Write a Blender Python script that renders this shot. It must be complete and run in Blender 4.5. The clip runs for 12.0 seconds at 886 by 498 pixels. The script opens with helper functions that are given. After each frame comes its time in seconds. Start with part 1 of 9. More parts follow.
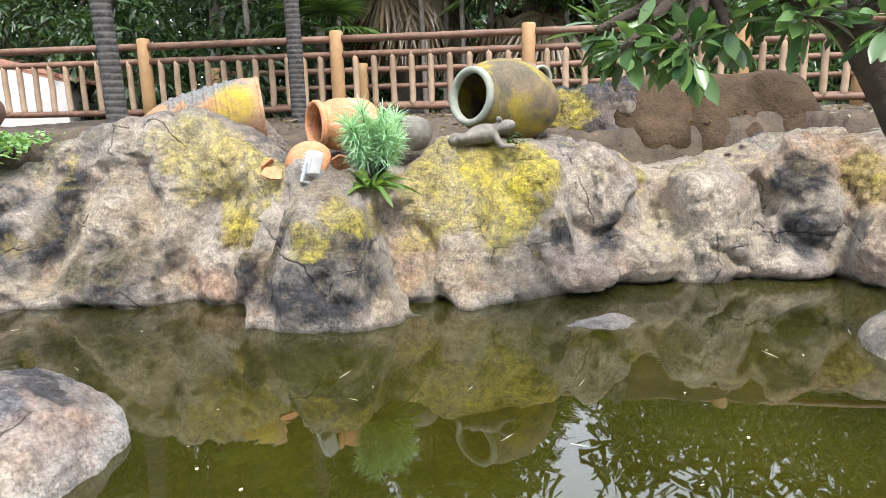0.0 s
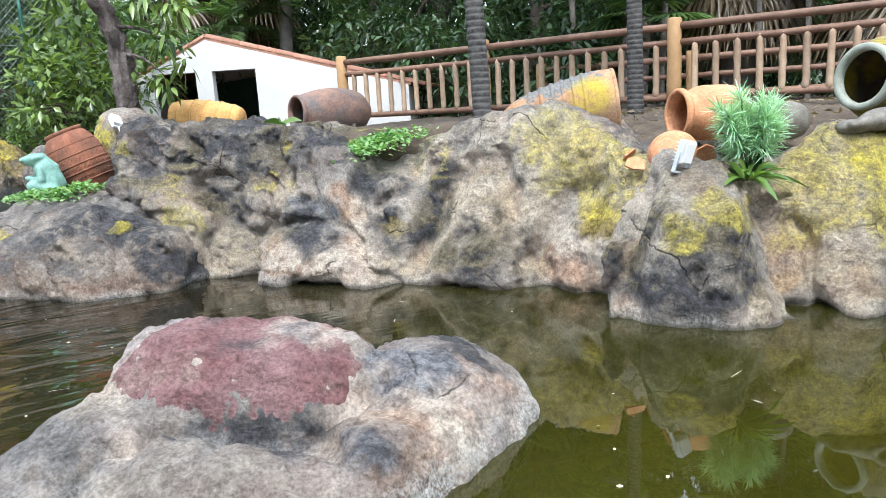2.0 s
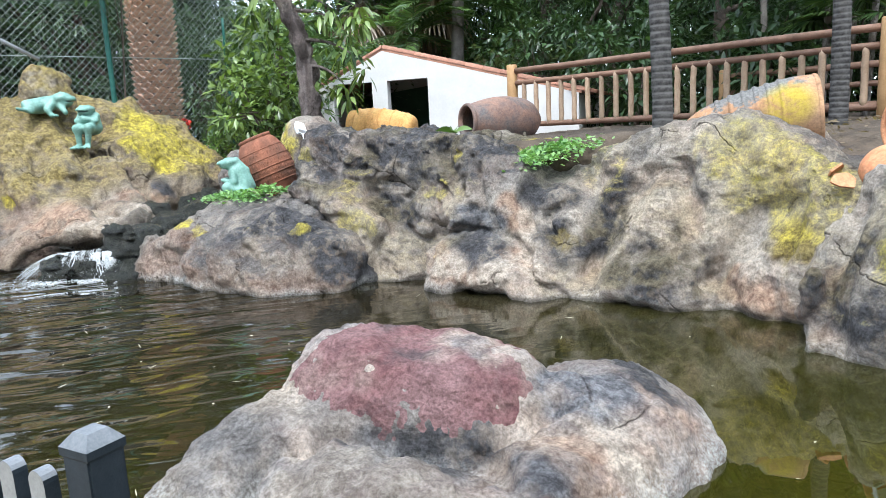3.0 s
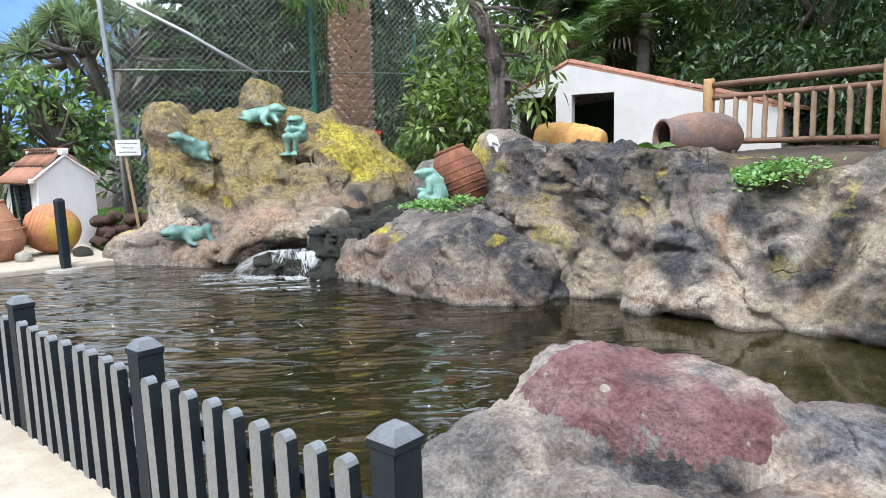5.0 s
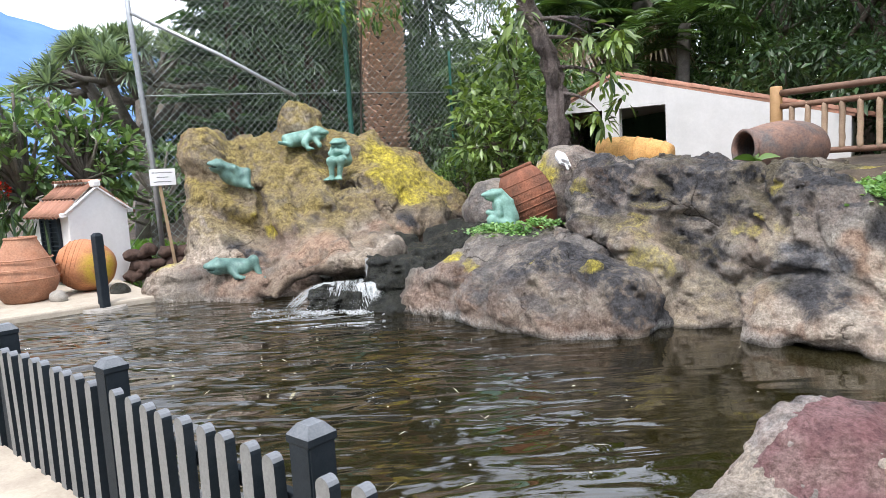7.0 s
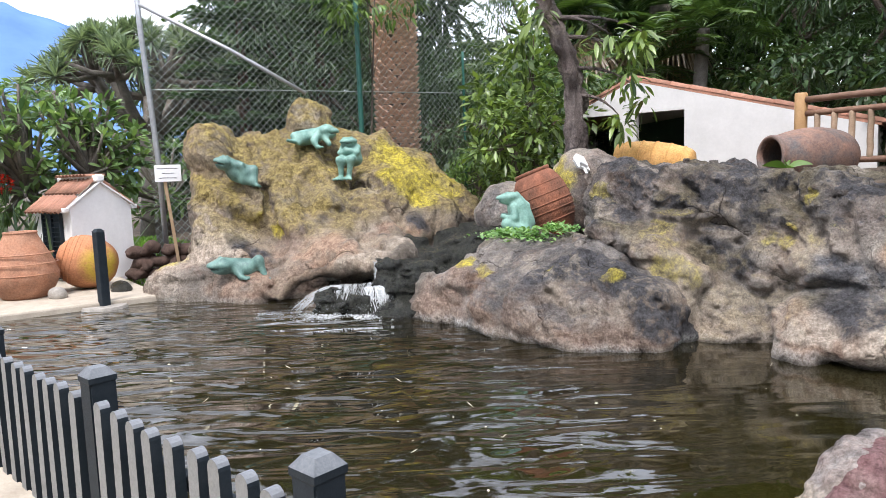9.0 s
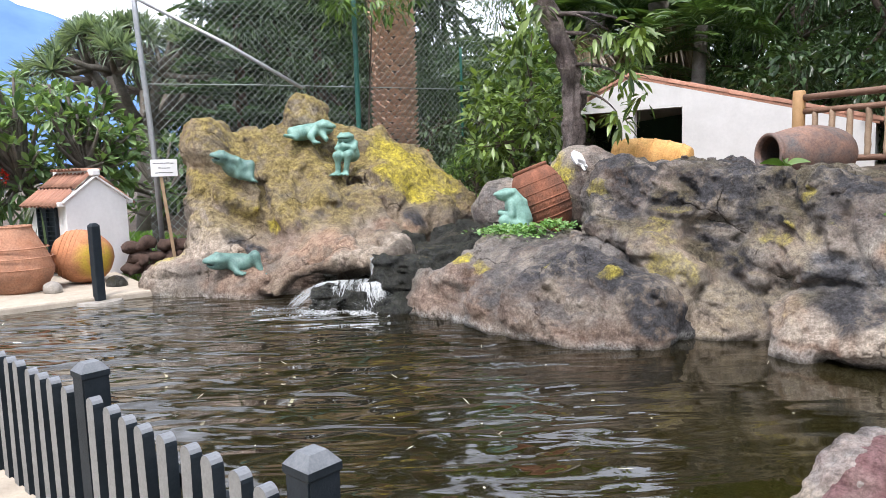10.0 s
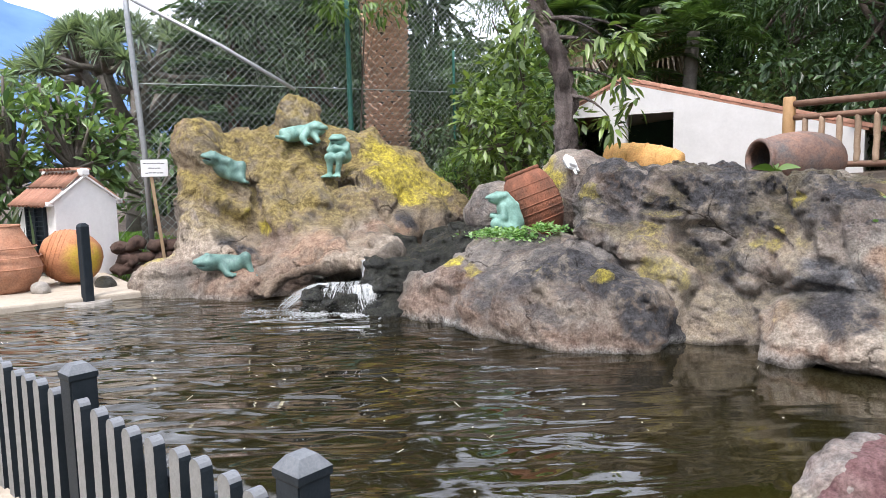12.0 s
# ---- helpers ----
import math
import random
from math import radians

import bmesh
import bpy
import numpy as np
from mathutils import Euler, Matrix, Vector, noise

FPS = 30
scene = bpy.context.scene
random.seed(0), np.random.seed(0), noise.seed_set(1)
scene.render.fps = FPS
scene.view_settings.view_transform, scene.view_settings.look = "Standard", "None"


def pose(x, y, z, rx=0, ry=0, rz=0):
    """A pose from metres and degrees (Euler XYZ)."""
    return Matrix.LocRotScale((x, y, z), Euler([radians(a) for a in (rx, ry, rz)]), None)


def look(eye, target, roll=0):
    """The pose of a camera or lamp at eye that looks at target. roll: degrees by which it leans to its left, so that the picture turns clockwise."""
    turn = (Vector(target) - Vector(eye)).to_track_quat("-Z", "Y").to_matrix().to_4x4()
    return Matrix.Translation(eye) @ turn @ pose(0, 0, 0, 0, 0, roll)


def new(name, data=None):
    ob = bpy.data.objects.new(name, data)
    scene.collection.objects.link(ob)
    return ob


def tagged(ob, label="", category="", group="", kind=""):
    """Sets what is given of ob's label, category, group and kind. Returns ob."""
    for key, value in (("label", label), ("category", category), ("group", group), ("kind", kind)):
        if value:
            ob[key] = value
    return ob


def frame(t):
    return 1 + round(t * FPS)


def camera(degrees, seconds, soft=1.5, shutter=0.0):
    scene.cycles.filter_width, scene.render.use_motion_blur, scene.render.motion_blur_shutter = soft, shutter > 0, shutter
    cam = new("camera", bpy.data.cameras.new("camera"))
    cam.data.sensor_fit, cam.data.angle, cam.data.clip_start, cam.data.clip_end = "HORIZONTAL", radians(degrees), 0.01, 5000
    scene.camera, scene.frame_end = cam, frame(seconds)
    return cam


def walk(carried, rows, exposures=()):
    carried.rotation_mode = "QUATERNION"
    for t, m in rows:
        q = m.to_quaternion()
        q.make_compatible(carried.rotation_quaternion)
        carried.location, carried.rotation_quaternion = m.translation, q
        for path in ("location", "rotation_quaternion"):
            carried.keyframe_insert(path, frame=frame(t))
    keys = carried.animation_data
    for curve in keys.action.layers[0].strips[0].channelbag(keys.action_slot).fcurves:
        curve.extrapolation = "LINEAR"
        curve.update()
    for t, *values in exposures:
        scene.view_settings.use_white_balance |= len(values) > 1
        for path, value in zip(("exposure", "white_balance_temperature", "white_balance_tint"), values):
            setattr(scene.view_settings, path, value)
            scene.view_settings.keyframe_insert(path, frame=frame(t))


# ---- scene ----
cam = camera(65.2, 12.0, soft=0.65)
PATH = [
    (0, (0.158, 0.577, 1.58), (0.033, 2.531, 1.175), -1.3),
    (0.5, (-0.02, 0.529, 1.577), (-0.286, 2.47, 1.174), -1.6),
    (1, (-0.253, 0.431, 1.566), (-0.701, 2.338, 1.165), -2.1),
    (1.5, (-0.409, 0.362, 1.561), (-1.063, 2.21, 1.161), -2.7),
    (2, (-0.494, 0.394, 1.571), (-1.372, 2.149, 1.182), -3.2),
    (2.5, (-0.569, 0.429, 1.588), (-1.649, 2.071, 1.218), -3.3),
    (3, (-0.649, 0.462, 1.584), (-1.906, 1.979, 1.241), -2.9),
    (3.5, (-0.711, 0.489, 1.582), (-2.106, 1.886, 1.264), -2.3),
    (3.7, (-0.738, 0.481, 1.586), (-2.174, 1.838, 1.274), -2.0),
    (5.3, (-1.052, 0.158, 1.609), (-2.634, 1.348, 1.324), -1.9),
    (5.5, (-1.157, 0.162, 1.594), (-2.742, 1.349, 1.314), -2.2),
    (6, (-1.477, 0.197, 1.612), (-3.069, 1.38, 1.351), -2.7),
    (6.5, (-1.749, 0.069, 1.623), (-3.34, 1.257, 1.378), -3.1),
    (7, (-1.972, -0.032, 1.628), (-3.557, 1.166, 1.399), -3.3),
    (9, (-2.268, 0.097, 1.602), (-3.864, 1.283, 1.384), -2.1),
    (9.5, (-2.277, 0.106, 1.596), (-3.871, 1.292, 1.372), -1.9),
    (10, (-2.286, 0.111, 1.595), (-3.876, 1.303, 1.367), -1.8),
    (10.5, (-2.304, 0.112, 1.591), (-3.889, 1.31, 1.363), -1.6),
    (11, (-2.31, 0.114, 1.59), (-3.891, 1.319, 1.363), -1.5),
    (11.5, (-2.288, 0.109, 1.599), (-3.866, 1.317, 1.374), -1.4),
    (12, (-2.297, 0.113, 1.595), (-3.872, 1.326, 1.374), -1.3),
]
walk(cam, [(t, look(eye, target, roll)) for t, eye, target, roll in PATH], [(0.0, 1.78, 6450, 11), (1.2, 1.76, 6200, 8), (2.5, 1.68, 5900, 7), (3.7, 1.58, 5900, 7), (6.0, 1.36, 6250, 11), (12.0, 1.4, 6400, 15)])

# ---- sky, sun ----
world = bpy.data.worlds.new("sky")
scene.world = world
world.use_nodes = True
wt = world.node_tree
wbg = wt.nodes["Background"]
sky = wt.nodes.new("ShaderNodeTexSky")
sky.sky_type, sky.sun_disc = "NISHITA", False
sky.sun_elevation, sky.sun_rotation = radians(60), radians(150)
sky.air_density, sky.dust_density = 1.0, 3.0
haze = wt.nodes.new("ShaderNodeMixRGB")
haze.inputs[0].default_value = 0.72
haze.inputs[2].default_value = (9.3, 10.0, 10.9, 1)
wt.links.new(sky.outputs[0], haze.inputs[1])
wt.links.new(haze.outputs[0], wbg.inputs[0])
wbg.inputs[1].default_value = 0.118
sun_data = bpy.data.lights.new("sun", "SUN")
sun_data.energy, sun_data.angle, sun_data.color = 1.5, radians(11), (1.0, 0.97, 0.92)
sun = new("sun", sun_data)
sun.matrix_world = look((5, -5, 18), (0, 4, 0))


# ---- materials ----
def nodes(name, rough=0.8, metal=0.0, spec=0.4):
    m = bpy.data.materials.new(name)
    m.use_nodes = True
    t = m.node_tree
    b = t.nodes["Principled BSDF"]
    b.inputs["Roughness"].default_value = rough
    b.inputs["Metallic"].default_value = metal
    b.inputs["Specular IOR Level"].default_value = spec
    return m, t, b


def tex_noise(t, scale, detail=4.0, rough=0.6, coord=None, warp=0.0):
    n = t.nodes.new("ShaderNodeTexNoise")
    n.inputs["Scale"].default_value, n.inputs["Detail"].default_value = scale, detail
    n.inputs["Roughness"].default_value, n.inputs["Distortion"].default_value = rough, warp
    if coord:
        t.links.new(coord, n.inputs["Vector"])
    return n.outputs["Fac"]


def ramp(t, fac, *stops):
    r = t.nodes.new("ShaderNodeValToRGB")
    e = r.color_ramp.elements
    while len(e) < len(stops):
        e.new(0.5)
    for el, (p, c) in zip(e, stops):
        el.position, el.color = p, (*c, 1) if len(c) == 3 else c
    t.links.new(fac, r.inputs[0])
    return r.outputs[0]


def mixed(t, fac, a, b, mode="MIX"):
    m = t.nodes.new("ShaderNodeMixRGB")
    m.blend_type = mode
    for i, v in ((0, fac), (1, a), (2, b)):
        if hasattr(v, "is_linked"):
            t.links.new(v, m.inputs[i])
        elif i == 0:
            m.inputs[0].default_value = v
        else:
            m.inputs[i].default_value = (*v, 1)
    return m.outputs[0]


def mult(t, a, b, op="MULTIPLY", clamp=False):
    m = t.nodes.new("ShaderNodeMath")
    m.operation, m.use_clamp = op, clamp
    for i, v in ((0, a), (1, b)):
        if hasattr(v, "is_linked"):
            t.links.new(v, m.inputs[i])
        else:
            m.inputs[i].default_value = v
    return m.outputs[0]


def bump(t, b, height, strength=0.4, dist=0.02):
    n = t.nodes.new("ShaderNodeBump")
    n.inputs["Strength"].default_value, n.inputs["Distance"].default_value = strength, dist
    t.links.new(height, n.inputs["Height"])
    t.links.new(n.outputs[0], b.inputs["Normal"])


def where(t, kind="Object"):
    return t.nodes.new("ShaderNodeTexCoord").outputs[kind]


def attr(t, name):
    a = t.nodes.new("ShaderNodeAttribute")
    a.attribute_name = name
    return a.outputs["Fac"]




def plain(name, ca, cb, scale=8.0, rough=0.7, metal=0.0, spec=0.4, relief=0.3, dist=0.006, vary=0.0):
    """A surface of two mingled colours with grain and fine relief."""
    m, t, b = nodes(name, rough, metal, spec)
    co = where(t)
    big, small = tex_noise(t, scale, 5, 0.65, co), tex_noise(t, scale * 9, 4, 0.7, co)
    c = ramp(t, mult(t, mult(t, big, 0.65), mult(t, small, 0.35), "ADD"), (0.32, ca), (0.66, cb))
    if vary:
        info = t.nodes.new("ShaderNodeObjectInfo")
        hsv = t.nodes.new("ShaderNodeHueSaturation")
        t.links.new(c, hsv.inputs["Color"])
        t.links.new(mult(t, mult(t, info.outputs["Random"], vary), 1 - vary / 2, "ADD"), hsv.inputs["Value"])
        c = hsv.outputs[0]
    t.links.new(c, b.inputs["Base Color"])
    bump(t, b, small, relief, dist)
    return m


def rock_material(name, tan, grey, rust, stain=(0.035, 0.034, 0.036), light=(0.50, 0.42, 0.34)):
    """Sprayed-concrete rock: mingled tan, grey and rust with black stains, drip marks, lichen and a pale crust at the waterline."""
    m, t, b = nodes(name, 0.88, spec=0.25)
    co = where(t)
    stretch = t.nodes.new("ShaderNodeMapping")
    stretch.inputs["Scale"].default_value = (1, 1, 0.22)
    t.links.new(co, stretch.inputs[0])
    drip = tex_noise(t, 4.5, 5, 0.6, stretch.outputs[0], 0.8)
    n1, n2 = tex_noise(t, 1.1, 5, 0.55, co, 0.3), tex_noise(t, 3.6, 8, 0.62, co, 0.1)
    n3, n4 = tex_noise(t, 52, 6, 0.78, co), tex_noise(t, 1.8, 6, 0.65, co, 0.4)
    n5 = tex_noise(t, 14.0, 7, 0.75, co, 0.0)
    n6 = tex_noise(t, 1.9, 8, 0.6, co, 0.3)
    fine = ramp(t, n5, (0.36, (0, 0, 0)), (0.60, (1, 1, 1)))
    c = mixed(t, ramp(t, n1, (0.40, (0, 0, 0)), (0.60, (1, 1, 1))), tan, grey)
    c = mixed(t, mult(t, ramp(t, n4, (0.5, (0, 0, 0)), (0.62, (1, 1, 1))), 0.45), c, rust)
    c = mixed(t, mult(t, ramp(t, n6, (0.36, (1, 1, 1)), (0.44, (0, 0, 0))), 0.6), c, (0.09, 0.088, 0.09))
    c = mixed(t, mult(t, ramp(t, n6, (0.56, (0, 0, 0)), (0.66, (1, 1, 1))), 0.35), c, light)
    c = mixed(t, mult(t, attr(t, "rust"), ramp(t, n2, (0.36, (0.2, 0.2, 0.2)), (0.54, (0.9, 0.9, 0.9)))), c, mixed(t, fine, (0.33, 0.19, 0.13), (0.48, 0.33, 0.23)))
    c = mixed(t, mult(t, attr(t, "pale"), ramp(t, drip, (0.34, (0.25, 0.25, 0.25)), (0.54, (0.9, 0.9, 0.9)))), c, mixed(t, fine, (0.46, 0.38, 0.30), (0.64, 0.55, 0.45)))
    c = mixed(t, mult(t, attr(t, "slate"), ramp(t, n2, (0.36, (0.2, 0.2, 0.2)), (0.52, (0.9, 0.9, 0.9)))), c, mixed(t, fine, (0.10, 0.11, 0.13), (0.24, 0.25, 0.27)))
    dark = ramp(t, mult(t, mult(t, n2, 0.6), mult(t, n5, 0.4), "ADD"), (0.36, (0.1, 0.1, 0.1)), (0.50, (1, 1, 1)))
    c = mixed(t, mult(t, attr(t, "stain"), dark), c, mixed(t, fine, stain, tuple(2.6 * q for q in stain)))
    c = mixed(t, mult(t, attr(t, "moss"), ramp(t, n2, (0.30, (0.15, 0.15, 0.15)), (0.52, (1, 1, 1)))), c, mixed(t, fine, (0.19, 0.14, 0.055), (0.37, 0.29, 0.11)))
    grow = mult(t, mult(t, mult(t, n2, 0.6), mult(t, n3, 0.5), "ADD"), mult(t, n5, 0.5), "ADD")
    lich = mult(t, mult(t, attr(t, "lichen"), 0.62), mult(t, grow, -0.41, "ADD"), "ADD")
    lich = mult(t, ramp(t, lich, (0.48, (0, 0, 0)), (1.0, (1, 1, 1))), ramp(t, attr(t, "lichen"), (0.02, (0, 0, 0)), (0.2, (0.9, 0.9, 0.9))))
    c = mixed(t, lich, c, mixed(t, fine, (0.32, 0.255, 0.055), (0.60, 0.50, 0.055)))
    c = mixed(t, mult(t, mult(t, attr(t, "crust"), ramp(t, n2, (0.36, (0.15, 0.15, 0.15)), (0.56, (1, 1, 1)))), ramp(t, n3, (0.40, (0, 0, 0)), (0.56, (1, 1, 1)))), c, (0.50, 0.50, 0.47))
    c = mixed(t, mult(t, attr(t, "wet"), 0.85), c, (0.018, 0.018, 0.014))
    speck = ramp(t, n3, (0.37, (0.58, 0.57, 0.56)), (0.60, (1.22, 1.22, 1.22)))
    c = mixed(t, 0.9, c, speck, "MULTIPLY")
    c = mixed(t, 0.9, c, ramp(t, n5, (0.36, (0.68, 0.68, 0.69)), (0.57, (1.18, 1.18, 1.18))), "MULTIPLY")
    # thin cracks here and there
    vor = t.nodes.new("ShaderNodeTexVoronoi")
    vor.feature = "DISTANCE_TO_EDGE"
    vor.inputs["Scale"].default_value = 1.2
    wv = t.nodes.new("ShaderNodeMixRGB")
    wv.inputs[0].default_value = 0.25
    t.links.new(co, wv.inputs[1])
    nn = t.nodes.new("ShaderNodeTexNoise")
    nn.inputs["Scale"].default_value, nn.inputs["Detail"].default_value = 3.0, 6
    t.links.new(co, nn.inputs["Vector"])
    t.links.new(nn.outputs["Color"], wv.inputs[2])
    t.links.new(wv.outputs[0], vor.inputs["Vector"])
    crack = ramp(t, vor.outputs["Distance"], (0.0, (0, 0, 0)), (0.009, (1, 1, 1)))
    crack = mixed(t, ramp(t, n4, (0.44, (1, 1, 1)), (0.5, (0, 0, 0))), (1, 1, 1), crack)
    c = mixed(t, 1.0, c, mixed(t, crack, (0.3, 0.28, 0.27), (1, 1, 1)), "MULTIPLY")
    t.links.new(c, b.inputs["Base Color"])
    t.links.new(mult(t, mult(t, attr(t, "wet"), -0.6), 0.88, "ADD"), b.inputs["Roughness"])
    h = mult(t, mult(t, n2, 0.3), mult(t, n3, 0.42), "ADD")
    h = mult(t, h, mult(t, n5, 0.7), "ADD")
    h = mult(t, h, mult(t, crack, 0.4), "ADD")
    for size, weight in ((6.0, 0.5), (17.0, 0.22)):
        chip = t.nodes.new("ShaderNodeTexVoronoi")
        chip.inputs["Scale"].default_value = size
        t.links.new(wv.outputs[0], chip.inputs["Vector"])
        h = mult(t, h, mult(t, chip.outputs["Distance"], weight), "ADD")
    bump(t, b, h, 1.0, 0.085)
    return m


M_BANK = rock_material("sculpted rock", (0.58, 0.495, 0.39), (0.40, 0.36, 0.32), (0.46, 0.305, 0.235))
M_MOUND = rock_material("waterfall rock", (0.31, 0.245, 0.175), (0.22, 0.19, 0.16), (0.29, 0.185, 0.145))
M_BOULDER = rock_material("boulder stone", (0.56, 0.475, 0.41), (0.35, 0.335, 0.325), (0.52, 0.35, 0.29))
M_REDSTONE = rock_material("red stone", (0.26, 0.125, 0.125), (0.35, 0.21, 0.205), (0.15, 0.05, 0.05), light=(0.46, 0.32, 0.31))
M_SOIL = plain("dark soil", (0.03, 0.022, 0.016), (0.13, 0.098, 0.07), 4.0, 0.95, relief=0.8, dist=0.02)
M_PAVE = plain("sandy paving", (0.30, 0.255, 0.20), (0.46, 0.40, 0.32), 5.0, 0.85, relief=0.3, dist=0.004)
# one white plaster twice: dimmed for the bright shelter, lightened for the shaded hut
M_PLASTER = plain("white plaster", (0.52, 0.51, 0.495), (0.63, 0.615, 0.60), 2.0, 0.85, spec=0.2, relief=0.25, dist=0.004)
M_PLASTER_HUT = plain("white hut plaster", (0.68, 0.665, 0.65), (0.80, 0.785, 0.77), 2.0, 0.8, relief=0.25, dist=0.004)
M_ROOFTILE = plain("roof tile", (0.15, 0.085, 0.055), (0.38, 0.18, 0.12), 4.0, 0.8, relief=0.4, dist=0.006, vary=0.5)
M_LOG = plain("brown rail wood", (0.11, 0.058, 0.038), (0.23, 0.13, 0.085), 6.0, 0.6, relief=0.4, dist=0.006, vary=0.3)
M_POSTWOOD = plain("treated post wood", (0.30, 0.17, 0.075), (0.44, 0.27, 0.13), 6.0, 0.6, relief=0.4, dist=0.006, vary=0.2)
M_BALUSTER = plain("pale baluster wood", (0.26, 0.17, 0.11), (0.44, 0.32, 0.22), 6.0, 0.65, relief=0.4, dist=0.006, vary=0.35)
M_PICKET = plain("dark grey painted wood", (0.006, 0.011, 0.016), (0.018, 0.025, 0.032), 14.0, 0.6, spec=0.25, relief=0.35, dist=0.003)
# the sky's reflection on the fence tops is put into this paler colour
M_PICKET_TOP = plain("pale grey sky-lit top", (0.08, 0.09, 0.10), (0.19, 0.20, 0.215), 12.0, 0.6, relief=0.4, dist=0.003)
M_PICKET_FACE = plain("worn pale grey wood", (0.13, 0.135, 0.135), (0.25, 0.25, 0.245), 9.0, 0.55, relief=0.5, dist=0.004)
M_DARK = plain("dark green inner wall", (0.02, 0.06, 0.04), (0.04, 0.10, 0.065), 4.0, 0.7)
M_GALV = plain("galvanised steel", (0.30, 0.31, 0.32), (0.44, 0.45, 0.46), 12.0, 0.45, 0.7, relief=0.1)


def water_material():
    m, t, b = nodes("pond water", 0.02)
    out = t.nodes["Material Output"]
    t.nodes.remove(b)
    co = where(t)
    mapping = t.nodes.new("ShaderNodeMapping")
    mapping.inputs["Rotation"].default_value = (0, 0, radians(-55))
    t.links.new(co, mapping.inputs[0])
    squeeze = t.nodes.new("ShaderNodeMapping")
    squeeze.inputs["Scale"].default_value = (0.7, 2.2, 1)
    t.links.new(mapping.outputs[0], squeeze.inputs[0])
    mapping = squeeze
    w1 = tex_noise(t, 1.9, 2, 0.45, mapping.outputs[0], 0.5)
    w2 = tex_noise(t, 1.1, 2, 0.5, co, 0.3)
    sep = t.nodes.new("ShaderNodeSeparateXYZ")
    t.links.new(co, sep.inputs[0])
    rough_zone = t.nodes.new("ShaderNodeMapRange")
    rough_zone.inputs[1].default_value, rough_zone.inputs[2].default_value = -7.5, -2.5
    rough_zone.inputs[3].default_value, rough_zone.inputs[4].default_value = 1.0, 0.05
    t.links.new(sep.outputs[0], rough_zone.inputs[0])
    h = mult(t, mult(t, w1, 0.6), mult(t, w2, 0.8), "ADD")
    h = mult(t, h, rough_zone.outputs[0])
    chop = t.nodes.new("ShaderNodeMapRange")
    chop.inputs[1].default_value, chop.inputs[2].default_value = 1.4, 2.8
    chop.inputs[3].default_value, chop.inputs[4].default_value = 3.3, 1.6
    t.links.new(sep.outputs[1], chop.inputs[0])
    h = mult(t, h, chop.outputs[0])
    # the bay below the bank lies still
    calm = t.nodes.new("ShaderNodeMapRange")
    calm.inputs[1].default_value, calm.inputs[2].default_value = -1.9, -0.6
    calm.inputs[3].default_value, calm.inputs[4].default_value = 1.0, 0.22
    t.links.new(mult(t, sep.outputs[0], sep.outputs[1], "ADD"), calm.inputs[0])
    h = mult(t, h, calm.outputs[0])
    bp = t.nodes.new("ShaderNodeBump")
    bp.inputs["Strength"].default_value, bp.inputs["Distance"].default_value = 1.0, 0.085
    t.links.new(h, bp.inputs["Height"])
    gl = t.nodes.new("ShaderNodeBsdfGlossy")
    gl.inputs["Roughness"].default_value = 0.015
    gl.inputs["Color"].default_value = (1, 1, 1, 1)
    df = t.nodes.new("ShaderNodeBsdfDiffuse")
    # darker and browner towards the fall, lighter and greener in the east
    murk = t.nodes.new("ShaderNodeMapRange")
    murk.inputs[1].default_value, murk.inputs[2].default_value = -5.0, -1.0
    t.links.new(sep.outputs[0], murk.inputs[0])
    cloud = tex_noise(t, 0.9, 4, 0.6, co, 0.6)
    t.links.new(mixed(t, 0.7, mixed(t, murk.outputs[0], (0.020, 0.016, 0.006), (0.044, 0.042, 0.005)), ramp(t, cloud, (0.3, (0.5, 0.5, 0.5)), (0.7, (1.35, 1.35, 1.35))), "MULTIPLY"), df.inputs["Color"])
    tr = t.nodes.new("ShaderNodeBsdfTransparent")
    tr.inputs["Color"].default_value = (0.45, 0.40, 0.20, 1)
    body = t.nodes.new("ShaderNodeMixShader")
    body.inputs[0].default_value = 0.5
    t.links.new(df.outputs[0], body.inputs[1])
    t.links.new(tr.outputs[0], body.inputs[2])
    fr = t.nodes.new("ShaderNodeFresnel")
    fr.inputs["IOR"].default_value = 1.7
    t.links.new(bp.outputs[0], fr.inputs["Normal"])
    t.links.new(bp.outputs[0], gl.inputs["Normal"])
    mx = t.nodes.new("ShaderNodeMixShader")
    t.links.new(fr.outputs[0], mx.inputs[0])
    t.links.new(body.outputs[0], mx.inputs[1])
    t.links.new(gl.outputs[0], mx.inputs[2])
    t.links.new(mx.outputs[0], out.inputs[0])
    return m


M_WATER = water_material()


# ---- mesh helpers ----
def link_mesh(name, me, mat, parent=None, label=""):
    if mat is not None and not me.materials:
        me.materials.append(mat)
    ob = new(name, me)
    if parent is not None:
        ob.parent = parent
    if label:
        ob["label"] = label
    return ob


def part(name, bm, mat, parent=None, label="", smooth=False):
    me = bpy.data.meshes.new(name)
    bm.to_mesh(me)
    bm.free()
    if smooth:
        me.shade_smooth()
    return link_mesh(name, me, mat, parent, label)


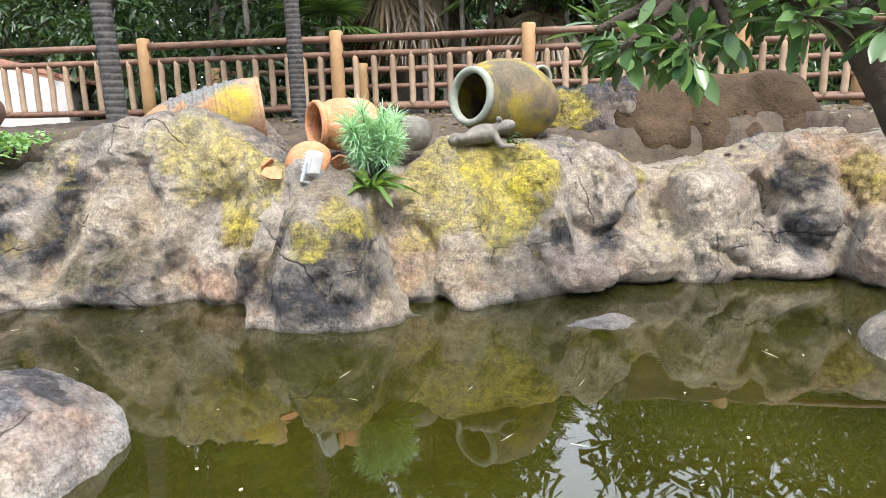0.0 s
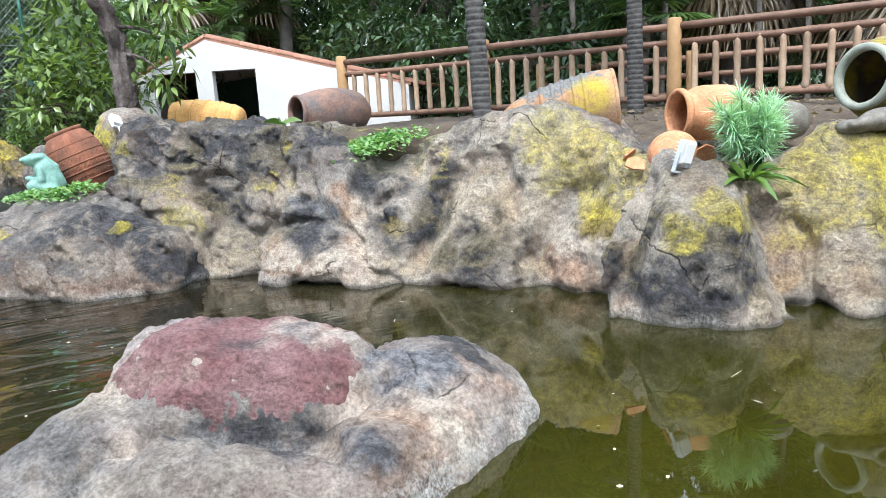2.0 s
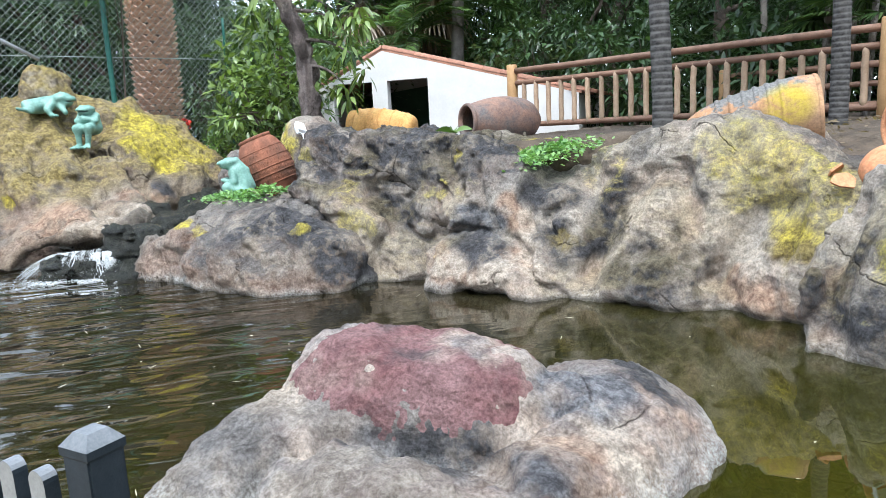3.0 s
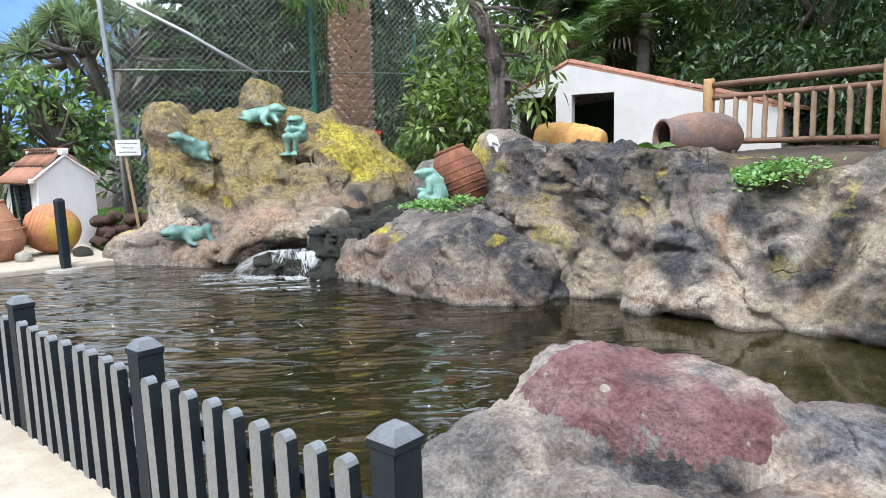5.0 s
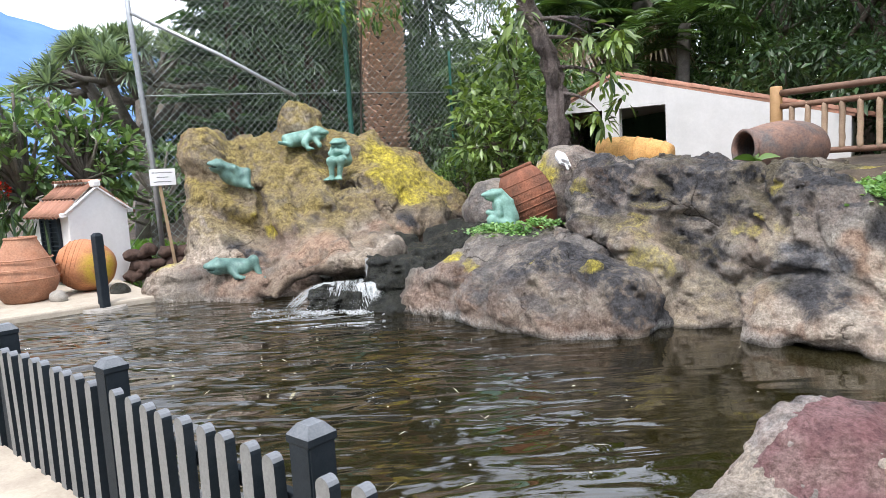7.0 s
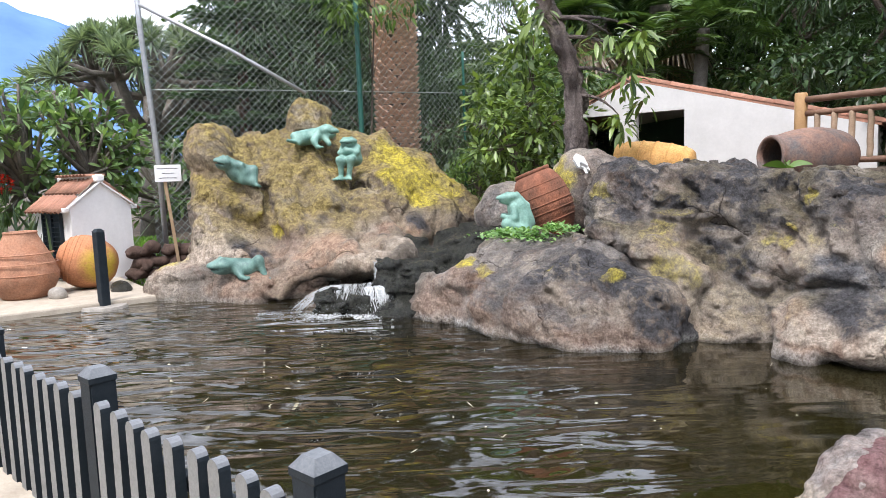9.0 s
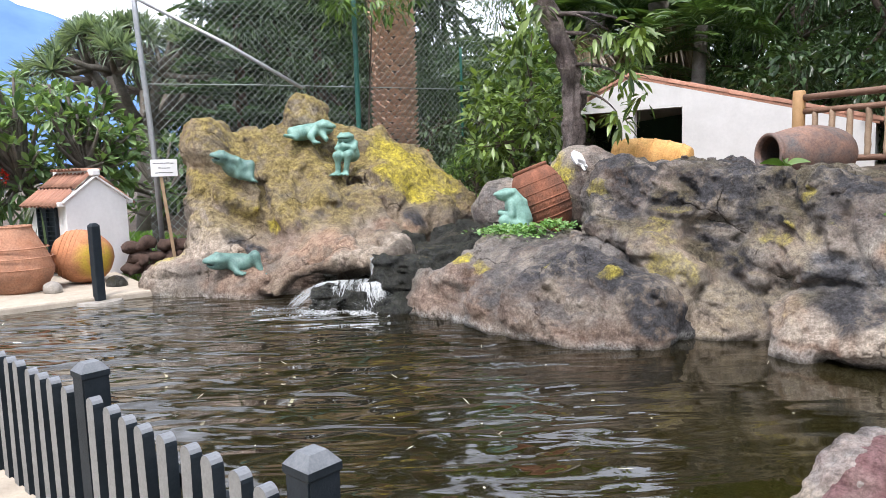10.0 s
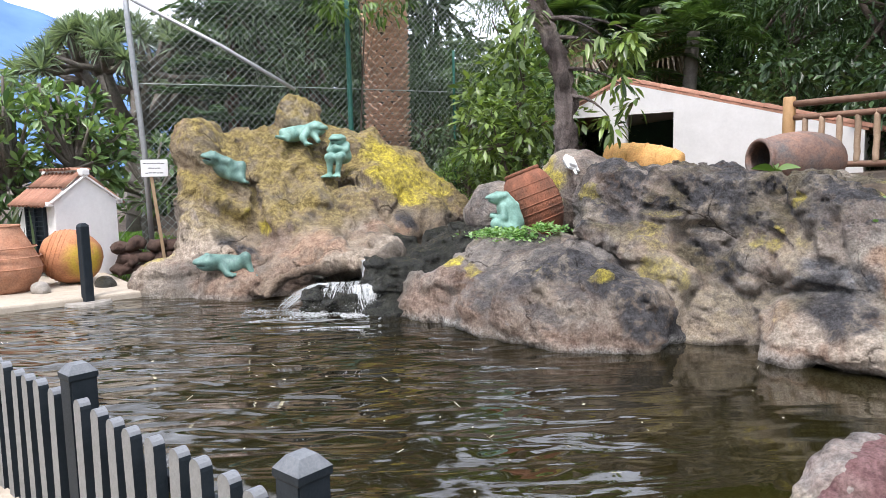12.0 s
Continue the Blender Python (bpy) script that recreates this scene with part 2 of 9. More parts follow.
def arrays(name, verts, faces, mat, parent=None, label="", smooth=True):
    """One mesh from numpy arrays of vertices and of faces that all have the same number of corners."""
    me = bpy.data.meshes.new(name)
    v, f = np.asarray(verts, np.float32), np.asarray(faces, np.int32)
    k = f.shape[1]
    me.vertices.add(len(v))
    me.vertices.foreach_set("co", v.ravel())
    me.loops.add(f.size)
    me.loops.foreach_set("vertex_index", f.ravel())
    me.polygons.add(len(f))
    me.polygons.foreach_set("loop_start", np.arange(0, f.size, k, dtype=np.int32))
    me.polygons.foreach_set("use_smooth", np.full(len(f), smooth))
    me.update(calc_edges=True)
    me.validate()
    return link_mesh(name, me, mat, parent, label)


def thing(name, label, category, group="", at=None):
    e = new(name)
    e.empty_display_size = 0.1
    if at is not None:
        e.matrix_world = at
    return tagged(e, label, category, group)


def box(bm, cx, cy, cz, sx, sy, sz, m=None, bevel=0.0):
    r = bmesh.ops.create_cube(bm, size=1)
    vs = r["verts"]
    bmesh.ops.scale(bm, vec=(sx, sy, sz), verts=vs)
    bmesh.ops.translate(bm, vec=(cx, cy, cz), verts=vs)
    if bevel:
        es = list({e for v in vs for e in v.link_edges})
        out = bmesh.ops.bevel(bm, geom=es, offset=bevel, segments=2, affect="EDGES", profile=0.5)
        vs = list({v for f in out["faces"] for v in f.verts} | {v for v in vs if v.is_valid})
    if m is not None:
        bmesh.ops.transform(bm, matrix=m, verts=vs)
    return vs


def tube(points, radii, sides=8, wobble=0.0, caps=True, seed=0):
    """Vertices and faces (quads) of a tapered tube along points."""
    rng = np.random.default_rng(seed)
    p = np.asarray(points, float)
    n = len(p)
    tan = np.gradient(p, axis=0)
    tan /= np.linalg.norm(tan, axis=1)[:, None] + 1e-9
    ref = np.array([0.0, 0.0, 1.0]) if abs(tan[:, 2]).mean() < 0.8 else np.array([1.0, 0.0, 0.0])
    u = np.cross(tan, ref)
    u /= np.linalg.norm(u, axis=1)[:, None] + 1e-9
    w = np.cross(tan, u)
    a = np.linspace(0, 2 * math.pi, sides, endpoint=False)
    r = np.asarray(radii, float)[:, None] * (1 + wobble * rng.uniform(-1, 1, (n, sides)))
    v = p[:, None, :] + r[..., None] * (np.cos(a)[None, :, None] * u[:, None, :] + np.sin(a)[None, :, None] * w[:, None, :])
    v = v.reshape(-1, 3)
    i = np.arange(n - 1)[:, None] * sides
    j = np.arange(sides)[None, :]
    k = (np.arange(sides) + 1)[None, :] % sides
    f = np.stack([i + j, i + k, i + sides + k, i + sides + j], -1).reshape(-1, 4)
    if caps:
        v = np.vstack([v, p[:1], p[-1:]])
        c0, c1 = len(v) - 2, len(v) - 1
        js = np.arange(0, sides, 1)
        f0 = np.stack([np.full(sides, c0), (js + 1) % sides, js, js], -1)
        f0[:, 3] = f0[:, 0]
        quads0 = np.array([[c0, (q + 2) % sides, (q + 1) % sides, q] for q in range(0, sides - 1, 2)])
        base = (n - 1) * sides
        quads1 = np.array([[c1, base + q, base + (q + 1) % sides, base + (q + 2) % sides] for q in range(0, sides - 1, 2)])
        f = np.vstack([f, quads0, quads1])
    return v, f


def join(pieces):
    """Several (vertices, faces) pairs as one pair."""
    vs, fs, o = [], [], 0
    for v, f in pieces:
        vs.append(v)
        fs.append(np.asarray(f) + o)
        o += len(v)
    return np.vstack(vs), np.vstack(fs)


def lathe(name, profile, mat, parent=None, label="", seg=40):
    """A turned body from (radius, height) pairs."""
    pr = np.array(profile, float)
    a = np.linspace(0, 2 * math.pi, seg, endpoint=False)
    v = np.stack([pr[:, 0:1] * np.cos(a), pr[:, 0:1] * np.sin(a), np.repeat(pr[:, 1:2], seg, 1)], -1).reshape(-1, 3)
    i = np.arange(len(pr) - 1)[:, None] * seg
    j, k = np.arange(seg)[None, :], (np.arange(seg) + 1)[None, :] % seg
    f = np.stack([i + j, i + k, i + seg + k, i + seg + j], -1).reshape(-1, 4)
    return arrays(name, v, f, mat, parent, label)


# ---- rock by implicit surfaces ----
def vnoise(p, freq, seed=0):
    """Smooth lattice noise, 0 to 1; freq: one number or three."""
    q = p * np.asarray(freq, float) + 37.7 * (seed + 1)
    i = np.floor(q).astype(np.int64)
    f = q - i
    f = f * f * (3 - 2 * f)
    out = np.zeros(len(p))
    for dx in (0, 1):
        for dy in (0, 1):
            for dz in (0, 1):
                h = ((i[:, 0] + dx) * 374761393 + (i[:, 1] + dy) * 668265263 + (i[:, 2] + dz) * 1440662683 + seed * 974634777) & 0xFFFFFFFF
                h = ((h ^ (h >> 13)) * 1274126177) & 0xFFFFFFFF
                h = ((h ^ (h >> 16)) & 0xFFFF) / 65535.0
                wx = f[:, 0] if dx else 1 - f[:, 0]
                wy = f[:, 1] if dy else 1 - f[:, 1]
                wz = f[:, 2] if dz else 1 - f[:, 2]
                out += h * wx * wy * wz
    return out


def fbm(p, freq, seed=0, octaves=3):
    s, a, tot = 0.0, 1.0, 0.0
    for o in range(octaves):
        s = s + a * (vnoise(p, np.asarray(freq, float) * 2 ** o, seed + o) - 0.5)
        tot += a
        a *= 0.5
    return s / tot


def billow(p, freq, seed, amount):
    """Rounded swellings that meet in sharp creases, about zero on average."""
    return amount * (2 * np.abs(2 * vnoise(p, freq, seed) - 1) - 0.6)


def smin(a, b, k):
    h = np.clip(0.5 + 0.5 * (b - a) / k, 0, 1)
    return b + (a - b) * h - k * h * (1 - h)


def line_distance(p, pts):
    """How far each point lies from a line of segments."""
    best = np.full(len(p), 1e9)
    for a, b in zip(pts, pts[1:]):
        ab = b - a
        h = np.clip(((p - a) @ ab) / (ab @ ab + 1e-9), 0, 1)
        best = np.minimum(best, np.linalg.norm(p - a - h[:, None] * ab, axis=1))
    return best


class Form:
    """A body put together from softly joined lumps and limbs."""

    def __init__(self, k=0.15):
        self.k, self.ops, self.base, self.cap, self.folds, self.squash, self.slit = k, [], None, None, [], (1, 1, 1), 0.0

    def lump(self, x, y, z, rx, ry, rz, turn=0.0, tilt=0.0, cut=False, k=None, lean=0.0):
        m = np.array(Euler((radians(tilt), radians(lean), radians(turn))).to_matrix())
        self.ops.append(("e", np.array((x, y, z)), np.array((rx, ry, rz)), m, cut, k or self.k))
        return self

    def limb(self, a, b, ra, rb=None, k=None):
        self.ops.append(("c", np.array(a, float), np.array(b, float), (ra, ra if rb is None else rb), False, k or self.k))
        return self

    def groove(self, a, b, r, k=0.04):
        """A narrow cleft cut along a line."""
        self.ops.append(("c", np.array(a, float), np.array(b, float), (r, r), True, k))
        return self

    def crease(self, size, *points):
        """A sharp fold line along points: the surface draws in towards it from both sides."""
        self.folds.append((size, np.array(points, float)))
        return self

    def drawn_in(self, p):
        w = p + 0.10 * np.stack([fbm(p, 3.0, 911, 2), fbm(p, 3.0, 915, 2), fbm(p, 3.0, 919, 2)], -1)
        out = np.zeros(len(p))
        for size, pts in self.folds:
            reach = 0.3 + 3.5 * size
            near = np.flatnonzero(((w > pts.min(0) - reach) & (w < pts.max(0) + reach)).all(1))
            if not len(near):
                continue
            d = line_distance(w[near] * self.squash, pts * self.squash)
            out[near] = np.maximum(out[near], 3.2 * size * np.exp(-d / (0.02 + 0.85 * size)) + 0.05 * np.exp(-d / 0.03) + self.slit * np.exp(-d / 0.013))
        return out

    def value(self, p):
        d = self.base(p) if self.base else np.full(len(p), 1e3)
        x0, x1 = p[:, 0].min(), p[:, 0].max()
        for kind, a, b, c, cut, k in self.ops:
            # only points near the lump or limb can feel it
            if kind == "e":
                lo, hi = a - b.max() - 0.45, a + b.max() + 0.45
            else:
                lo, hi = np.minimum(a, b) - max(c) - 0.45, np.maximum(a, b) + max(c) + 0.45
            if lo[0] > x1 or hi[0] < x0:
                continue
            near = np.flatnonzero((p[:, 0] > lo[0]) & (p[:, 0] < hi[0]) & (p[:, 1] > lo[1]) & (p[:, 1] < hi[1]) & (p[:, 2] > lo[2]) & (p[:, 2] < hi[2]))
            if not len(near):
                continue
            pn = p[near]
            if kind == "e":
                q = (pn - a) @ c
                k0 = np.linalg.norm(q / b, axis=1)
                k1 = np.linalg.norm(q / (b * b), axis=1) + 1e-9
                e = k0 * (k0 - 1) / k1
            else:
                ab = b - a
                h = np.clip(((pn - a) @ ab) / (ab @ ab), 0, 1)
                e = np.linalg.norm(pn - a - h[:, None] * ab, axis=1) - (c[0] + (c[1] - c[0]) * h)
            d[near] = -smin(-d[near], e, k) if cut else smin(d[near], e, k)
        return d if self.cap is None else -smin(-d, -self.cap(p), 0.1)

    def mesh(self, lo, hi, step, rough=None, band=0.3):
        """Vertices and quads of the surface in the box lo..hi."""
        lo = np.array(lo, float)
        n = np.ceil((np.array(hi) - lo) / step).astype(int) + 1
        gx, gy, gz = (lo[i] + step * np.arange(n[i]) for i in range(3))
        d = np.empty(n)
        for i in range(0, n[0], 16):
            blk = np.stack(np.meshgrid(gx[i:i + 16], gy, gz, indexing="ij"), -1).reshape(-1, 3)
            v = self.value(blk)
            if rough is not None:
                near = np.abs(v) < band
                v[near] += rough(blk[near])
            if self.folds:
                near = np.abs(v) < band + 0.2
                v[near] += self.drawn_in(blk[near])
            d[i:i + 16] = v.reshape(-1, n[1], n[2])
        neg = d < 0
        c = [slice(None, -1), slice(1, None)]
        corners = [(a, b, e) for a in (0, 1) for b in (0, 1) for e in (0, 1)]
        cnt = sum(neg[c[a], c[b], c[e]].astype(np.int8) for a, b, e in corners)
        active = (cnt > 0) & (cnt < 8)
        idx = np.full(active.shape, -1, np.int64)
        cells = np.argwhere(active)
        idx[active] = np.arange(len(cells))
        acc, num = np.zeros((len(cells), 3)), np.zeros(len(cells))
        val = {k: d[cells[:, 0] + k[0], cells[:, 1] + k[1], cells[:, 2] + k[2]] for k in corners}
        for a in corners:
            for ax in range(3):
                if a[ax]:
                    continue
                b = list(a)
                b[ax] = 1
                va, vb = val[a], val[tuple(b)]
                hit = (va < 0) != (vb < 0)
                tt = np.where(hit, va / np.where(hit, va - vb, 1), 0)
                pos = np.tile(np.array(a, float), (len(cells), 1))
                pos[:, ax] += tt
                acc += pos * hit[:, None]
                num += hit
        verts = lo + step * (cells + acc / num[:, None])
        faces = []
        for ax in range(3):
            sl0, sl1 = [slice(None)] * 3, [slice(None)] * 3
            sl0[ax], sl1[ax] = slice(None, -1), slice(1, None)
            ch = neg[tuple(sl0)] != neg[tuple(sl1)]
            e = np.argwhere(ch)
            o1, o2 = (ax + 1) % 3, (ax + 2) % 3
            ok = (e[:, o1] > 0) & (e[:, o2] > 0) & (e[:, o1] < n[o1] - 1) & (e[:, o2] < n[o2] - 1)
            e = e[ok]
            flip = neg[e[:, 0], e[:, 1], e[:, 2]]
            q = []
            for s1, s2 in ((-1, -1), (0, -1), (0, 0), (-1, 0)):
                w = e.copy()
                w[:, o1] += s1
                w[:, o2] += s2
                q.append(idx[w[:, 0], w[:, 1], w[:, 2]])
            q = np.stack(q, 1)
            q[~flip] = q[~flip][:, ::-1]
            faces.append(q)
        return main_piece(verts, np.vstack(faces))


def main_piece(v, f):
    """Drops loose crumbs: keeps the piece with the most vertices."""
    lab = np.arange(len(v))
    while True:
        low = lab[f].min(1)
        nxt = lab.copy()
        for i in range(4):
            np.minimum.at(nxt, f[:, i], low)
        nxt = nxt[nxt]
        if (nxt == lab).all():
            break
        lab = nxt
    ids, cnt = np.unique(lab, return_counts=True)
    keep = lab == ids[cnt.argmax()]
    f = f[keep[f[:, 0]]]
    return v[keep], (np.cumsum(keep) - 1)[f]


def vertex_normals(v, f):
    n = np.cross(v[f[:, 2]] - v[f[:, 0]], v[f[:, 3]] - v[f[:, 1]])
    out = np.zeros_like(v)
    for i in range(4):
        for ax in range(3):
            out[:, ax] += np.bincount(f[:, i], n[:, ax], len(v))
    return out / (np.linalg.norm(out, axis=1, keepdims=True) + 1e-9)


def refine(v, f):
    """Each quad in four, softly rounded."""
    e = np.stack([f, np.roll(f, -1, 1)], -1).reshape(-1, 2)
    e.sort(1)
    key = e[:, 0] * len(v) + e[:, 1]
    uq, first, inv = np.unique(key, return_index=True, return_inverse=True)
    mid = v[e[first]].mean(1)
    cen = v[f].mean(1)
    m = inv.reshape(-1, 4) + len(v)
    c = np.arange(len(f)) + len(v) + len(uq)
    out = np.concatenate([np.stack([f[:, i], m[:, i], c, m[:, i - 1]], -1) for i in range(4)])
    return np.vstack([v, mid, cen]), out


def weathered(v, f, seed, amount=0.014, freq=14.0):
    """Adds a finer mesh with pitted, gritty relief."""
    v, f = refine(v, f)
    n = vertex_normals(v, f)
    pits = np.abs(2 * vnoise(v, (freq, freq, freq * 0.7), seed) - 1)
    grit = fbm(v, freq * 2.1, seed + 3, 2)
    scale = 0.35 + 1.3 * vnoise(v, 1.7, seed + 9)
    d = amount * scale * (1.6 * (pits - 0.3) + 1.5 * grit)
    return v + n * d[:, None], f


def step01(x, a, b):
    t = np.clip((x - a) / (b - a), 0, 1)
    return t * t * (3 - 2 * t)


class Patches:
    """Masks of stains and growth on a rock, by place."""

    def __init__(self, verts):
        self.p, self.v = verts, {}

    def base(self, name, values):
        self.v[name] = np.clip(values, 0, 1)
        return self

    def spot(self, name, x, y, z, r, strength=1.0, rz=None):
        p = self.p - np.array((x, y, z))
        p[:, 2] *= r / (rz or r)
        wob = 1 + 0.9 * fbm(self.p, 2.6 / max(r, 0.25), 31, 3)
        m = strength * (1 - step01(np.linalg.norm(p, axis=1) / (r * wob), 0.55, 1.1))
        self.v[name] = np.maximum(self.v.get(name, 0.0), m) if strength > 0 else self.v.get(name, 0.0) * (1 + m)
        return self

    def stroke(self, name, r, *points, strength=1.0):
        """A patch with ragged edges along a line."""
        d = line_distance(self.p, np.array(points, float))
        near = np.flatnonzero(d < 2.2 * r)
        q = self.p[near]
        wob = 1 + 1.3 * fbm(q, 1.3 / r, 37, 3) + 0.5 * fbm(q, 9.0, 39, 2)
        a = np.broadcast_to(np.asarray(self.v.get(name, 0.0), float), (len(self.p),)).copy()
        a[near] = np.maximum(a[near], strength * (1 - step01(d[near] / (r * wob), 0.5, 1.1)))
        self.v[name] = a
        return self

    def put(self, ob):
        for k in ("slate", "lichen", "stain", "pale", "rust", "moss", "crust", "wet"):
            a = ob.data.attributes.new(k, "FLOAT", "POINT")
            a.data.foreach_set("value", np.broadcast_to(np.asarray(self.v.get(k, 0.0), np.float32), (len(self.p),)).copy())


def normals_z(v, f):
    """The upward share of each vertex's normal."""
    return vertex_normals(v, f)[:, 2]


# ---- ground ----
def fence_y(x):
    """The line of the picket fence."""
    return 0.88 + 0.195 * (x + 3.93)


FRONT_X = np.array((-14, -12.2, -11.0, -9.8, -8.8, -7.9, -7.5, -7.1, -6.4, -5.75, -5.3, -4.9, -4.2, -3.7, -2.4, -1.8, -0.4, 0.15, 0.72, 1.2, 2.6, 3.3, 3.55, 5.5, 9))
FRONT_Y = np.array((2.9, 2.9, 4.3, 5.4, 6.4, 6.5, 5.9, 5.55, 5.5, 5.62, 5.8, 5.55, 5.58, 5.8, 5.98, 5.9, 5.9, 5.83, 6.03, 6.62, 6.66, 6.75, 6.35, 6.2, 5.9))


def land(x, y):
    """Height of the ground sheet."""
    f = np.interp(x, FRONT_X, FRONT_Y)
    top = 1.42 - 0.35 * step01(y, 8.6, 6.4) * step01(x, -2.6, -1.8) * step01(x, 3.2, 2.2) + 0.02 * np.sin(1.7 * x + y)
    west = step01(x, -10.6, -13.6)
    top = top * (1 - west) + west * (0.12 + 0.5 * step01(y, 4.0, 10.0))
    hollow = np.exp(-((x + 10.0) ** 2 / 2.4 + (y - 6.6) ** 2 / 1.8))
    top = top - 1.35 * hollow
    back = step01(y - f, 0.55, 1.25)
    h = -0.6 + (top + 0.6) * back
    side = step01(x, -12.35, -12.75) * step01(y, 3.6, 2.6)
    h = h * (1 - side) + 0.03 * side
    front = step01(y - fence_y(x), 0.14, -0.02)
    h = h * (1 - front) + 0.03 * front
    far = step01(np.hypot(x, y - 5), 22, 60)
    return h * (1 - far) + 0.5 * far


def build_ground():
    xs = np.unique(np.concatenate([np.linspace(-16, 9, 251), np.linspace(-40, -16, 30), np.linspace(9, 40, 30), [-2500, -900, -300, -120, -70, 70, 120, 300, 900, 2500]]))
    ys = np.unique(np.concatenate([np.linspace(-3, 14, 171), np.linspace(-30, -3, 28), np.linspace(14, 45, 32), [-2500, -900, -300, -100, 70, 120, 300, 900, 2500]]))
    gx, gy = np.meshgrid(xs, ys, indexing="ij")
    z = land(gx.ravel(), gy.ravel())
    p = np.stack([gx.ravel(), gy.ravel(), z], -1)
    near = (np.abs(p[:, 0]) < 30) & (p[:, 2] > 0.3)
    p[near, 2] += 0.08 * fbm(p[near], (1.2, 1.2, 0), 5, 3) + 0.07 * fbm(p[near], (5, 5, 0), 8, 2)
    nx, ny = len(xs), len(ys)
    i, j = np.meshgrid(np.arange(nx - 1), np.arange(ny - 1), indexing="ij")
    a = (i * ny + j).ravel()
    ob = arrays("ground", p, np.stack([a, a + ny, a + ny + 1, a + 1], -1), M_SOIL)
    return tagged(ob, "dark trodden soil with pond bed and planted banks", "ground", kind="structure")


build_ground()


def build_water():
    bm = bmesh.new()
    pts = [(-12.9, -0.85), (5.5, 2.72), (9.5, 3.4), (9.5, 8.2), (-9.0, 6.5), (-12.9, 4.5)]
    bm.faces.new([bm.verts.new((x, y, 0)) for x, y in pts])
    return tagged(part("water", bm, M_WATER), "murky olive-green pond water with ripples", "water", kind="structure")


build_water()


# ---- rock bank ----
def build_bank():
    crest_x = np.array((-8.2, -7.7, -7.0, -6.4, -5.9, -5.2, -4.7, -4.2, -3.7, -3.3, -2.7, -2.1, -1.75, -1.3, -0.6, -0.25, 0.2, 0.7, 1.15, 1.5, 2.0, 2.6, 3.3, 4.2, 6))
    crest_z = np.array((1.30, 1.50, 1.60, 1.56, 1.48, 1.46, 1.42, 1.28, 1.36, 1.50, 1.56, 1.46, 1.18, 1.08, 0.98, 1.16, 1.26, 1.22, 1.20, 1.02, 0.98, 1.16, 1.26, 1.24, 1.28))
    f = Form(0.06)

    def base(p):
        x, y, z = p.T
        yw = np.interp(x, FRONT_X, FRONT_Y)
        lean = np.interp(x, (-7, -5, -4.2, -3, -1, 0.2, 0.9, 1.3, 3.2, 3.6), (0.25, 0.42, 0.6, 0.42, 0.3, 0.6, 0.4, 0.2, 0.2, 0.5))
        front = (yw + lean * np.maximum(z, -0.2) - y) * 0.88
        cz = np.interp(x, crest_x, crest_z)
        top = z - cz + 0.30 * step01(y - yw, 1.6, 3.0)
        d = -smin(-front, -top, 0.22)
        return np.maximum(d, np.maximum(y - 9.2, -7.95 - x))

    f.base, f.squash = base, np.array((1, 0.25, 0.9))
    f.cap = lambda p: p[:, 2] - np.interp(p[:, 0], crest_x, crest_z) - 0.06 - 2.0 * step01(p[:, 1], 7.2, 7.6) * step01(p[:, 0], 0.3, 0.9)
    # the buttress that stands out into the pond
    f.lump(-1.15, 5.95, 0.1, 0.62, 0.75, 0.95, 8).lump(-1.05, 5.72, -0.1, 0.72, 0.5, 0.5).lump(-1.2, 6.05, 0.75, 0.34, 0.42, 0.42)
    f.lump(-1.62, 5.6, 0.0, 0.2, 0.3, 0.6, 0, 12)
    # folds of the middle bank, each running from crest to water
    f.limb((-5.15, 6.55, 1.3), (-4.95, 5.8, -0.1), 0.32).limb((-4.78, 6.4, 1.15), (-4.45, 5.82, -0.1), 0.27).limb((-4.5, 5.85, 0.15), (-4.0, 5.85, 0.05), 0.3)
    f.limb((-3.95, 6.75, 1.2), (-4.0, 6.1, -0.1), 0.30).limb((-3.5, 6.8, 1.15), (-3.52, 6.15, -0.1), 0.25).limb((-3.08, 6.75, 1.35), (-3.2, 6.2, -0.1), 0.27)
    f.limb((-2.6, 6.85, 1.3), (-2.68, 6.35, -0.1), 0.42).limb((-2.1, 6.85, 1.15), (-2.2, 6.3, -0.1), 0.36).lump(-2.75, 6.1, 0.1, 0.5, 0.28, 0.3).lump(-3.75, 6.05, 0.08, 0.35, 0.28, 0.26)
    # hollow with creepers
    f.lump(-4.32, 6.5, 1.42, 0.42, 0.45, 0.24, cut=True, k=0.12).limb((-4.35, 6.0, 1.1), (-4.28, 5.7, 0.5), 0.07)
    # broad dark wall at the west end
    f.limb((-7.15, 6.25, 1.25), (-7.0, 5.8, 0.2), 0.42).limb((-6.4, 6.35, 1.2), (-6.3, 5.85, 0.2), 0.46).limb((-5.75, 6.45, 1.2), (-5.65, 6.1, 0.1), 0.36)
    f.limb((-6.9, 5.55, 0.95), (-5.9, 5.75, 0.6), 0.16)
    # right of the buttress
    f.limb((-0.35, 6.6, 0.9), (-0.45, 6.15, -0.1), 0.26).limb((0.05, 6.75, 1.0), (0.0, 6.15, -0.1), 0.34).limb((0.5, 6.8, 0.95), (0.55, 6.35, -0.1), 0.31)
    f.limb((1.12, 7.0, 0.85), (1.12, 6.8, 0.2), 0.36).lump(0.95, 6.35, 0.1, 0.3, 0.3, 0.25).limb((2.1, 7.05, 0.7), (2.15, 6.95, 0.1), 0.42).lump(1.6, 6.75, 0.2, 0.35, 0.3, 0.3)
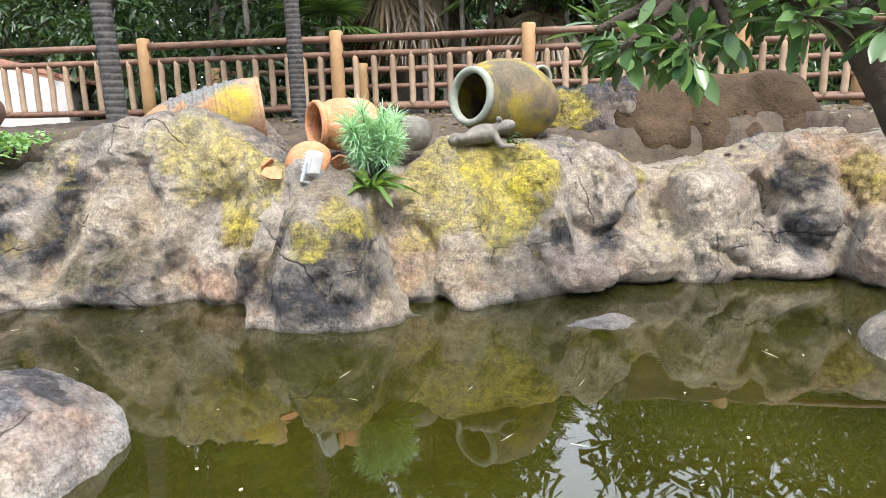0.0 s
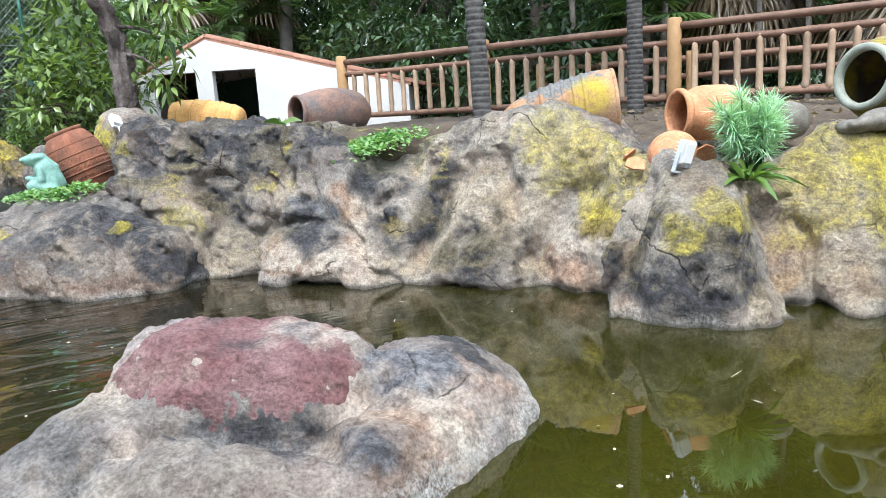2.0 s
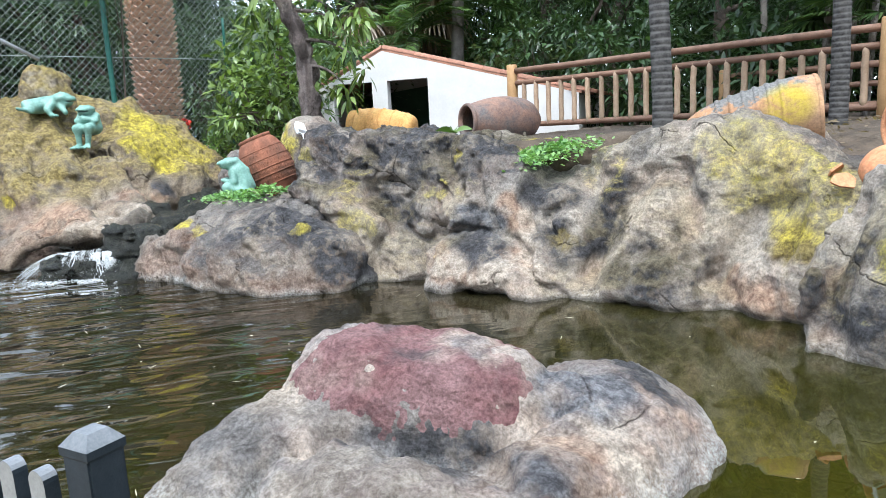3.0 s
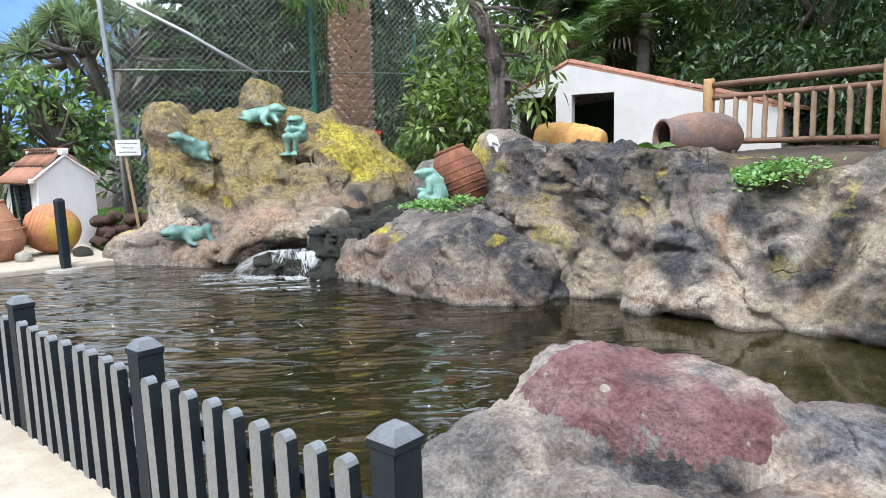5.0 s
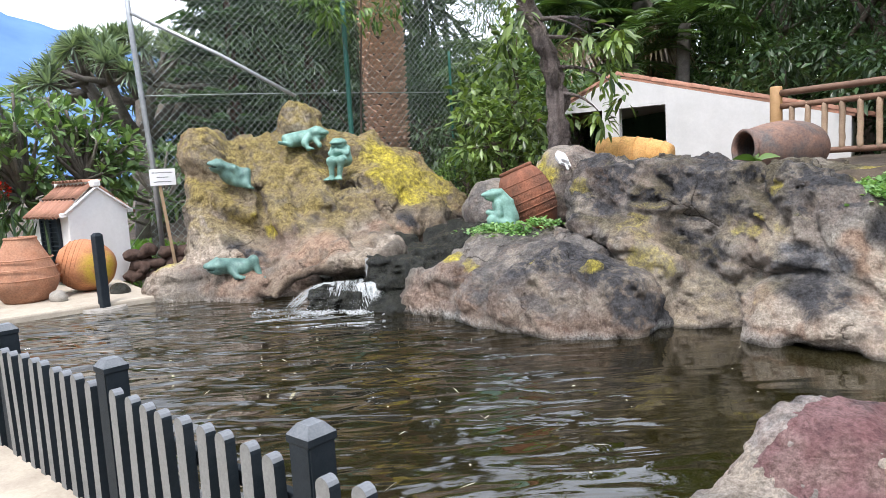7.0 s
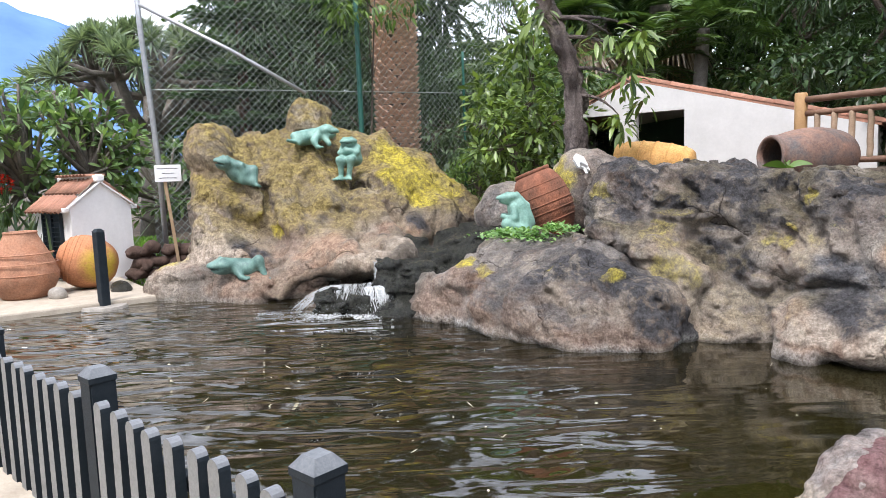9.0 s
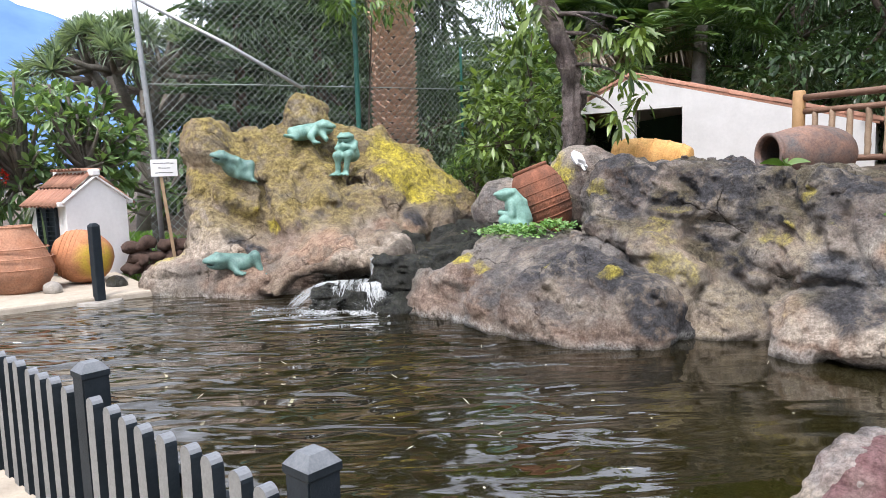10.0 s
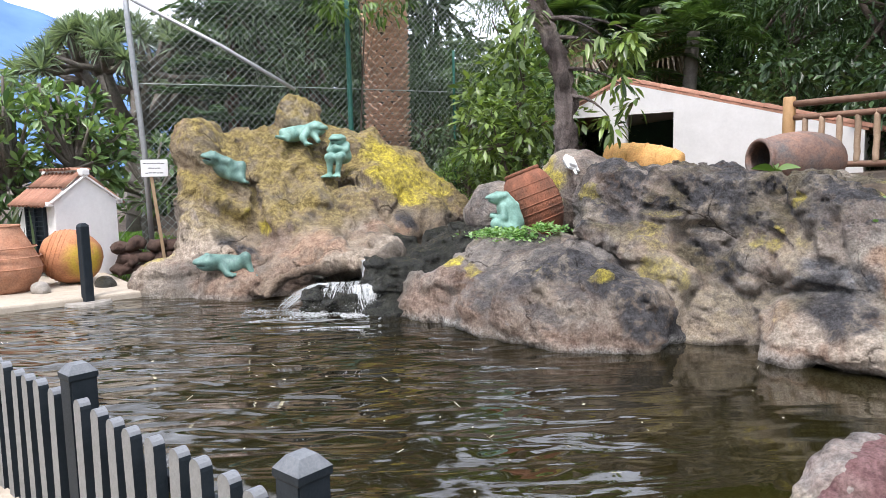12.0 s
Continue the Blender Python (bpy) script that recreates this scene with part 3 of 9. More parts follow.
    f.lump(1.62, 6.7, 0.95, 0.10, 0.4, 0.55, cut=True, k=0.1).limb((3.0, 7.1, 0.85), (3.0, 6.95, 0.1), 0.38).lump(2.6, 6.6, 0.75, 0.08, 0.3, 0.6, cut=True, k=0.1)
    f.lump(3.75, 6.5, 0.3, 0.5, 0.4, 0.45)
    # folds, clefts and overhangs of the sculpted face
    f.crease(0.06, (-1.42, 5.86, 0.93), (-1.48, 5.61, 0.64), (-1.54, 5.41, 0.34), (-1.7, 5.33, 0.05))
    f.crease(0.03, (-1.34, 5.49, 0.75), (-1.46, 5.45, 0.42), (-1.55, 5.33, 0.13), (-1.58, 5.31, -0.01))
    f.crease(0.108, (-2.83, 6.24, 1.12), (-2.82, 6.13, 0.96), (-2.73, 6.09, 0.8), (-2.68, 6.04, 0.62), (-2.63, 6.02, 0.43))
    f.crease(0.068, (-3.07, 6.23, 1.08), (-2.93, 6.21, 1.11), (-2.77, 6.23, 1.09))
    f.crease(0.081, (-3.17, 6.24, 1.04), (-3.38, 6.23, 0.79), (-3.46, 6.14, 0.51), (-3.61, 6.07, 0.19))
    f.crease(0.081, (-4.04, 6.79, 1.29), (-3.64, 6.25, 0.98), (-3.52, 6.11, 0.62))
    f.crease(0.108, (-2, 6.18, 0.82), (-2.19, 6.27, 0.78), (-2.31, 6.24, 0.6), (-2.42, 6.21, 0.39), (-2.53, 6.14, 0.18))
    f.crease(0.041, (-1.93, 6.07, 0.56), (-2.06, 6.04, 0.33), (-1.96, 5.95, 0.08))
    f.crease(0.081, (-2.55, 5.89, 0.04), (-2.44, 5.92, 0.08), (-2.34, 6.02, 0.13))
    f.crease(0.041, (-2.39, 6.15, 0.25), (-2.66, 6.69, -0.2))
    f.crease(0.027, (-3.2, 6.06, 0.41), (-2.91, 5.94, 0.5), (-2.67, 5.99, 0.45))
    f.crease(0.06, (-0.62, 6.06, 0.71), (-0.6, 5.57, 0.55), (-0.54, 5.58, 0.29), (-0.44, 5.63, 0.07))
    f.crease(0.03, (-1, 5.29, 0.39), (-0.96, 5.26, 0.21), (-0.99, 5.22, 0.01))
    f.crease(0.03, (-0.73, 5.33, 0.4), (-0.63, 5.39, 0.21), (-0.64, 5.32, 0.06))
    f.crease(0.05, (-0.43, 6.23, 0.61), (-0.3, 6.19, 0.42), (-0.33, 6.06, 0.17), (-0.18, 6.07, -0.05))
    f.crease(0.04, (0.19, 6.32, 0.27), (0.26, 6.31, 0.1), (0.2, 6.22, -0.08))
    f.crease(0.04, (0.57, 6.24, 0.36), (0.6, 6.15, 0.14), (0.73, 6.12, -0.01))
    f.crease(0.033, (0.92, 6.83, 1.19), (0.83, 6.41, 0.9), (0.92, 6.57, 0.57))
    f.crease(0.058, (1.82, 7.74, 1.06), (1.76, 6.84, 0.92), (1.77, 6.75, 0.67), (1.86, 6.68, 0.48))
    f.crease(0.046, (0.94, 6.65, 0.53), (1.12, 6.64, 0.42), (1.37, 6.6, 0.48))
    f.crease(0.058, (2.37, 6.69, 0.99), (2.64, 6.93, 0.78), (2.74, 6.72, 0.56), (2.88, 6.71, 0.33), (3.18, 6.62, 0.24))
    f.crease(0.039, (3.35, 6.82, 0.48), (3.2, 6.66, 0.32), (3.2, 6.59, 0.06))
    f.crease(0.013, (2.08, 6.57, 0.34), (2.33, 6.66, 0.21), (2.52, 6.69, 0.1))
    f.crease(0.039, (2.76, 6.93, 1.18), (2.7, 6.9, 0.91))
    f.crease(0.013, (1.89, 6.67, 0.43), (2.03, 6.6, 0.16), (2.01, 6.61, 0.03))
    f.crease(0.042, (-5.26, 6.16, 1.19), (-5.05, 6.04, 0.85), (-4.69, 5.92, 0.7), (-4.44, 5.92, 0.54))
    f.crease(0.049, (-5.46, 5.91, 0.29), (-5.47, 6.05, 0.44), (-4.91, 5.97, 0.56), (-4.45, 5.91, 0.51), (-4.12, 5.88, 0.37))
    f.crease(0.041, (-4.19, 5.9, 0.41), (-3.97, 5.78, 0.17), (-3.73, 5.85, 0.01))
    f.crease(0.054, (-4.25, 6.12, 1.1), (-4.32, 6.04, 0.83), (-4.17, 6.02, 0.59))
    f.crease(0.095, (-4.19, 6.17, 1.08), (-3.92, 6.26, 1.11), (-3.65, 6.24, 0.97))
    f.crease(0.068, (-3.88, 6.75, 1.35), (-3.72, 6.33, 1.08), (-3.59, 6.18, 0.85), (-3.52, 6.13, 0.65))
    f.crease(0.054, (-3.83, 6.19, 0.87), (-4.03, 6.17, 0.7), (-3.89, 5.98, 0.47))
    f.crease(0.041, (-4.83, 6.11, 1.11), (-4.72, 5.98, 0.84), (-4.57, 5.91, 0.65))
    f.crease(0.042, (-7.43, 5.33, 0.81), (-6.7, 5.28, 0.8), (-6.28, 5.22, 0.67), (-5.92, 5.1, 0.53), (-5.83, 5.38, 0.35), (-5.82, 5.65, 0.15))
    f.crease(0.056, (-6.1, 5.77, 0.93), (-5.82, 5.61, 0.7), (-5.66, 5.9, 0.51), (-5.52, 5.93, 0.42), (-5.42, 5.89, 0.24), (-5.35, 5.82, 0.05))
    f.crease(0.035, (-5.43, 6.01, 0.42), (-5.33, 6.09, 0.53), (-5.02, 6.01, 0.6))
    f.crease(0.049, (-5.51, 6.47, 1.33), (-5.17, 6.11, 1.08), (-5, 6.05, 0.86), (-4.88, 5.93, 0.73))
    f.crease(0.049, (-5.71, 6.16, 1.47), (-5.64, 6.02, 1.17), (-5.56, 5.98, 1.02), (-5.72, 6.06, 0.85))
    f.crease(0.035, (-6.1, 5.82, 0.97), (-5.92, 6.03, 1.02), (-5.61, 5.99, 1.01))
    f.crease(0.042, (-5.56, 5.98, 0.98), (-5.32, 6.06, 0.97), (-5.14, 5.98, 0.85))
    f.crease(0.028, (-6.92, 5.91, 1.43), (-6.6, 5.84, 1.22), (-6.17, 5.88, 1.18))
    f.crease(0.021, (-6.13, 5.99, 1.27), (-6.31, 6.07, 1.48), (-6.93, 6.57, 1.6))
    f.crease(0.054, (-4.72, 5.94, 0.75), (-4.54, 5.9, 0.55), (-4.42, 5.92, 0.5))
    f.crease(0.021, (-7.12, 5.86, 1.29), (-6.72, 5.82, 1.14), (-6.24, 5.71, 1.05))
    # upper ledge behind
    rl = np.random.default_rng(17)
    for x0 in np.linspace(0.8, 1.7, 5):
        f.lump(x0, 8.2 + rl.uniform(-0.15, 0.1), 1.15 + rl.uniform(-0.15, 0.1), rl.uniform(0.24, 0.34), rl.uniform(0.2, 0.3), rl.uniform(0.3, 0.45), rl.uniform(-30, 30))
    f.limb((0.9, 8.3, 1.38), (1.6, 8.3, 1.5), 0.34)

    def rough(p):
        w = p + 0.45 * np.stack([fbm(p, 1.3, 71, 2), fbm(p, 1.3, 75, 2), fbm(p, 1.3, 79, 2)], -1)
        under = 0.12 * np.exp(-((p[:, 2] + 0.01) / 0.065) ** 2) * step01(vnoise(p, 2.2, 83), 0.25, 0.6)
        return 0.10 * fbm(p, 1.3, 3, 2) - billow(w, (1.9, 1.4, 0.6), 11, 0.06) - billow(w, (4.0, 3.6, 2.4), 12, 0.046) - billow(w, (7.0, 7.0, 11.0), 13, 0.028) * (0.7 + 0.6 * step01(p[:, 0], -4.0, -5.2)) - billow(w, (16.0, 16.0, 12.0), 14, 0.011) + 0.035 * fbm(p, 13.0, 21, 3) + under

    v, fc = weathered(*f.mesh((-8.3, 4.9, -0.45), (5.6, 9.3, 2.1), 0.034, rough), 31, 0.0085, 15.0)
    ob = arrays("rock_bank", v, fc, M_BANK)
    nz = normals_z(v, fc)
    x, y, z = v.T
    m = Patches(v)
    big = fbm(v, 0.9, 41, 3)
    west = step01(x, -3.9, -4.9)
    m.base("stain", 0.9 * step01(y, 7.6, 7.9) + step01(big, 0.1, 0.2) * 0.3 + west * (0.62 * step01(z + 0.5 * big, 0.75, 1.2) + 0.2) + 0.5 * step01(nz, 0.5, 0.8) * step01(z, 0.8, 1.1))
    m.base("pale", step01(fbm(v, (1.2, 1.2, 0.5), 47, 3), 0.02, 0.15) * 0.5 * (1 - 0.75 * west))
    m.base("rust", step01(fbm(v, (1.0, 1.0, 0.6), 53, 3), 0.06, 0.2) * 0.35 + 0.8 * step01(y, 7.6, 7.9) + 0.3 * step01(z, 0.4, 0.1))
    m.base("moss", step01(fbm(v, 1.1, 59, 3), 0.04, 0.16) * 0.3 * step01(nz, 0.05, 0.5))
    m.base("crust", step01(z + 0.12 * fbm(v, 2.5, 67, 2), 0.12, 0.03) * 0.45)
    # dark waterline band: wet rock, with the undercut's shade painted in
    m.base("wet", step01(z + 0.06 * fbm(v, 3.5, 69, 2), 0.045, 0.0) * 0.85)
    m.base("lichen", 0.25 * step01(fbm(v, 1.5, 61, 3), 0.1, 0.2) * step01(nz, 0.1, 0.5))
    m.spot("lichen", -4.5, 7.0, 1.45, 0.4, 0.7).spot("lichen", 3.6, 6.6, 1.0, 0.3, 0.4).spot("lichen", 0.95, 8.0, 1.45, 0.4, 0.7)
    m.stroke("stain", 0.397, (-3.11, 5.97, 0.35), (-2.86, 5.84, 0.24), (-2.65, 5.91, 0.32))
    m.stroke("stain", 0.221, (-2.76, 6.19, 0.98), (-2.69, 6.07, 0.66))
    m.stroke("stain", 0.264, (-3.46, 6.29, 0.98), (-3.55, 6.08, 0.48))
    m.stroke("stain", 0.527, (-1.35, 5.36, 0.44), (-1.13, 5.29, 0.41), (-0.89, 5.32, 0.49))
    m.stroke("stain", 0.264, (-1.31, 5.31, 0.28), (-1.13, 5.26, 0.34))
    m.stroke("stain", 0.175, (-1.56, 5.56, 0.56), (-1.46, 5.42, 0.34))
    m.stroke("stain", 0.175, (0.81, 6.32, 0.53), (1.23, 6.55, 0.43), (1.33, 6.58, 0.53))
    m.stroke("stain", 0.264, (2.74, 6.77, 0.83), (2.93, 6.73, 0.93))
    m.stroke("stain", 0.264, (2.83, 6.74, 0.48), (3.02, 6.62, 0.4))
    m.stroke("stain", 0.221, (0.49, 6.42, 0.9), (0.56, 6.34, 0.82))
    m.stroke("rust", 0.259, (-2.39, 6.17, 0.28), (-1.97, 5.93, 0.12))
    m.stroke("rust", 0.259, (-0.52, 6.18, 0.62), (-0.42, 6.06, 0.26))
    m.stroke("rust", 0.216, (-0.03, 5.97, 0.14), (0.2, 6.27, 0.01))
    m.stroke("rust", 0.259, (-1.56, 5.51, 0.53), (-1.61, 5.35, 0.27))
    m.stroke("rust", 0.216, (-3.51, 6.17, 0.8), (-3.56, 6.19, 0.89))
    m.stroke("rust", 0.301, (2.98, 6.77, 1.12), (3.43, 7.1, 1.14), (3.51, 6.82, 0.81))
    m.stroke("pale", 0.259, (1.05, 6.72, 1.01), (1.13, 6.75, 0.65))
    m.stroke("pale", 0.431, (1.96, 6.65, 0.85), (2.09, 6.56, 0.57))
    m.stroke("pale", 0.345, (2.52, 6.82, 0.47), (2.64, 6.7, 0.24))
    m.stroke("pale", 0.345, (-3.26, 6.21, 0.64), (-2.9, 6.04, 0.76), (-2.82, 6.1, 0.9))
    m.stroke("pale", 0.259, (-2.54, 6.14, 0.55), (-2.56, 6.12, 0.26))
    m.stroke("pale", 0.259, (-2.05, 6.11, 0.51), (-2.16, 6.13, 0.4))
    m.stroke("pale", 0.259, (-0.74, 5.31, 0.2), (-0.86, 5.26, 0.09))
    m.stroke("pale", 0.259, (-1.17, 5.23, 0.14), (-1.06, 5.24, 0.09))
    m.stroke("lichen", 0.43125, (-0.41, 6.39, 1.01), (-0.31, 6.27, 0.74), (-0.17, 6.4, 1.15), strength=0.55)
    m.stroke("lichen", 0.43125, (0.21, 6.5, 1.04), (0.25, 6.45, 0.71), (0.35, 6.42, 0.57), strength=0.8)
    m.stroke("lichen", 0.25875, (0.07, 6.61, 1.23), (0.5, 6.59, 1.12), (0.68, 6.45, 1.08), strength=0.8)
    m.stroke("lichen", 0.3825, (-2.38, 6.5, 1.28), (-1.93, 6.34, 1.23), (-1.79, 6.3, 1), strength=0.55)
    m.stroke("lichen", 0.3825, (-2.2, 6.36, 0.95), (-1.85, 6.17, 0.82), strength=0.55)
    m.stroke("lichen", 0.1725, (-0.95, 5.5, 0.86), (-0.7, 5.49, 0.74), (-0.61, 6.04, 0.69), strength=0.55)
    m.stroke("lichen", 0.1725, (-1.14, 5.4, 0.68), (-1.12, 5.37, 0.62), strength=0.55)
    m.stroke("lichen", 0.1725, (1.54, 7.76, 1.13), (1.55, 7, 0.92), strength=0.55)
    m.stroke("moss", 0.225, (3.49, 6.9, 0.95), (3.62, 6.84, 0.76))
    m.stroke("moss", 0.225, (-1.99, 6.11, 0.65), (-1.86, 6.13, 0.55))
    m.stroke("stain", 0.264, (-4.76, 5.85, 0.51), (-4.49, 5.76, 0.37))
    m.stroke("stain", 0.264, (-3.95, 6.18, 0.87), (-4.14, 6.19, 0.93))
    m.stroke("stain", 0.221, (-3.95, 6.05, 0.56), (-3.81, 6, 0.41))
    m.stroke("stain", 0.264, (-5.06, 7.11, 1.4), (-4.16, 6.83, 1.42))
    m.stroke("rust", 0.172, (-4.43, 6.01, 0.84), (-4.31, 6.01, 0.67))
    m.stroke("rust", 0.172, (-3.54, 6.13, 0.73), (-3.5, 6.1, 0.52))
    m.stroke("rust", 0.172, (-4.31, 5.87, 0.36), (-4.08, 5.81, 0.22))
    m.stroke("pale", 0.259, (-4.87, 5.61, 0.32), (-4.4, 5.61, 0.24))
    m.stroke("pale", 0.172, (-4.12, 5.88, 0.37), (-4.01, 5.81, 0.22))
    m.stroke("pale", 0.172, (-4.24, 6.11, 0.66), (-4.09, 5.9, 0.42))
    m.stroke("lichen", 0.1288, (-5.5, 6, 1), (-5.32, 6.06, 0.94), strength=0.55)
    m.stroke("lichen", 0.1288, (-6, 5.46, 0.65), (-5.85, 5.54, 0.58), strength=0.55)
    m.stroke("moss", 0.112, (-3.87, 6.01, 0.52), (-3.78, 6.06, 0.49))
    m.stroke("stain", 0.439, (-6.66, 5.92, 1.43), (-6.31, 6.07, 1.48), (-5.85, 6.09, 1.37))
    m.stroke("stain", 0.439, (-5.53, 6.03, 1.27), (-5.41, 6.47, 1.36))
    m.stroke("stain", 0.264, (-5.96, 5.93, 0.74), (-5.67, 6.01, 0.71))
    m.stroke("stain", 0.264, (-5.19, 7.1, 1.44), (-4.84, 6.7, 1.35))
    m.stroke("pale", 0.172, (-5.09, 6.13, 1.13), (-5.04, 6.05, 0.9))
    m.stroke("rust", 0.129, (-7.12, 5.96, 1.49), (-6.93, 5.91, 1.43))
    m.stroke("lichen", 0.1288, (-7.29, 5.93, 1.34), (-7.19, 5.91, 1.37), strength=0.55)
    m.stroke("lichen", 0.1725, (-6.15, 5.41, 0.65), (-5.89, 5.51, 0.66), strength=0.55)
    m.stroke("lichen", 0.08625, (-5.51, 6, 0.97), (-5.29, 6.06, 0.98), strength=0.55)
    m.stroke("lichen", 0.08625, (-5.19, 6.23, 1.27), (-5.17, 6.24, 1.3), strength=0.55)
    m.stroke("slate", 0.259, (-4.91, 5.98, 0.59), (-4.58, 5.9, 0.59))
    m.stroke("rust", 0.259, (-5.13, 5.69, 0.32), (-4.84, 5.56, 0.24), (-4.5, 5.55, 0.22))
    m.stroke("rust", 0.172, (-4.84, 5.66, 0.34), (-4.75, 5.74, 0.36))
    m.put(ob)
    return tagged(ob, "sculpted tan and grey rock bank with yellow lichen and black stains", "rock bank", kind="structure")


build_bank()


def build_earth_bank():
    f = Form(0.12)
    f.limb((1.75, 8.4, 1.42), (3.2, 8.35, 1.45), 0.42).limb((1.9, 8.2, 1.1), (3.35, 8.15, 1.1), 0.42).limb((3.3, 8.3, 1.3), (3.5, 8.2, 0.9), 0.36)
    f.crease(0.026, (2.2, 7.9, 1.8), (2.3, 7.85, 1.2)).crease(0.05, (2.95, 7.9, 1.7), (3.1, 7.8, 1.1))
    f.squash = np.array((1, 0.2, 0.9))
    v, fc = f.mesh((1.0, 7.2, 0.7), (4.3, 9.2, 2.1), 0.04, lambda p: 0.12 * fbm(p, 1.6, 853, 3) - billow(p, (3.0, 3.0, 2.0), 857, 0.03) + 0.03 * fbm(p, 12.0, 859, 2))
    ob = arrays("earth_bank", v, fc, M_EARTH)
    tagged(ob, "dark brown rounded bank of packed earth and rock", "earth bank", kind="structure")


M_EARTH = plain("brown packed earth", (0.026, 0.018, 0.011), (0.105, 0.07, 0.043), 3.0, 0.95, spec=0.15, relief=0.9, dist=0.03)
build_earth_bank()


def build_low_boulder():
    """The broad low rock between the fall and the bank."""
    f = Form(0.18)
    f.squash = np.array((1, 0.25, 0.85))
    f.lump(-7.1, 5.25, 0.1, 1.25, 0.85, 0.62, 6).lump(-7.4, 5.5, 0.45, 0.95, 0.7, 0.45).lump(-8.05, 5.05, 0.2, 0.55, 0.6, 0.55)
    f.lump(-8.5, 4.75, 0.08, 0.42, 0.4, 0.36).lump(-6.5, 5.2, 0.2, 0.6, 0.5, 0.5).lump(-8.2, 5.6, 0.45, 0.55, 0.5, 0.46)
    f.crease(0.028, (-6.98, 4.64, 0.62), (-6.72, 4.6, 0.39), (-6.42, 4.58, 0.28))
    f.crease(0.021, (-6.33, 4.85, 0.56), (-6.19, 4.76, 0.29), (-6.18, 4.71, 0.1))
    f.crease(0.028, (-7.42, 4.68, 0.59), (-7.29, 4.47, 0.33), (-7.16, 4.38, 0.08))
    f.crease(0.021, (-5.98, 5.02, 0.49), (-5.78, 5.14, 0.2), (-5.83, 5.3, 0))
    f.crease(0.021, (-6.7, 4.81, 0.69), (-6.34, 4.7, 0.48), (-6.26, 4.64, 0.25))

    def rough(p):
        w = p + 0.4 * np.stack([fbm(p, 1.5, 171, 3), fbm(p, 1.5, 175, 3), fbm(p, 1.5, 179, 3)], -1)
        return 0.18 * fbm(p, 1.6, 103, 2) - billow(w, (1.9, 1.9, 1.5), 105, 0.07) - billow(w, 4.4, 106, 0.045) - billow(w, 9.5, 107, 0.024) + 0.035 * fbm(p, 15.0, 121, 2)

    v, fc = weathered(*f.mesh((-9.0, 4.0, -0.4), (-5.5, 6.6, 1.2), 0.036, rough), 131, 0.009, 15.0)
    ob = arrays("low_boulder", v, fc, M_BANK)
    nz = normals_z(v, fc)
    x, y, z = v.T
    m = Patches(v)
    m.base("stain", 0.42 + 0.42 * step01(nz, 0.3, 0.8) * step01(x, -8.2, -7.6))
    m.base("rust", 0.8 * step01(z, 0.8, 0.1) * step01(fbm(v, 1.4, 53, 3), -0.05, 0.1))
    m.base("crust", step01(z + 0.12 * fbm(v, 2.5, 67, 2), 0.10, 0.01) * 0.8)
    m.base("wet", step01(x, -8.4, -8.8) * 0.7 + step01(z, 0.045, 0.0) * 0.7)
    m.stroke("stain", 0.352, (-6.98, 4.79, 0.66), (-6.6, 5.16, 0.71), (-5.98, 5.02, 0.49))
    m.stroke("stain", 0.264, (-5.85, 5.01, 0.26), (-5.86, 5.51, 0.13))
    m.stroke("rust", 0.259, (-7.8, 4.63, 0.42), (-7.41, 4.36, 0.17))
    m.stroke("rust", 0.172, (-6.49, 4.51, 0.18), (-6.28, 4.63, 0.15))
    m.stroke("rust", 0.172, (-5.77, 5.13, 0.16), (-5.59, 5.71, 0.14))
    m.stroke("pale", 0.259, (-6.5, 4.59, 0.37), (-6.32, 4.68, 0.44))
    m.stroke("lichen", 0.08625, (-7.88, 4.77, 0.58), (-7.76, 4.75, 0.54), strength=0.55)
    m.stroke("lichen", 0.08625, (-6.36, 4.95, 0.63), (-6.29, 5.02, 0.65), strength=0.55)
    m.spot("lichen", -8.15, 4.75, 0.62, 0.14, 0.9).spot("lichen", -6.9, 4.9, 0.62, 0.12, 0.7).spot("rust", -8.1, 4.5, 0.35, 0.4, 0.9)
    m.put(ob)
    return tagged(ob, "broad low dark grey rock with rust at the waterline", "rock")


build_low_boulder()


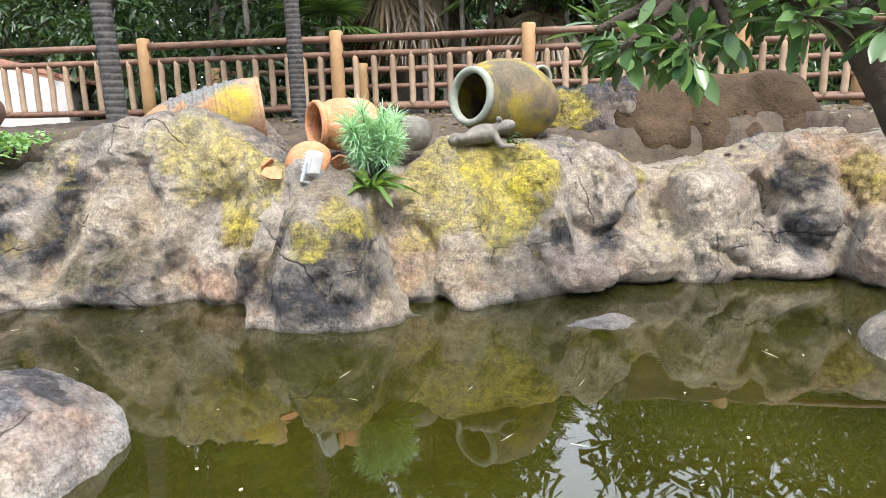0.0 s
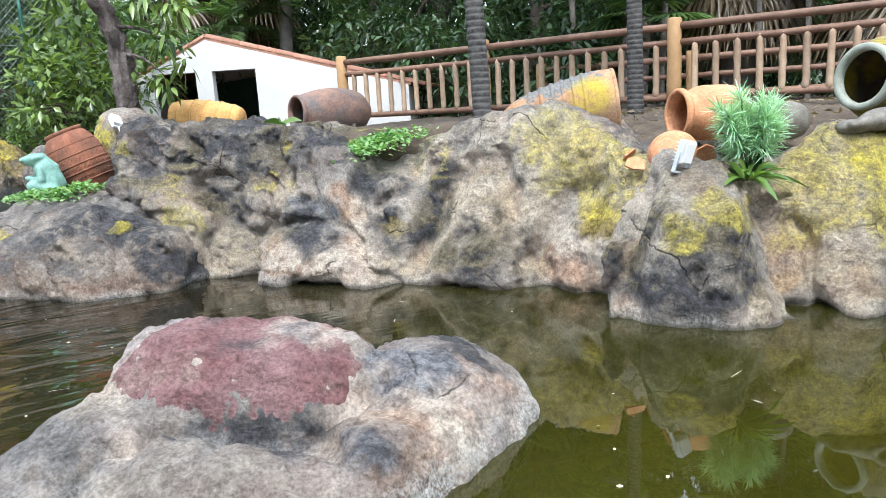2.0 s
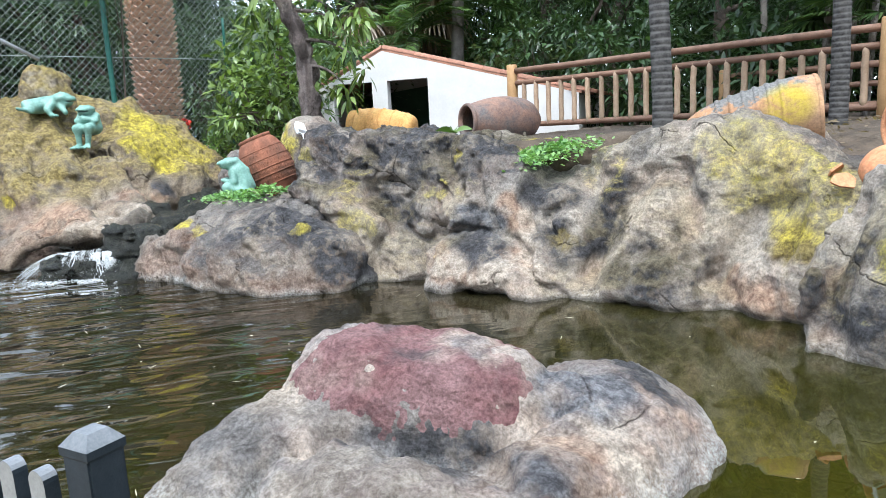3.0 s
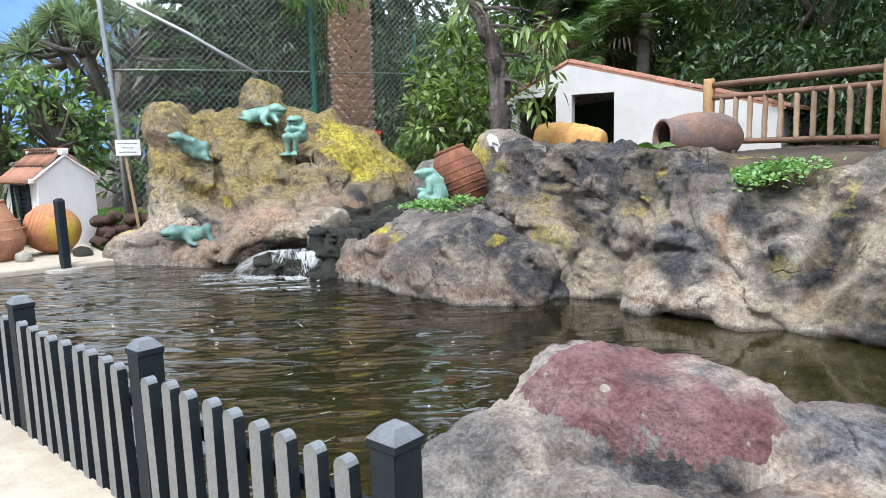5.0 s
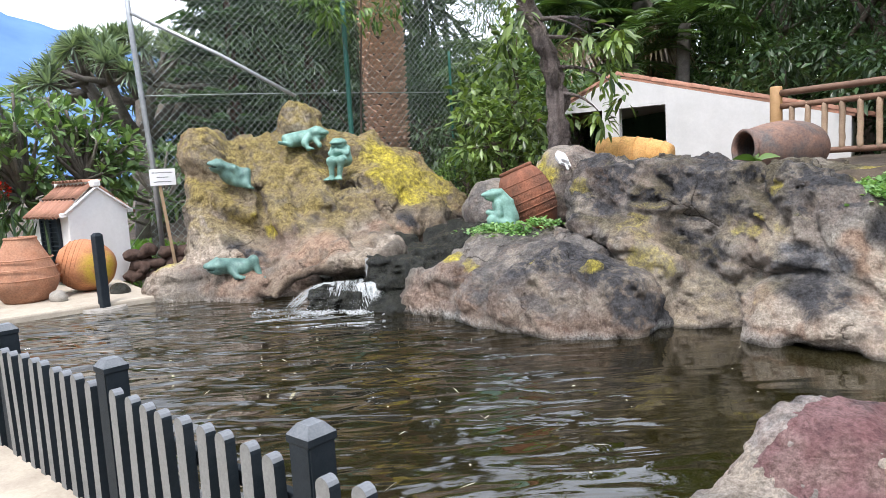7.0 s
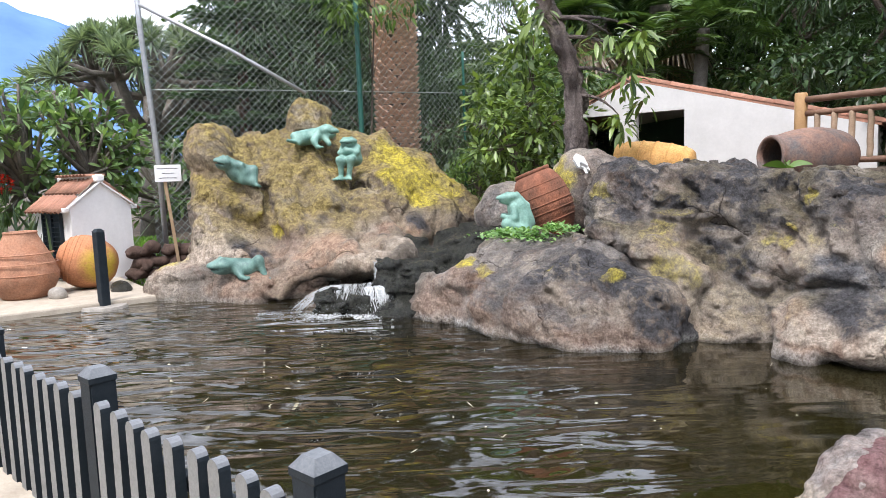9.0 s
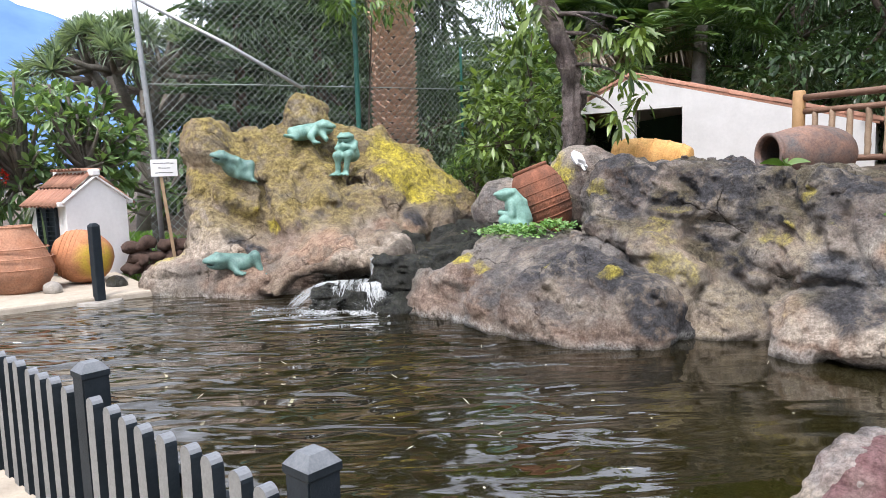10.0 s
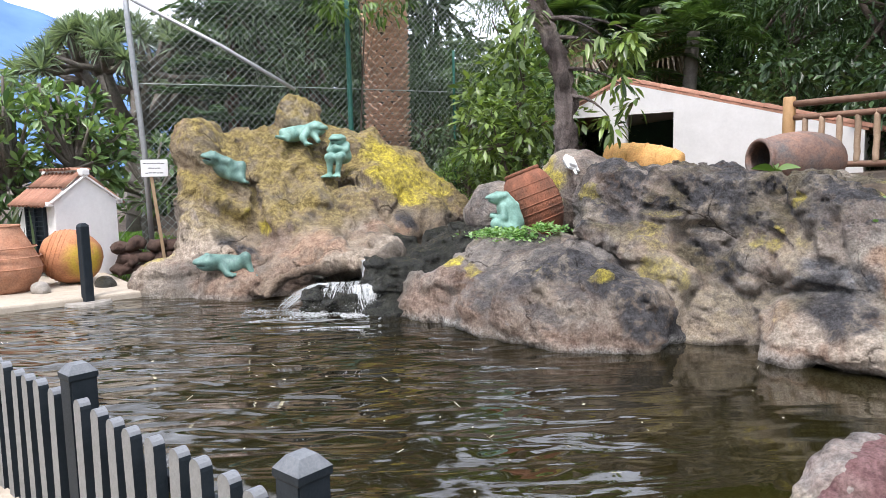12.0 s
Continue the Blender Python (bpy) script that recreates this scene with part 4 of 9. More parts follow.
def build_mound():
    f = Form(0.16)
    f.squash = np.array((0.2, 1, 0.9))
    f.lump(-13.0, 4.9, 0.5, 0.9, 1.6, 1.25).lump(-13.2, 5.0, 1.9, 0.45, 0.5, 0.5).lump(-13.05, 6.0, 1.85, 0.45, 0.5, 0.62)
    # left crag and the lobe below it
    f.limb((-13.4, 3.85, 2.1), (-13.0, 3.8, 1.0), 0.46, 0.55).limb((-12.75, 3.7, 1.3), (-12.1, 3.45, 0.15), 0.44, 0.55).limb((-13.05, 4.2, 1.65), (-11.9, 3.95, 0.3), 0.42, 0.5)
    # peak and the broad slope below it
    f.limb((-13.15, 5.5, 2.6), (-12.95, 5.45, 1.9), 0.32, 0.56).limb((-13.1, 4.75, 1.85), (-11.6, 4.45, 0.45), 0.46, 0.55).limb((-12.95, 5.15, 1.85), (-11.5, 4.95, 0.6), 0.46, 0.52).limb((-11.6, 4.7, 0.6), (-10.9, 4.55, 0.3), 0.55, 0.42)
    # right slab
    f.limb((-12.85, 6.05, 1.95), (-11.35, 6.1, 0.75), 0.44, 0.5).limb((-12.85, 6.6, 1.85), (-11.35, 6.7, 0.75), 0.46, 0.5).limb((-12.65, 7.15, 1.65), (-11.5, 7.32, 0.85), 0.42, 0.45).lump(-12.62, 3.85, 1.15, 0.42, 0.55, 0.42)
    f.lump(-13.25, 4.38, 1.92, 0.42, 0.5, 0.42)
    f.limb((-12.3, 5.62, 1.62), (-11.25, 5.55, 0.85), 0.32, 0.32)
    # ledges at the foot
    f.limb((-12.2, 2.95, 0.06), (-11.3, 3.6, 0.06), 0.36).limb((-11.3, 3.6, 0.05), (-10.9, 4.0, 0.08), 0.36).lump(-12.4, 2.85, 0.12, 0.42, 0.36, 0.3)
    f.limb((-10.9, 4.55, 0.34), (-9.9, 4.85, 0.42), 0.36, 0.2).limb((-11.1, 5.4, 0.5), (-10.2, 5.3, 0.4), 0.42, 0.3).lump(-11.98, 5.62, 1.5, 0.3, 0.2, 0.32)
    # clefts, and the dark hole behind the fall
    f.limb((-12.1, 5.55, 1.75), (-11.1, 5.5, 0.9), 0.02).lump(-10.1, 4.0, 0.06, 0.95, 0.45, 0.44, 33, 0, True, 0.07)
    # the lip that roofs the hollow behind the fall
    f.limb((-10.75, 3.72, 0.12), (-10.45, 3.95, 0.36), 0.15, 0.13, 0.08).limb((-10.45, 3.95, 0.36), (-10.0, 4.5, 0.47), 0.13, 0.12, 0.08).limb((-10.0, 4.5, 0.47), (-9.75, 4.95, 0.5), 0.12, 0.14, 0.08)
    f.groove((-12.5, 5.68, 1.95), (-11.3, 5.55, 0.85), 0.07, 0.08).groove((-12.4, 4.25, 1.45), (-11.5, 4.05, 0.6), 0.06, 0.08)
    f.crease(0.1, (-12.97, 3.27, 1.52), (-12.43, 3.36, 1.41), (-12.09, 3.55, 1.11), (-11.88, 3.92, 0.95), (-11.78, 4.12, 0.76))
    f.crease(0.08, (-12.92, 3.46, 1.78), (-12.21, 3.75, 1.53), (-12.02, 4, 1.3))
    f.crease(0.06, (-12.16, 6.03, 1.91), (-11.79, 5.48, 1.55), (-12.49, 5.76, 1.22))
    f.crease(0.06, (-11.25, 4.82, 1.11), (-11.23, 5.03, 1.1))
    f.crease(0.06, (-11.5, 3.75, 0.58), (-11.24, 4.05, 0.64), (-10.95, 4.51, 0.85), (-11.21, 4.86, 1.06))
    f.crease(0.06, (-12.86, 4.97, 2.41), (-12.54, 5.34, 2.11), (-11.86, 5.51, 1.71))
    f.crease(0.05, (-11.98, 2.66, 0.18), (-11.6, 3.14, 0.28), (-10.93, 3.5, 0.35), (-10.71, 3.88, 0.42))
    f.crease(0.04, (-11.58, 5.77, 1.63), (-11.71, 5.7, 1.19), (-11.3, 5.77, 1.01))
    f.crease(0.04, (-11.23, 6.25, 1.18), (-10.95, 5.82, 0.85))
    f.crease(0.05, (-12.34, 4.24, 1.67), (-11.84, 4.17, 1.18), (-11.69, 3.95, 0.71))
    f.crease(0.05, (-12.52, 3.35, 1.33), (-12.17, 3.29, 0.9), (-12.06, 3.07, 0.52))
    f.crease(0.04, (-12.08, 4.94, 1.65), (-11.7, 4.64, 1.24), (-10.97, 4.52, 0.87))
    f.crease(0.05, (-12.92, 4.31, 2.12), (-12.49, 4.3, 1.76))

    def rough(p):
        w = p + 0.5 * np.stack([fbm(p, 1.5, 271, 3), fbm(p, 1.5, 275, 3), fbm(p, 1.5, 279, 3)], -1)
        return 0.2 * fbm(p, 1.4, 203, 2) - billow(w, (1.5, 1.9, 1.0), 211, 0.06) - billow(w, (3.6, 3.9, 2.4), 212, 0.048) - billow(w, (8.5, 8.5, 6.5), 213, 0.024) + 0.04 * fbm(p, 14.0, 221, 2)

    v, fc = weathered(*f.mesh((-14.3, 1.9, -0.4), (-8.9, 8.2, 3.4), 0.042, rough), 231, 0.011, 13.0)
    ob = arrays("waterfall_mound", v, fc, M_MOUND)
    nz = normals_z(v, fc)
    x, y, z = v.T
    m = Patches(v)
    m.base("moss", 0.7 * step01(nz, 0.0, 0.5) * step01(z + 0.7 * fbm(v, 1.0, 65, 2), 0.75, 1.15) + 0.25 * step01(z, 1.2, 1.7))
    m.base("lichen", 0.15 * step01(nz, 0.15, 0.6) * step01(z, 0.8, 1.3) * step01(fbm(v, 1.2, 61, 3), -0.08, 0.1))
    m.base("stain", 0.4 * step01(fbm(v, 1.1, 41, 3), 0.08, 0.2) + 0.25 * step01(z, 0.5, 0.2))
    m.base("rust", 0.55 * step01(z, 0.7, 0.4) * step01(fbm(v, 1.3, 53, 3), -0.06, 0.1))
    m.base("pale", 0.7 * step01(fbm(v, (1.1, 1.1, 0.5), 47, 3), 0.0, 0.14) * step01(z, 1.5, 1.0))
    m.base("crust", step01(z, 0.1, 0.02) * 0.5)
    m.base("wet", step01(x, -10.6, -10.2) * step01(z, 0.36, 0.24) + step01(x, -9.95, -9.6) * step01(y, 4.4, 4.9) * 0.8)
    m.stroke("moss", 0.375, (-12.71, 3.43, 1.61), (-12.17, 3.72, 1.36), (-11.95, 3.96, 1.1))
    m.stroke("moss", 0.375, (-12.19, 4.62, 1.66), (-12.16, 5.18, 1.74))
    m.stroke("moss", 0.3, (-11.63, 4.33, 1.09), (-11.53, 4.83, 1.32))
    m.stroke("lichen", 0.43125, (-12.24, 6.49, 1.91), (-11.5, 6.43, 1.61), (-11.47, 6.96, 1.33), strength=0.8)
    m.stroke("lichen", 0.25875, (-11.21, 6.44, 1.17), (-11.51, 6.01, 1.62), strength=0.8)
    m.stroke("lichen", 0.1725, (-11.86, 4, 1.02), (-11.83, 4.15, 0.85), strength=0.8)
    m.stroke("pale", 0.259, (-12.39, 3.21, 1.05), (-12.04, 3.23, 0.67))
    m.stroke("pale", 0.259, (-11.68, 5.69, 1.28), (-11.65, 5.76, 1.01))
    m.stroke("pale", 0.259, (-12.82, 5.17, 2.75), (-12.75, 5.32, 2.57))
    m.stroke("rust", 0.259, (-10.33, 4.34, 0.47), (-10.21, 4.45, 0.69))
    m.stroke("rust", 0.172, (-10.85, 5.36, 0.81), (-10.86, 5.96, 0.77))
    m.stroke("stain", 0.175, (-11.94, 3.6, 0.72), (-11.51, 3.83, 0.57))
    m.stroke("stain", 0.175, (-10.9, 6.09, 0.85), (-11.02, 6.08, 0.97))
    m.spot("lichen", -12.0, 6.6, 1.65, 0.6, 0.7).spot("lichen", -11.7, 7.0, 1.25, 0.5, 0.7).spot("lichen", -12.5, 2.8, 0.5, 0.3, 0.7)
    m.spot("rust", -11.2, 3.4, 0.3, 0.6, 0.9).spot("rust", -10.8, 4.4, 0.6, 0.5, 0.9).spot("wet", -10.3, 4.2, 0.15, 0.5, 1.0, 0.32)
    m.put(ob)
    return tagged(ob, "tall craggy waterfall rock mound with mossy yellow tops", "rock mound", kind="structure")


build_mound()


def build_boulder():
    """The boulder in front, with a red stone set into it."""
    f = Form(0.14)
    f.squash, f.slit = np.array((1, 1, 0.2)), 0.11
    # its west flank falls off steeply to the water
    f.cap = lambda p: np.maximum(-p[:, 0] - 3.60 + 0.40 * p[:, 2], p[:, 2] - 0.565 + 0.03 * (p[:, 0] + 3.1))
    f.lump(-3.35, 2.75, -0.12, 0.5, 0.6, 0.32)
    f.lump(-2.75, 2.75, -0.1, 1.12, 0.85, 0.46, 15).lump(-2.15, 3.38, -0.04, 0.56, 0.64, 0.42).lump(-3.25, 2.3, -0.1, 0.72, 0.65, 0.42)
    f.lump(-2.4, 2.5, 0.05, 0.6, 0.4, 0.3).lump(-3.0, 3.0, 0.0, 0.78, 0.5, 0.38, 20)

    f.lump(-2.95, 2.95, 0.2, 0.66, 0.46, 0.27, 14, 6)
    f.lump(-2.48, 2.14, 0.08, 0.42, 0.2, 0.23, 15)

    def set_stone(g):
        g.lump(-2.98, 2.98, 0.33, 0.48, 0.31, 0.22, 14, 10).lump(-3.22, 2.86, 0.32, 0.29, 0.27, 0.25).lump(-2.68, 3.05, 0.33, 0.3, 0.28, 0.2).lump(-2.95, 2.72, 0.26, 0.42, 0.2, 0.17, 10).lump(-3.28, 2.88, 0.33, 0.24, 0.32, 0.24).lump(-3.2, 2.7, 0.22, 0.28, 0.22, 0.19).lump(-2.6, 2.9, 0.31, 0.27, 0.24, 0.19)

    set_stone(f)
    # clefts between the slabs
    f.lump(-2.40, 2.48, 0.36, 0.28, 0.10, 0.12, 10, 0, True, 0.05).lump(-2.2, 2.46, 0.34, 0.10, 0.12, 0.09, 0, 0, True, 0.04)
    f.crease(0.045, (-3.06, 2.19, 0.27), (-3.07, 2.11, 0.25), (-3.06, 2.07, 0.19), (-3.03, 2.01, 0.17), (-3.02, 1.93, 0.14))
    f.crease(0.03, (-3.02, 2.2, 0.25), (-2.91, 2.24, 0.3), (-2.94, 2.39, 0.27), (-2.84, 2.44, 0.27), (-2.75, 2.5, 0.28))
    f.crease(0.045, (-2.78, 2.45, 0.26), (-2.59, 2.54, 0.29), (-2.38, 2.62, 0.31), (-2.2, 2.62, 0.29))
    f.crease(0.03, (-2.29, 2.62, 0.27), (-2.14, 2.57, 0.29), (-2.04, 2.47, 0.29))
    f.crease(0.03, (-2.27, 2.71, 0.29), (-2.21, 2.92, 0.33), (-2.12, 3.06, 0.36))
    f.crease(0.03, (-2.42, 3.48, 0.35), (-2.24, 3.37, 0.39))

    def rough(p):
        return 0.10 * fbm(p, 2.0, 303, 2) - billow(p, (1.8, 1.8, 3.0), 305, 0.03) - billow(p, 4.5, 306, 0.016) - billow(p, 13.0, 307, 0.009) + 0.03 * fbm(p, 22.0, 321, 2)

    v, fc = weathered(*f.mesh((-4.4, 1.3, -0.4), (-1.2, 4.5, 0.8), 0.019, rough, 0.2), 331, 0.007, 22.0)
    ob = arrays("boulder", v, fc, M_BOULDER)
    x, y, z = v.T
    m = Patches(v)
    m.base("stain", 0.45 * step01(fbm(v, 1.8, 41, 3), 0.04, 0.16))
    m.base("pale", 0.5 * step01(fbm(v, 1.6, 47, 3), 0.03, 0.16))
    m.base("rust", 0.5 * step01(fbm(v, 1.4, 53, 3), 0.02, 0.14))
    m.base("crust", step01(z, 0.2, 0.05))
    # darker along the fold between the slabs
    m.stroke("stain", 0.175, (-2.62, 2.49, 0.23), (-2.47, 2.58, 0.24), (-2.35, 2.62, 0.28))
    m.stroke("slate", 0.259, (-2.17, 3.15, 0.4), (-2.06, 3.26, 0.36))
    m.stroke("slate", 0.172, (-1.98, 2.51, 0.29), (-2.06, 2.53, 0.31))
    m.stroke("rust", 0.259, (-1.88, 2.72, 0.28), (-1.84, 2.83, 0.23))
    m.stroke("rust", 0.36, (-2.12, 2.72, 0.32), (-1.8, 2.8, 0.2))
    m.stroke("slate", 0.24, (-3.25, 2.05, 0.25), (-2.95, 1.85, 0.15), strength=0.6)
    m.stroke("slate", 0.16, (-2.75, 2.42, 0.28), (-2.3, 2.5, 0.3), strength=0.8)
    m.stroke("pale", 0.172, (-1.73, 2.99, 0.14), (-1.91, 3.02, 0.25))
    m.stroke("pale", 0.259, (-2.79, 2.13, 0.22), (-2.44, 2.26, 0.26))
    m.stroke("pale", 0.172, (-3.48, 2.57, 0.36), (-3.33, 2.38, 0.33))
    m.stroke("pale", 0.172, (-3.31, 1.92, 0.2), (-3.27, 2.14, 0.29))
    m.stroke("rust", 0.172, (-2.09, 2.97, 0.3), (-2.19, 2.81, 0.28))
    m.stroke("stain", 0.132, (-2.22, 3.78, 0.31), (-1.85, 3.46, 0.29))
    # the first spot darkens the cleft between the slabs
    m.spot("stain", -2.4, 2.48, 0.26, 0.22, 0.8, 0.3).spot("stain", -3.4, 2.1, 0.2, 0.45, 0.5).spot("rust", -1.75, 2.9, 0.3, 0.5, 0.7).spot("stain", -2.1, 3.8, 0.35, 0.3, 0.7).spot("rust", -1.9, 3.2, 0.35, 0.5, 0.8)
    m.spot("pale", -3.3, 2.0, 0.3, 0.5, 0.8).spot("pale", -3.7, 2.8, 0.3, 0.3, 1.0)
    m.put(ob)
    tagged(ob, "pale weathered boulder with a dark red stone set in", "boulder")
    # the red stone lies flush in it, with a ragged edge
    r = Form(0.08)
    r.base = lambda p: f.value(p) + rough(p) + f.drawn_in(p) - 0.016
    edge = Form(0.08)
    set_stone(edge)
    r.cap = lambda p: np.maximum(edge.value(p), -p[:, 0] - 3.42 + 0.35 * p[:, 2]) - 0.10 + 0.16 * fbm(p, 3.2, 418, 3) + 0.06 * fbm(p, 12.0, 417, 2)
    v, fc = weathered(*r.mesh((-3.8, 2.3, 0.0), (-2.1, 3.7, 0.75), 0.022), 431, 0.006, 18.0)
    rs = arrays("red_stone", v, fc, M_REDSTONE, ob, "dark red rough stone")
    m = Patches(v)
    m.base("pale", 0.35 * step01(fbm(v * np.array((1.0, 0.6, 1.0)), 3.4, 447, 3), 0.02, 0.14))
    m.stroke("pale", 0.16, (-2.55, 3.02, 0.5), (-2.75, 3.1, 0.54), strength=0.7)
    m.stroke("slate", 0.10, (-2.72, 3.08, 0.56), (-2.6, 2.98, 0.53), strength=0.6)
    m.put(rs)
    s = Form(0.12)
    s.lump(0.95, 5.5, -0.1, 0.35, 0.22, 0.12).lump(1.5, 5.5, -0.14, 0.4, 0.2, 0.13)
    v, fc = s.mesh((0.4, 5.0, -0.3), (2.2, 6.0, 0.2), 0.03, rough, 0.2)
    ob = arrays("flat_rock", v, fc, M_BOULDER)
    m = Patches(v)
    m.base("stain", np.full(len(v), 0.5))
    m.put(ob)
    tagged(ob, "flat grey rock just breaking the water surface", "rock")


build_boulder()


# ---- paving and pond edges ----
def build_paving():
    bm = bmesh.new()
    n = 24
    pts = [(-14 + 22 * i / n, fence_y(-14 + 22 * i / n) - 0.03) for i in range(n + 1)]
    vs = [bm.verts.new((x, y, 0.07)) for x, y in pts]
    lo = [bm.verts.new((x, y - 9, 0.07)) for x, y in pts]
    for i in range(n):
        bm.faces.new((lo[i], lo[i + 1], vs[i + 1], vs[i]))
    ex = bmesh.ops.extrude_face_region(bm, geom=bm.faces[:])
    bmesh.ops.translate(bm, vec=(0, 0, -0.3), verts=[g for g in ex["geom"] if isinstance(g, bmesh.types.BMVert)])
    bmesh.ops.recalc_face_normals(bm, faces=bm.faces[:])
    tagged(part("pavement", bm, M_PAVE), "sandy beige paved path beside the pond", "pavement", kind="structure")
    bm = bmesh.new()
    box(bm, -13.9, 0.3, -0.07, 3.5, 4.6, 0.32, bevel=0.03)
    tagged(part("terrace", bm, M_PAVE), "pale sandy terrace slab at the water's edge", "terrace", kind="structure")


build_paving()


# ---- picket fence ----
def build_pickets():
    top = thing("picket_fence", "dark grey painted wooden picket fence with square posts", "fence")
    d = Vector((1, 0.195, 0)).normalized()
    ang = math.degrees(math.atan2(d.y, d.x))
    start = Vector((-3.965, 0.90, -0.018))

    def post_mesh():
        bm = bmesh.new()
        w = 0.054
        rings = []
        for z, s in ((-0.15, w), (0.80, w), (0.808, w + 0.004), (0.83, w + 0.004), (0.865, 0.03)):
            rings.append([bm.verts.new((x * s, y * s, z)) for x, y in ((-1, -1), (1, -1), (1, 1), (-1, 1))])
        for a, b in zip(rings, rings[1:]):
            for i in range(4):
                bm.faces.new((a[i], a[(i + 1) % 4], b[(i + 1) % 4], b[i]))
        bm.faces.new(rings[-1])
        bmesh.ops.bevel(bm, geom=[e for e in bm.edges if abs(e.verts[0].co.z - e.verts[1].co.z) > 0.5], offset=0.006, segments=2, affect="EDGES")
        me = bpy.data.meshes.new("post")
        bm.normal_update()
        # upward cap faces get the painted sky sheen
        for fc in bm.faces:
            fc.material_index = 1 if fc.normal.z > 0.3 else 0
        bm.to_mesh(me)
        bm.free()
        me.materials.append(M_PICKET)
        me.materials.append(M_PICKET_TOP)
        return me

    def picket_mesh():
        bm = bmesh.new()
        w, t, h = 0.034, 0.021, 0.68
        out = [(-w, -0.1), (w, -0.1), (w, h)] + [(w * math.cos(a), h + 0.036 * math.sin(a)) for a in np.linspace(0.35, math.pi - 0.35, 7)] + [(-w, h)]
        a = [bm.verts.new((x, -t, z)) for x, z in out]
        b = [bm.verts.new((x, t, z)) for x, z in out]
        bm.faces.new(a)
        bm.faces.new(b[::-1])
        n = len(out)
        for i in range(n):
            bm.faces.new((a[i], b[i], b[(i + 1) % n], a[(i + 1) % n]))
        bmesh.ops.recalc_face_normals(bm, faces=bm.faces[:])
        for fc in bm.faces:
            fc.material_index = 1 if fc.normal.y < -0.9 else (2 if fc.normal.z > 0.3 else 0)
        me = bpy.data.meshes.new("picket")
        bm.to_mesh(me)
        bm.free()
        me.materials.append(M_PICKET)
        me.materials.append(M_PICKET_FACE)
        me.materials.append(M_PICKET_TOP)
        return me

    pm, km = post_mesh(), picket_mesh()
    rng = random.Random(4)
    for k in range(-5, 2):
        p = start + d * 1.5 * k
        q = link_mesh("post", pm, M_PICKET, top)
        q.matrix_world = pose(p.x, p.y, -0.018, 0, 0, ang)
    for k in range(-5, 1):
        for i in range(9):
            p = start + d * (1.5 * k + 0.14 + i * 0.1525)
            q = link_mesh("picket", km, M_PICKET, top)
            q.matrix_world = pose(p.x + 0.05 * d.y, p.y - 0.05 * d.x, 0.015 + rng.uniform(-0.006, 0.006), rng.uniform(-0.8, 0.8), rng.uniform(-0.6, 0.6), ang)
        for z in (0.22, 0.55):
            c = start + d * (1.5 * k + 0.75)
            bm = bmesh.new()
            box(bm, 0, 0, 0, 1.38, 0.035, 0.06, bevel=0.004)
            q = part("rail", bm, M_PICKET, top)
            q.matrix_world = pose(c.x - 0.0 * d.y, c.y, z, 0, 0, ang)


build_pickets()


# ---- log railing on the bank ----
def log(length, r, seed, sides=12, taper=0.0):
    """A slightly crooked round log along x."""
    rng = np.random.default_rng(seed)
    n = 9
    x = np.linspace(-length / 2, length / 2, n)
    pts = np.stack([x, 0.0025 * rng.standard_normal(n), 0.0025 * rng.standard_normal(n)], -1)
    rad = r * (1 + 0.03 * rng.standard_normal(n)) * np.linspace(1 + taper, 1 - taper, n)
    return tube(pts, rad, sides, 0.01, seed=seed)


def build_log_railing(name, label, posts, ground, group, top_z, low_z, bottom_z, spacing, with_balusters=True):
    top = thing(name, label, "railing")
    for i, (x, y) in enumerate(posts):
        v, f = tube([(0, 0, -0.3), (0, 0, 0.4), (0, 0, 0.8), (0, 0, top_z - ground + 0.04), (0, 0, top_z - ground + 0.06)], (0.095, 0.095, 0.094, 0.093, 0.08), 14, 0.01, seed=i)
        arrays("post", v, f, M_POSTWOOD, top).location = (x, y, ground)
    for i, ((x0, y0), (x1, y1)) in enumerate(zip(posts, posts[1:])):
        L, a = math.hypot(x1 - x0, y1 - y0), math.degrees(math.atan2(y1 - y0, x1 - x0))
        for j, (nm, z, r, off) in enumerate((("top_rail", top_z - 0.05, 0.05, 0.0), ("middle_rail", low_z, 0.045, 0.0), ("bottom_rail", bottom_z, 0.045, 0.0))):
            v, f = log(L - 0.17, r, 10 * i + j)
            arrays(nm, v, f, M_LOG, top).matrix_world = pose((x0 + x1) / 2, (y0 + y1) / 2, z, 0, 0, a)
        if with_balusters:
            n = int(L / spacing)
            h = low_z - bottom_z
            for k in range(1, n):
                t = k / n
                v, f = log(h + 0.03, 0.043, 100 * i + k, 10)
                arrays("baluster", v, f, M_BALUSTER, top).matrix_world = pose(x0 + (x1 - x0) * t, y0 + (y1 - y0) * t, (low_z + bottom_z) / 2, 0, 90, a)


RAIL_POSTS = [(x, 11.0 - 0.105 * (x + 7.6)) for x in (-7.6, -4.76, -1.88, 0.74, 3.4, 6.1)]
build_log_railing("log_railing", "brown log railing with round balusters along the bank", RAIL_POSTS, 1.42, "", 2.56, 2.30, 1.58, 0.24)


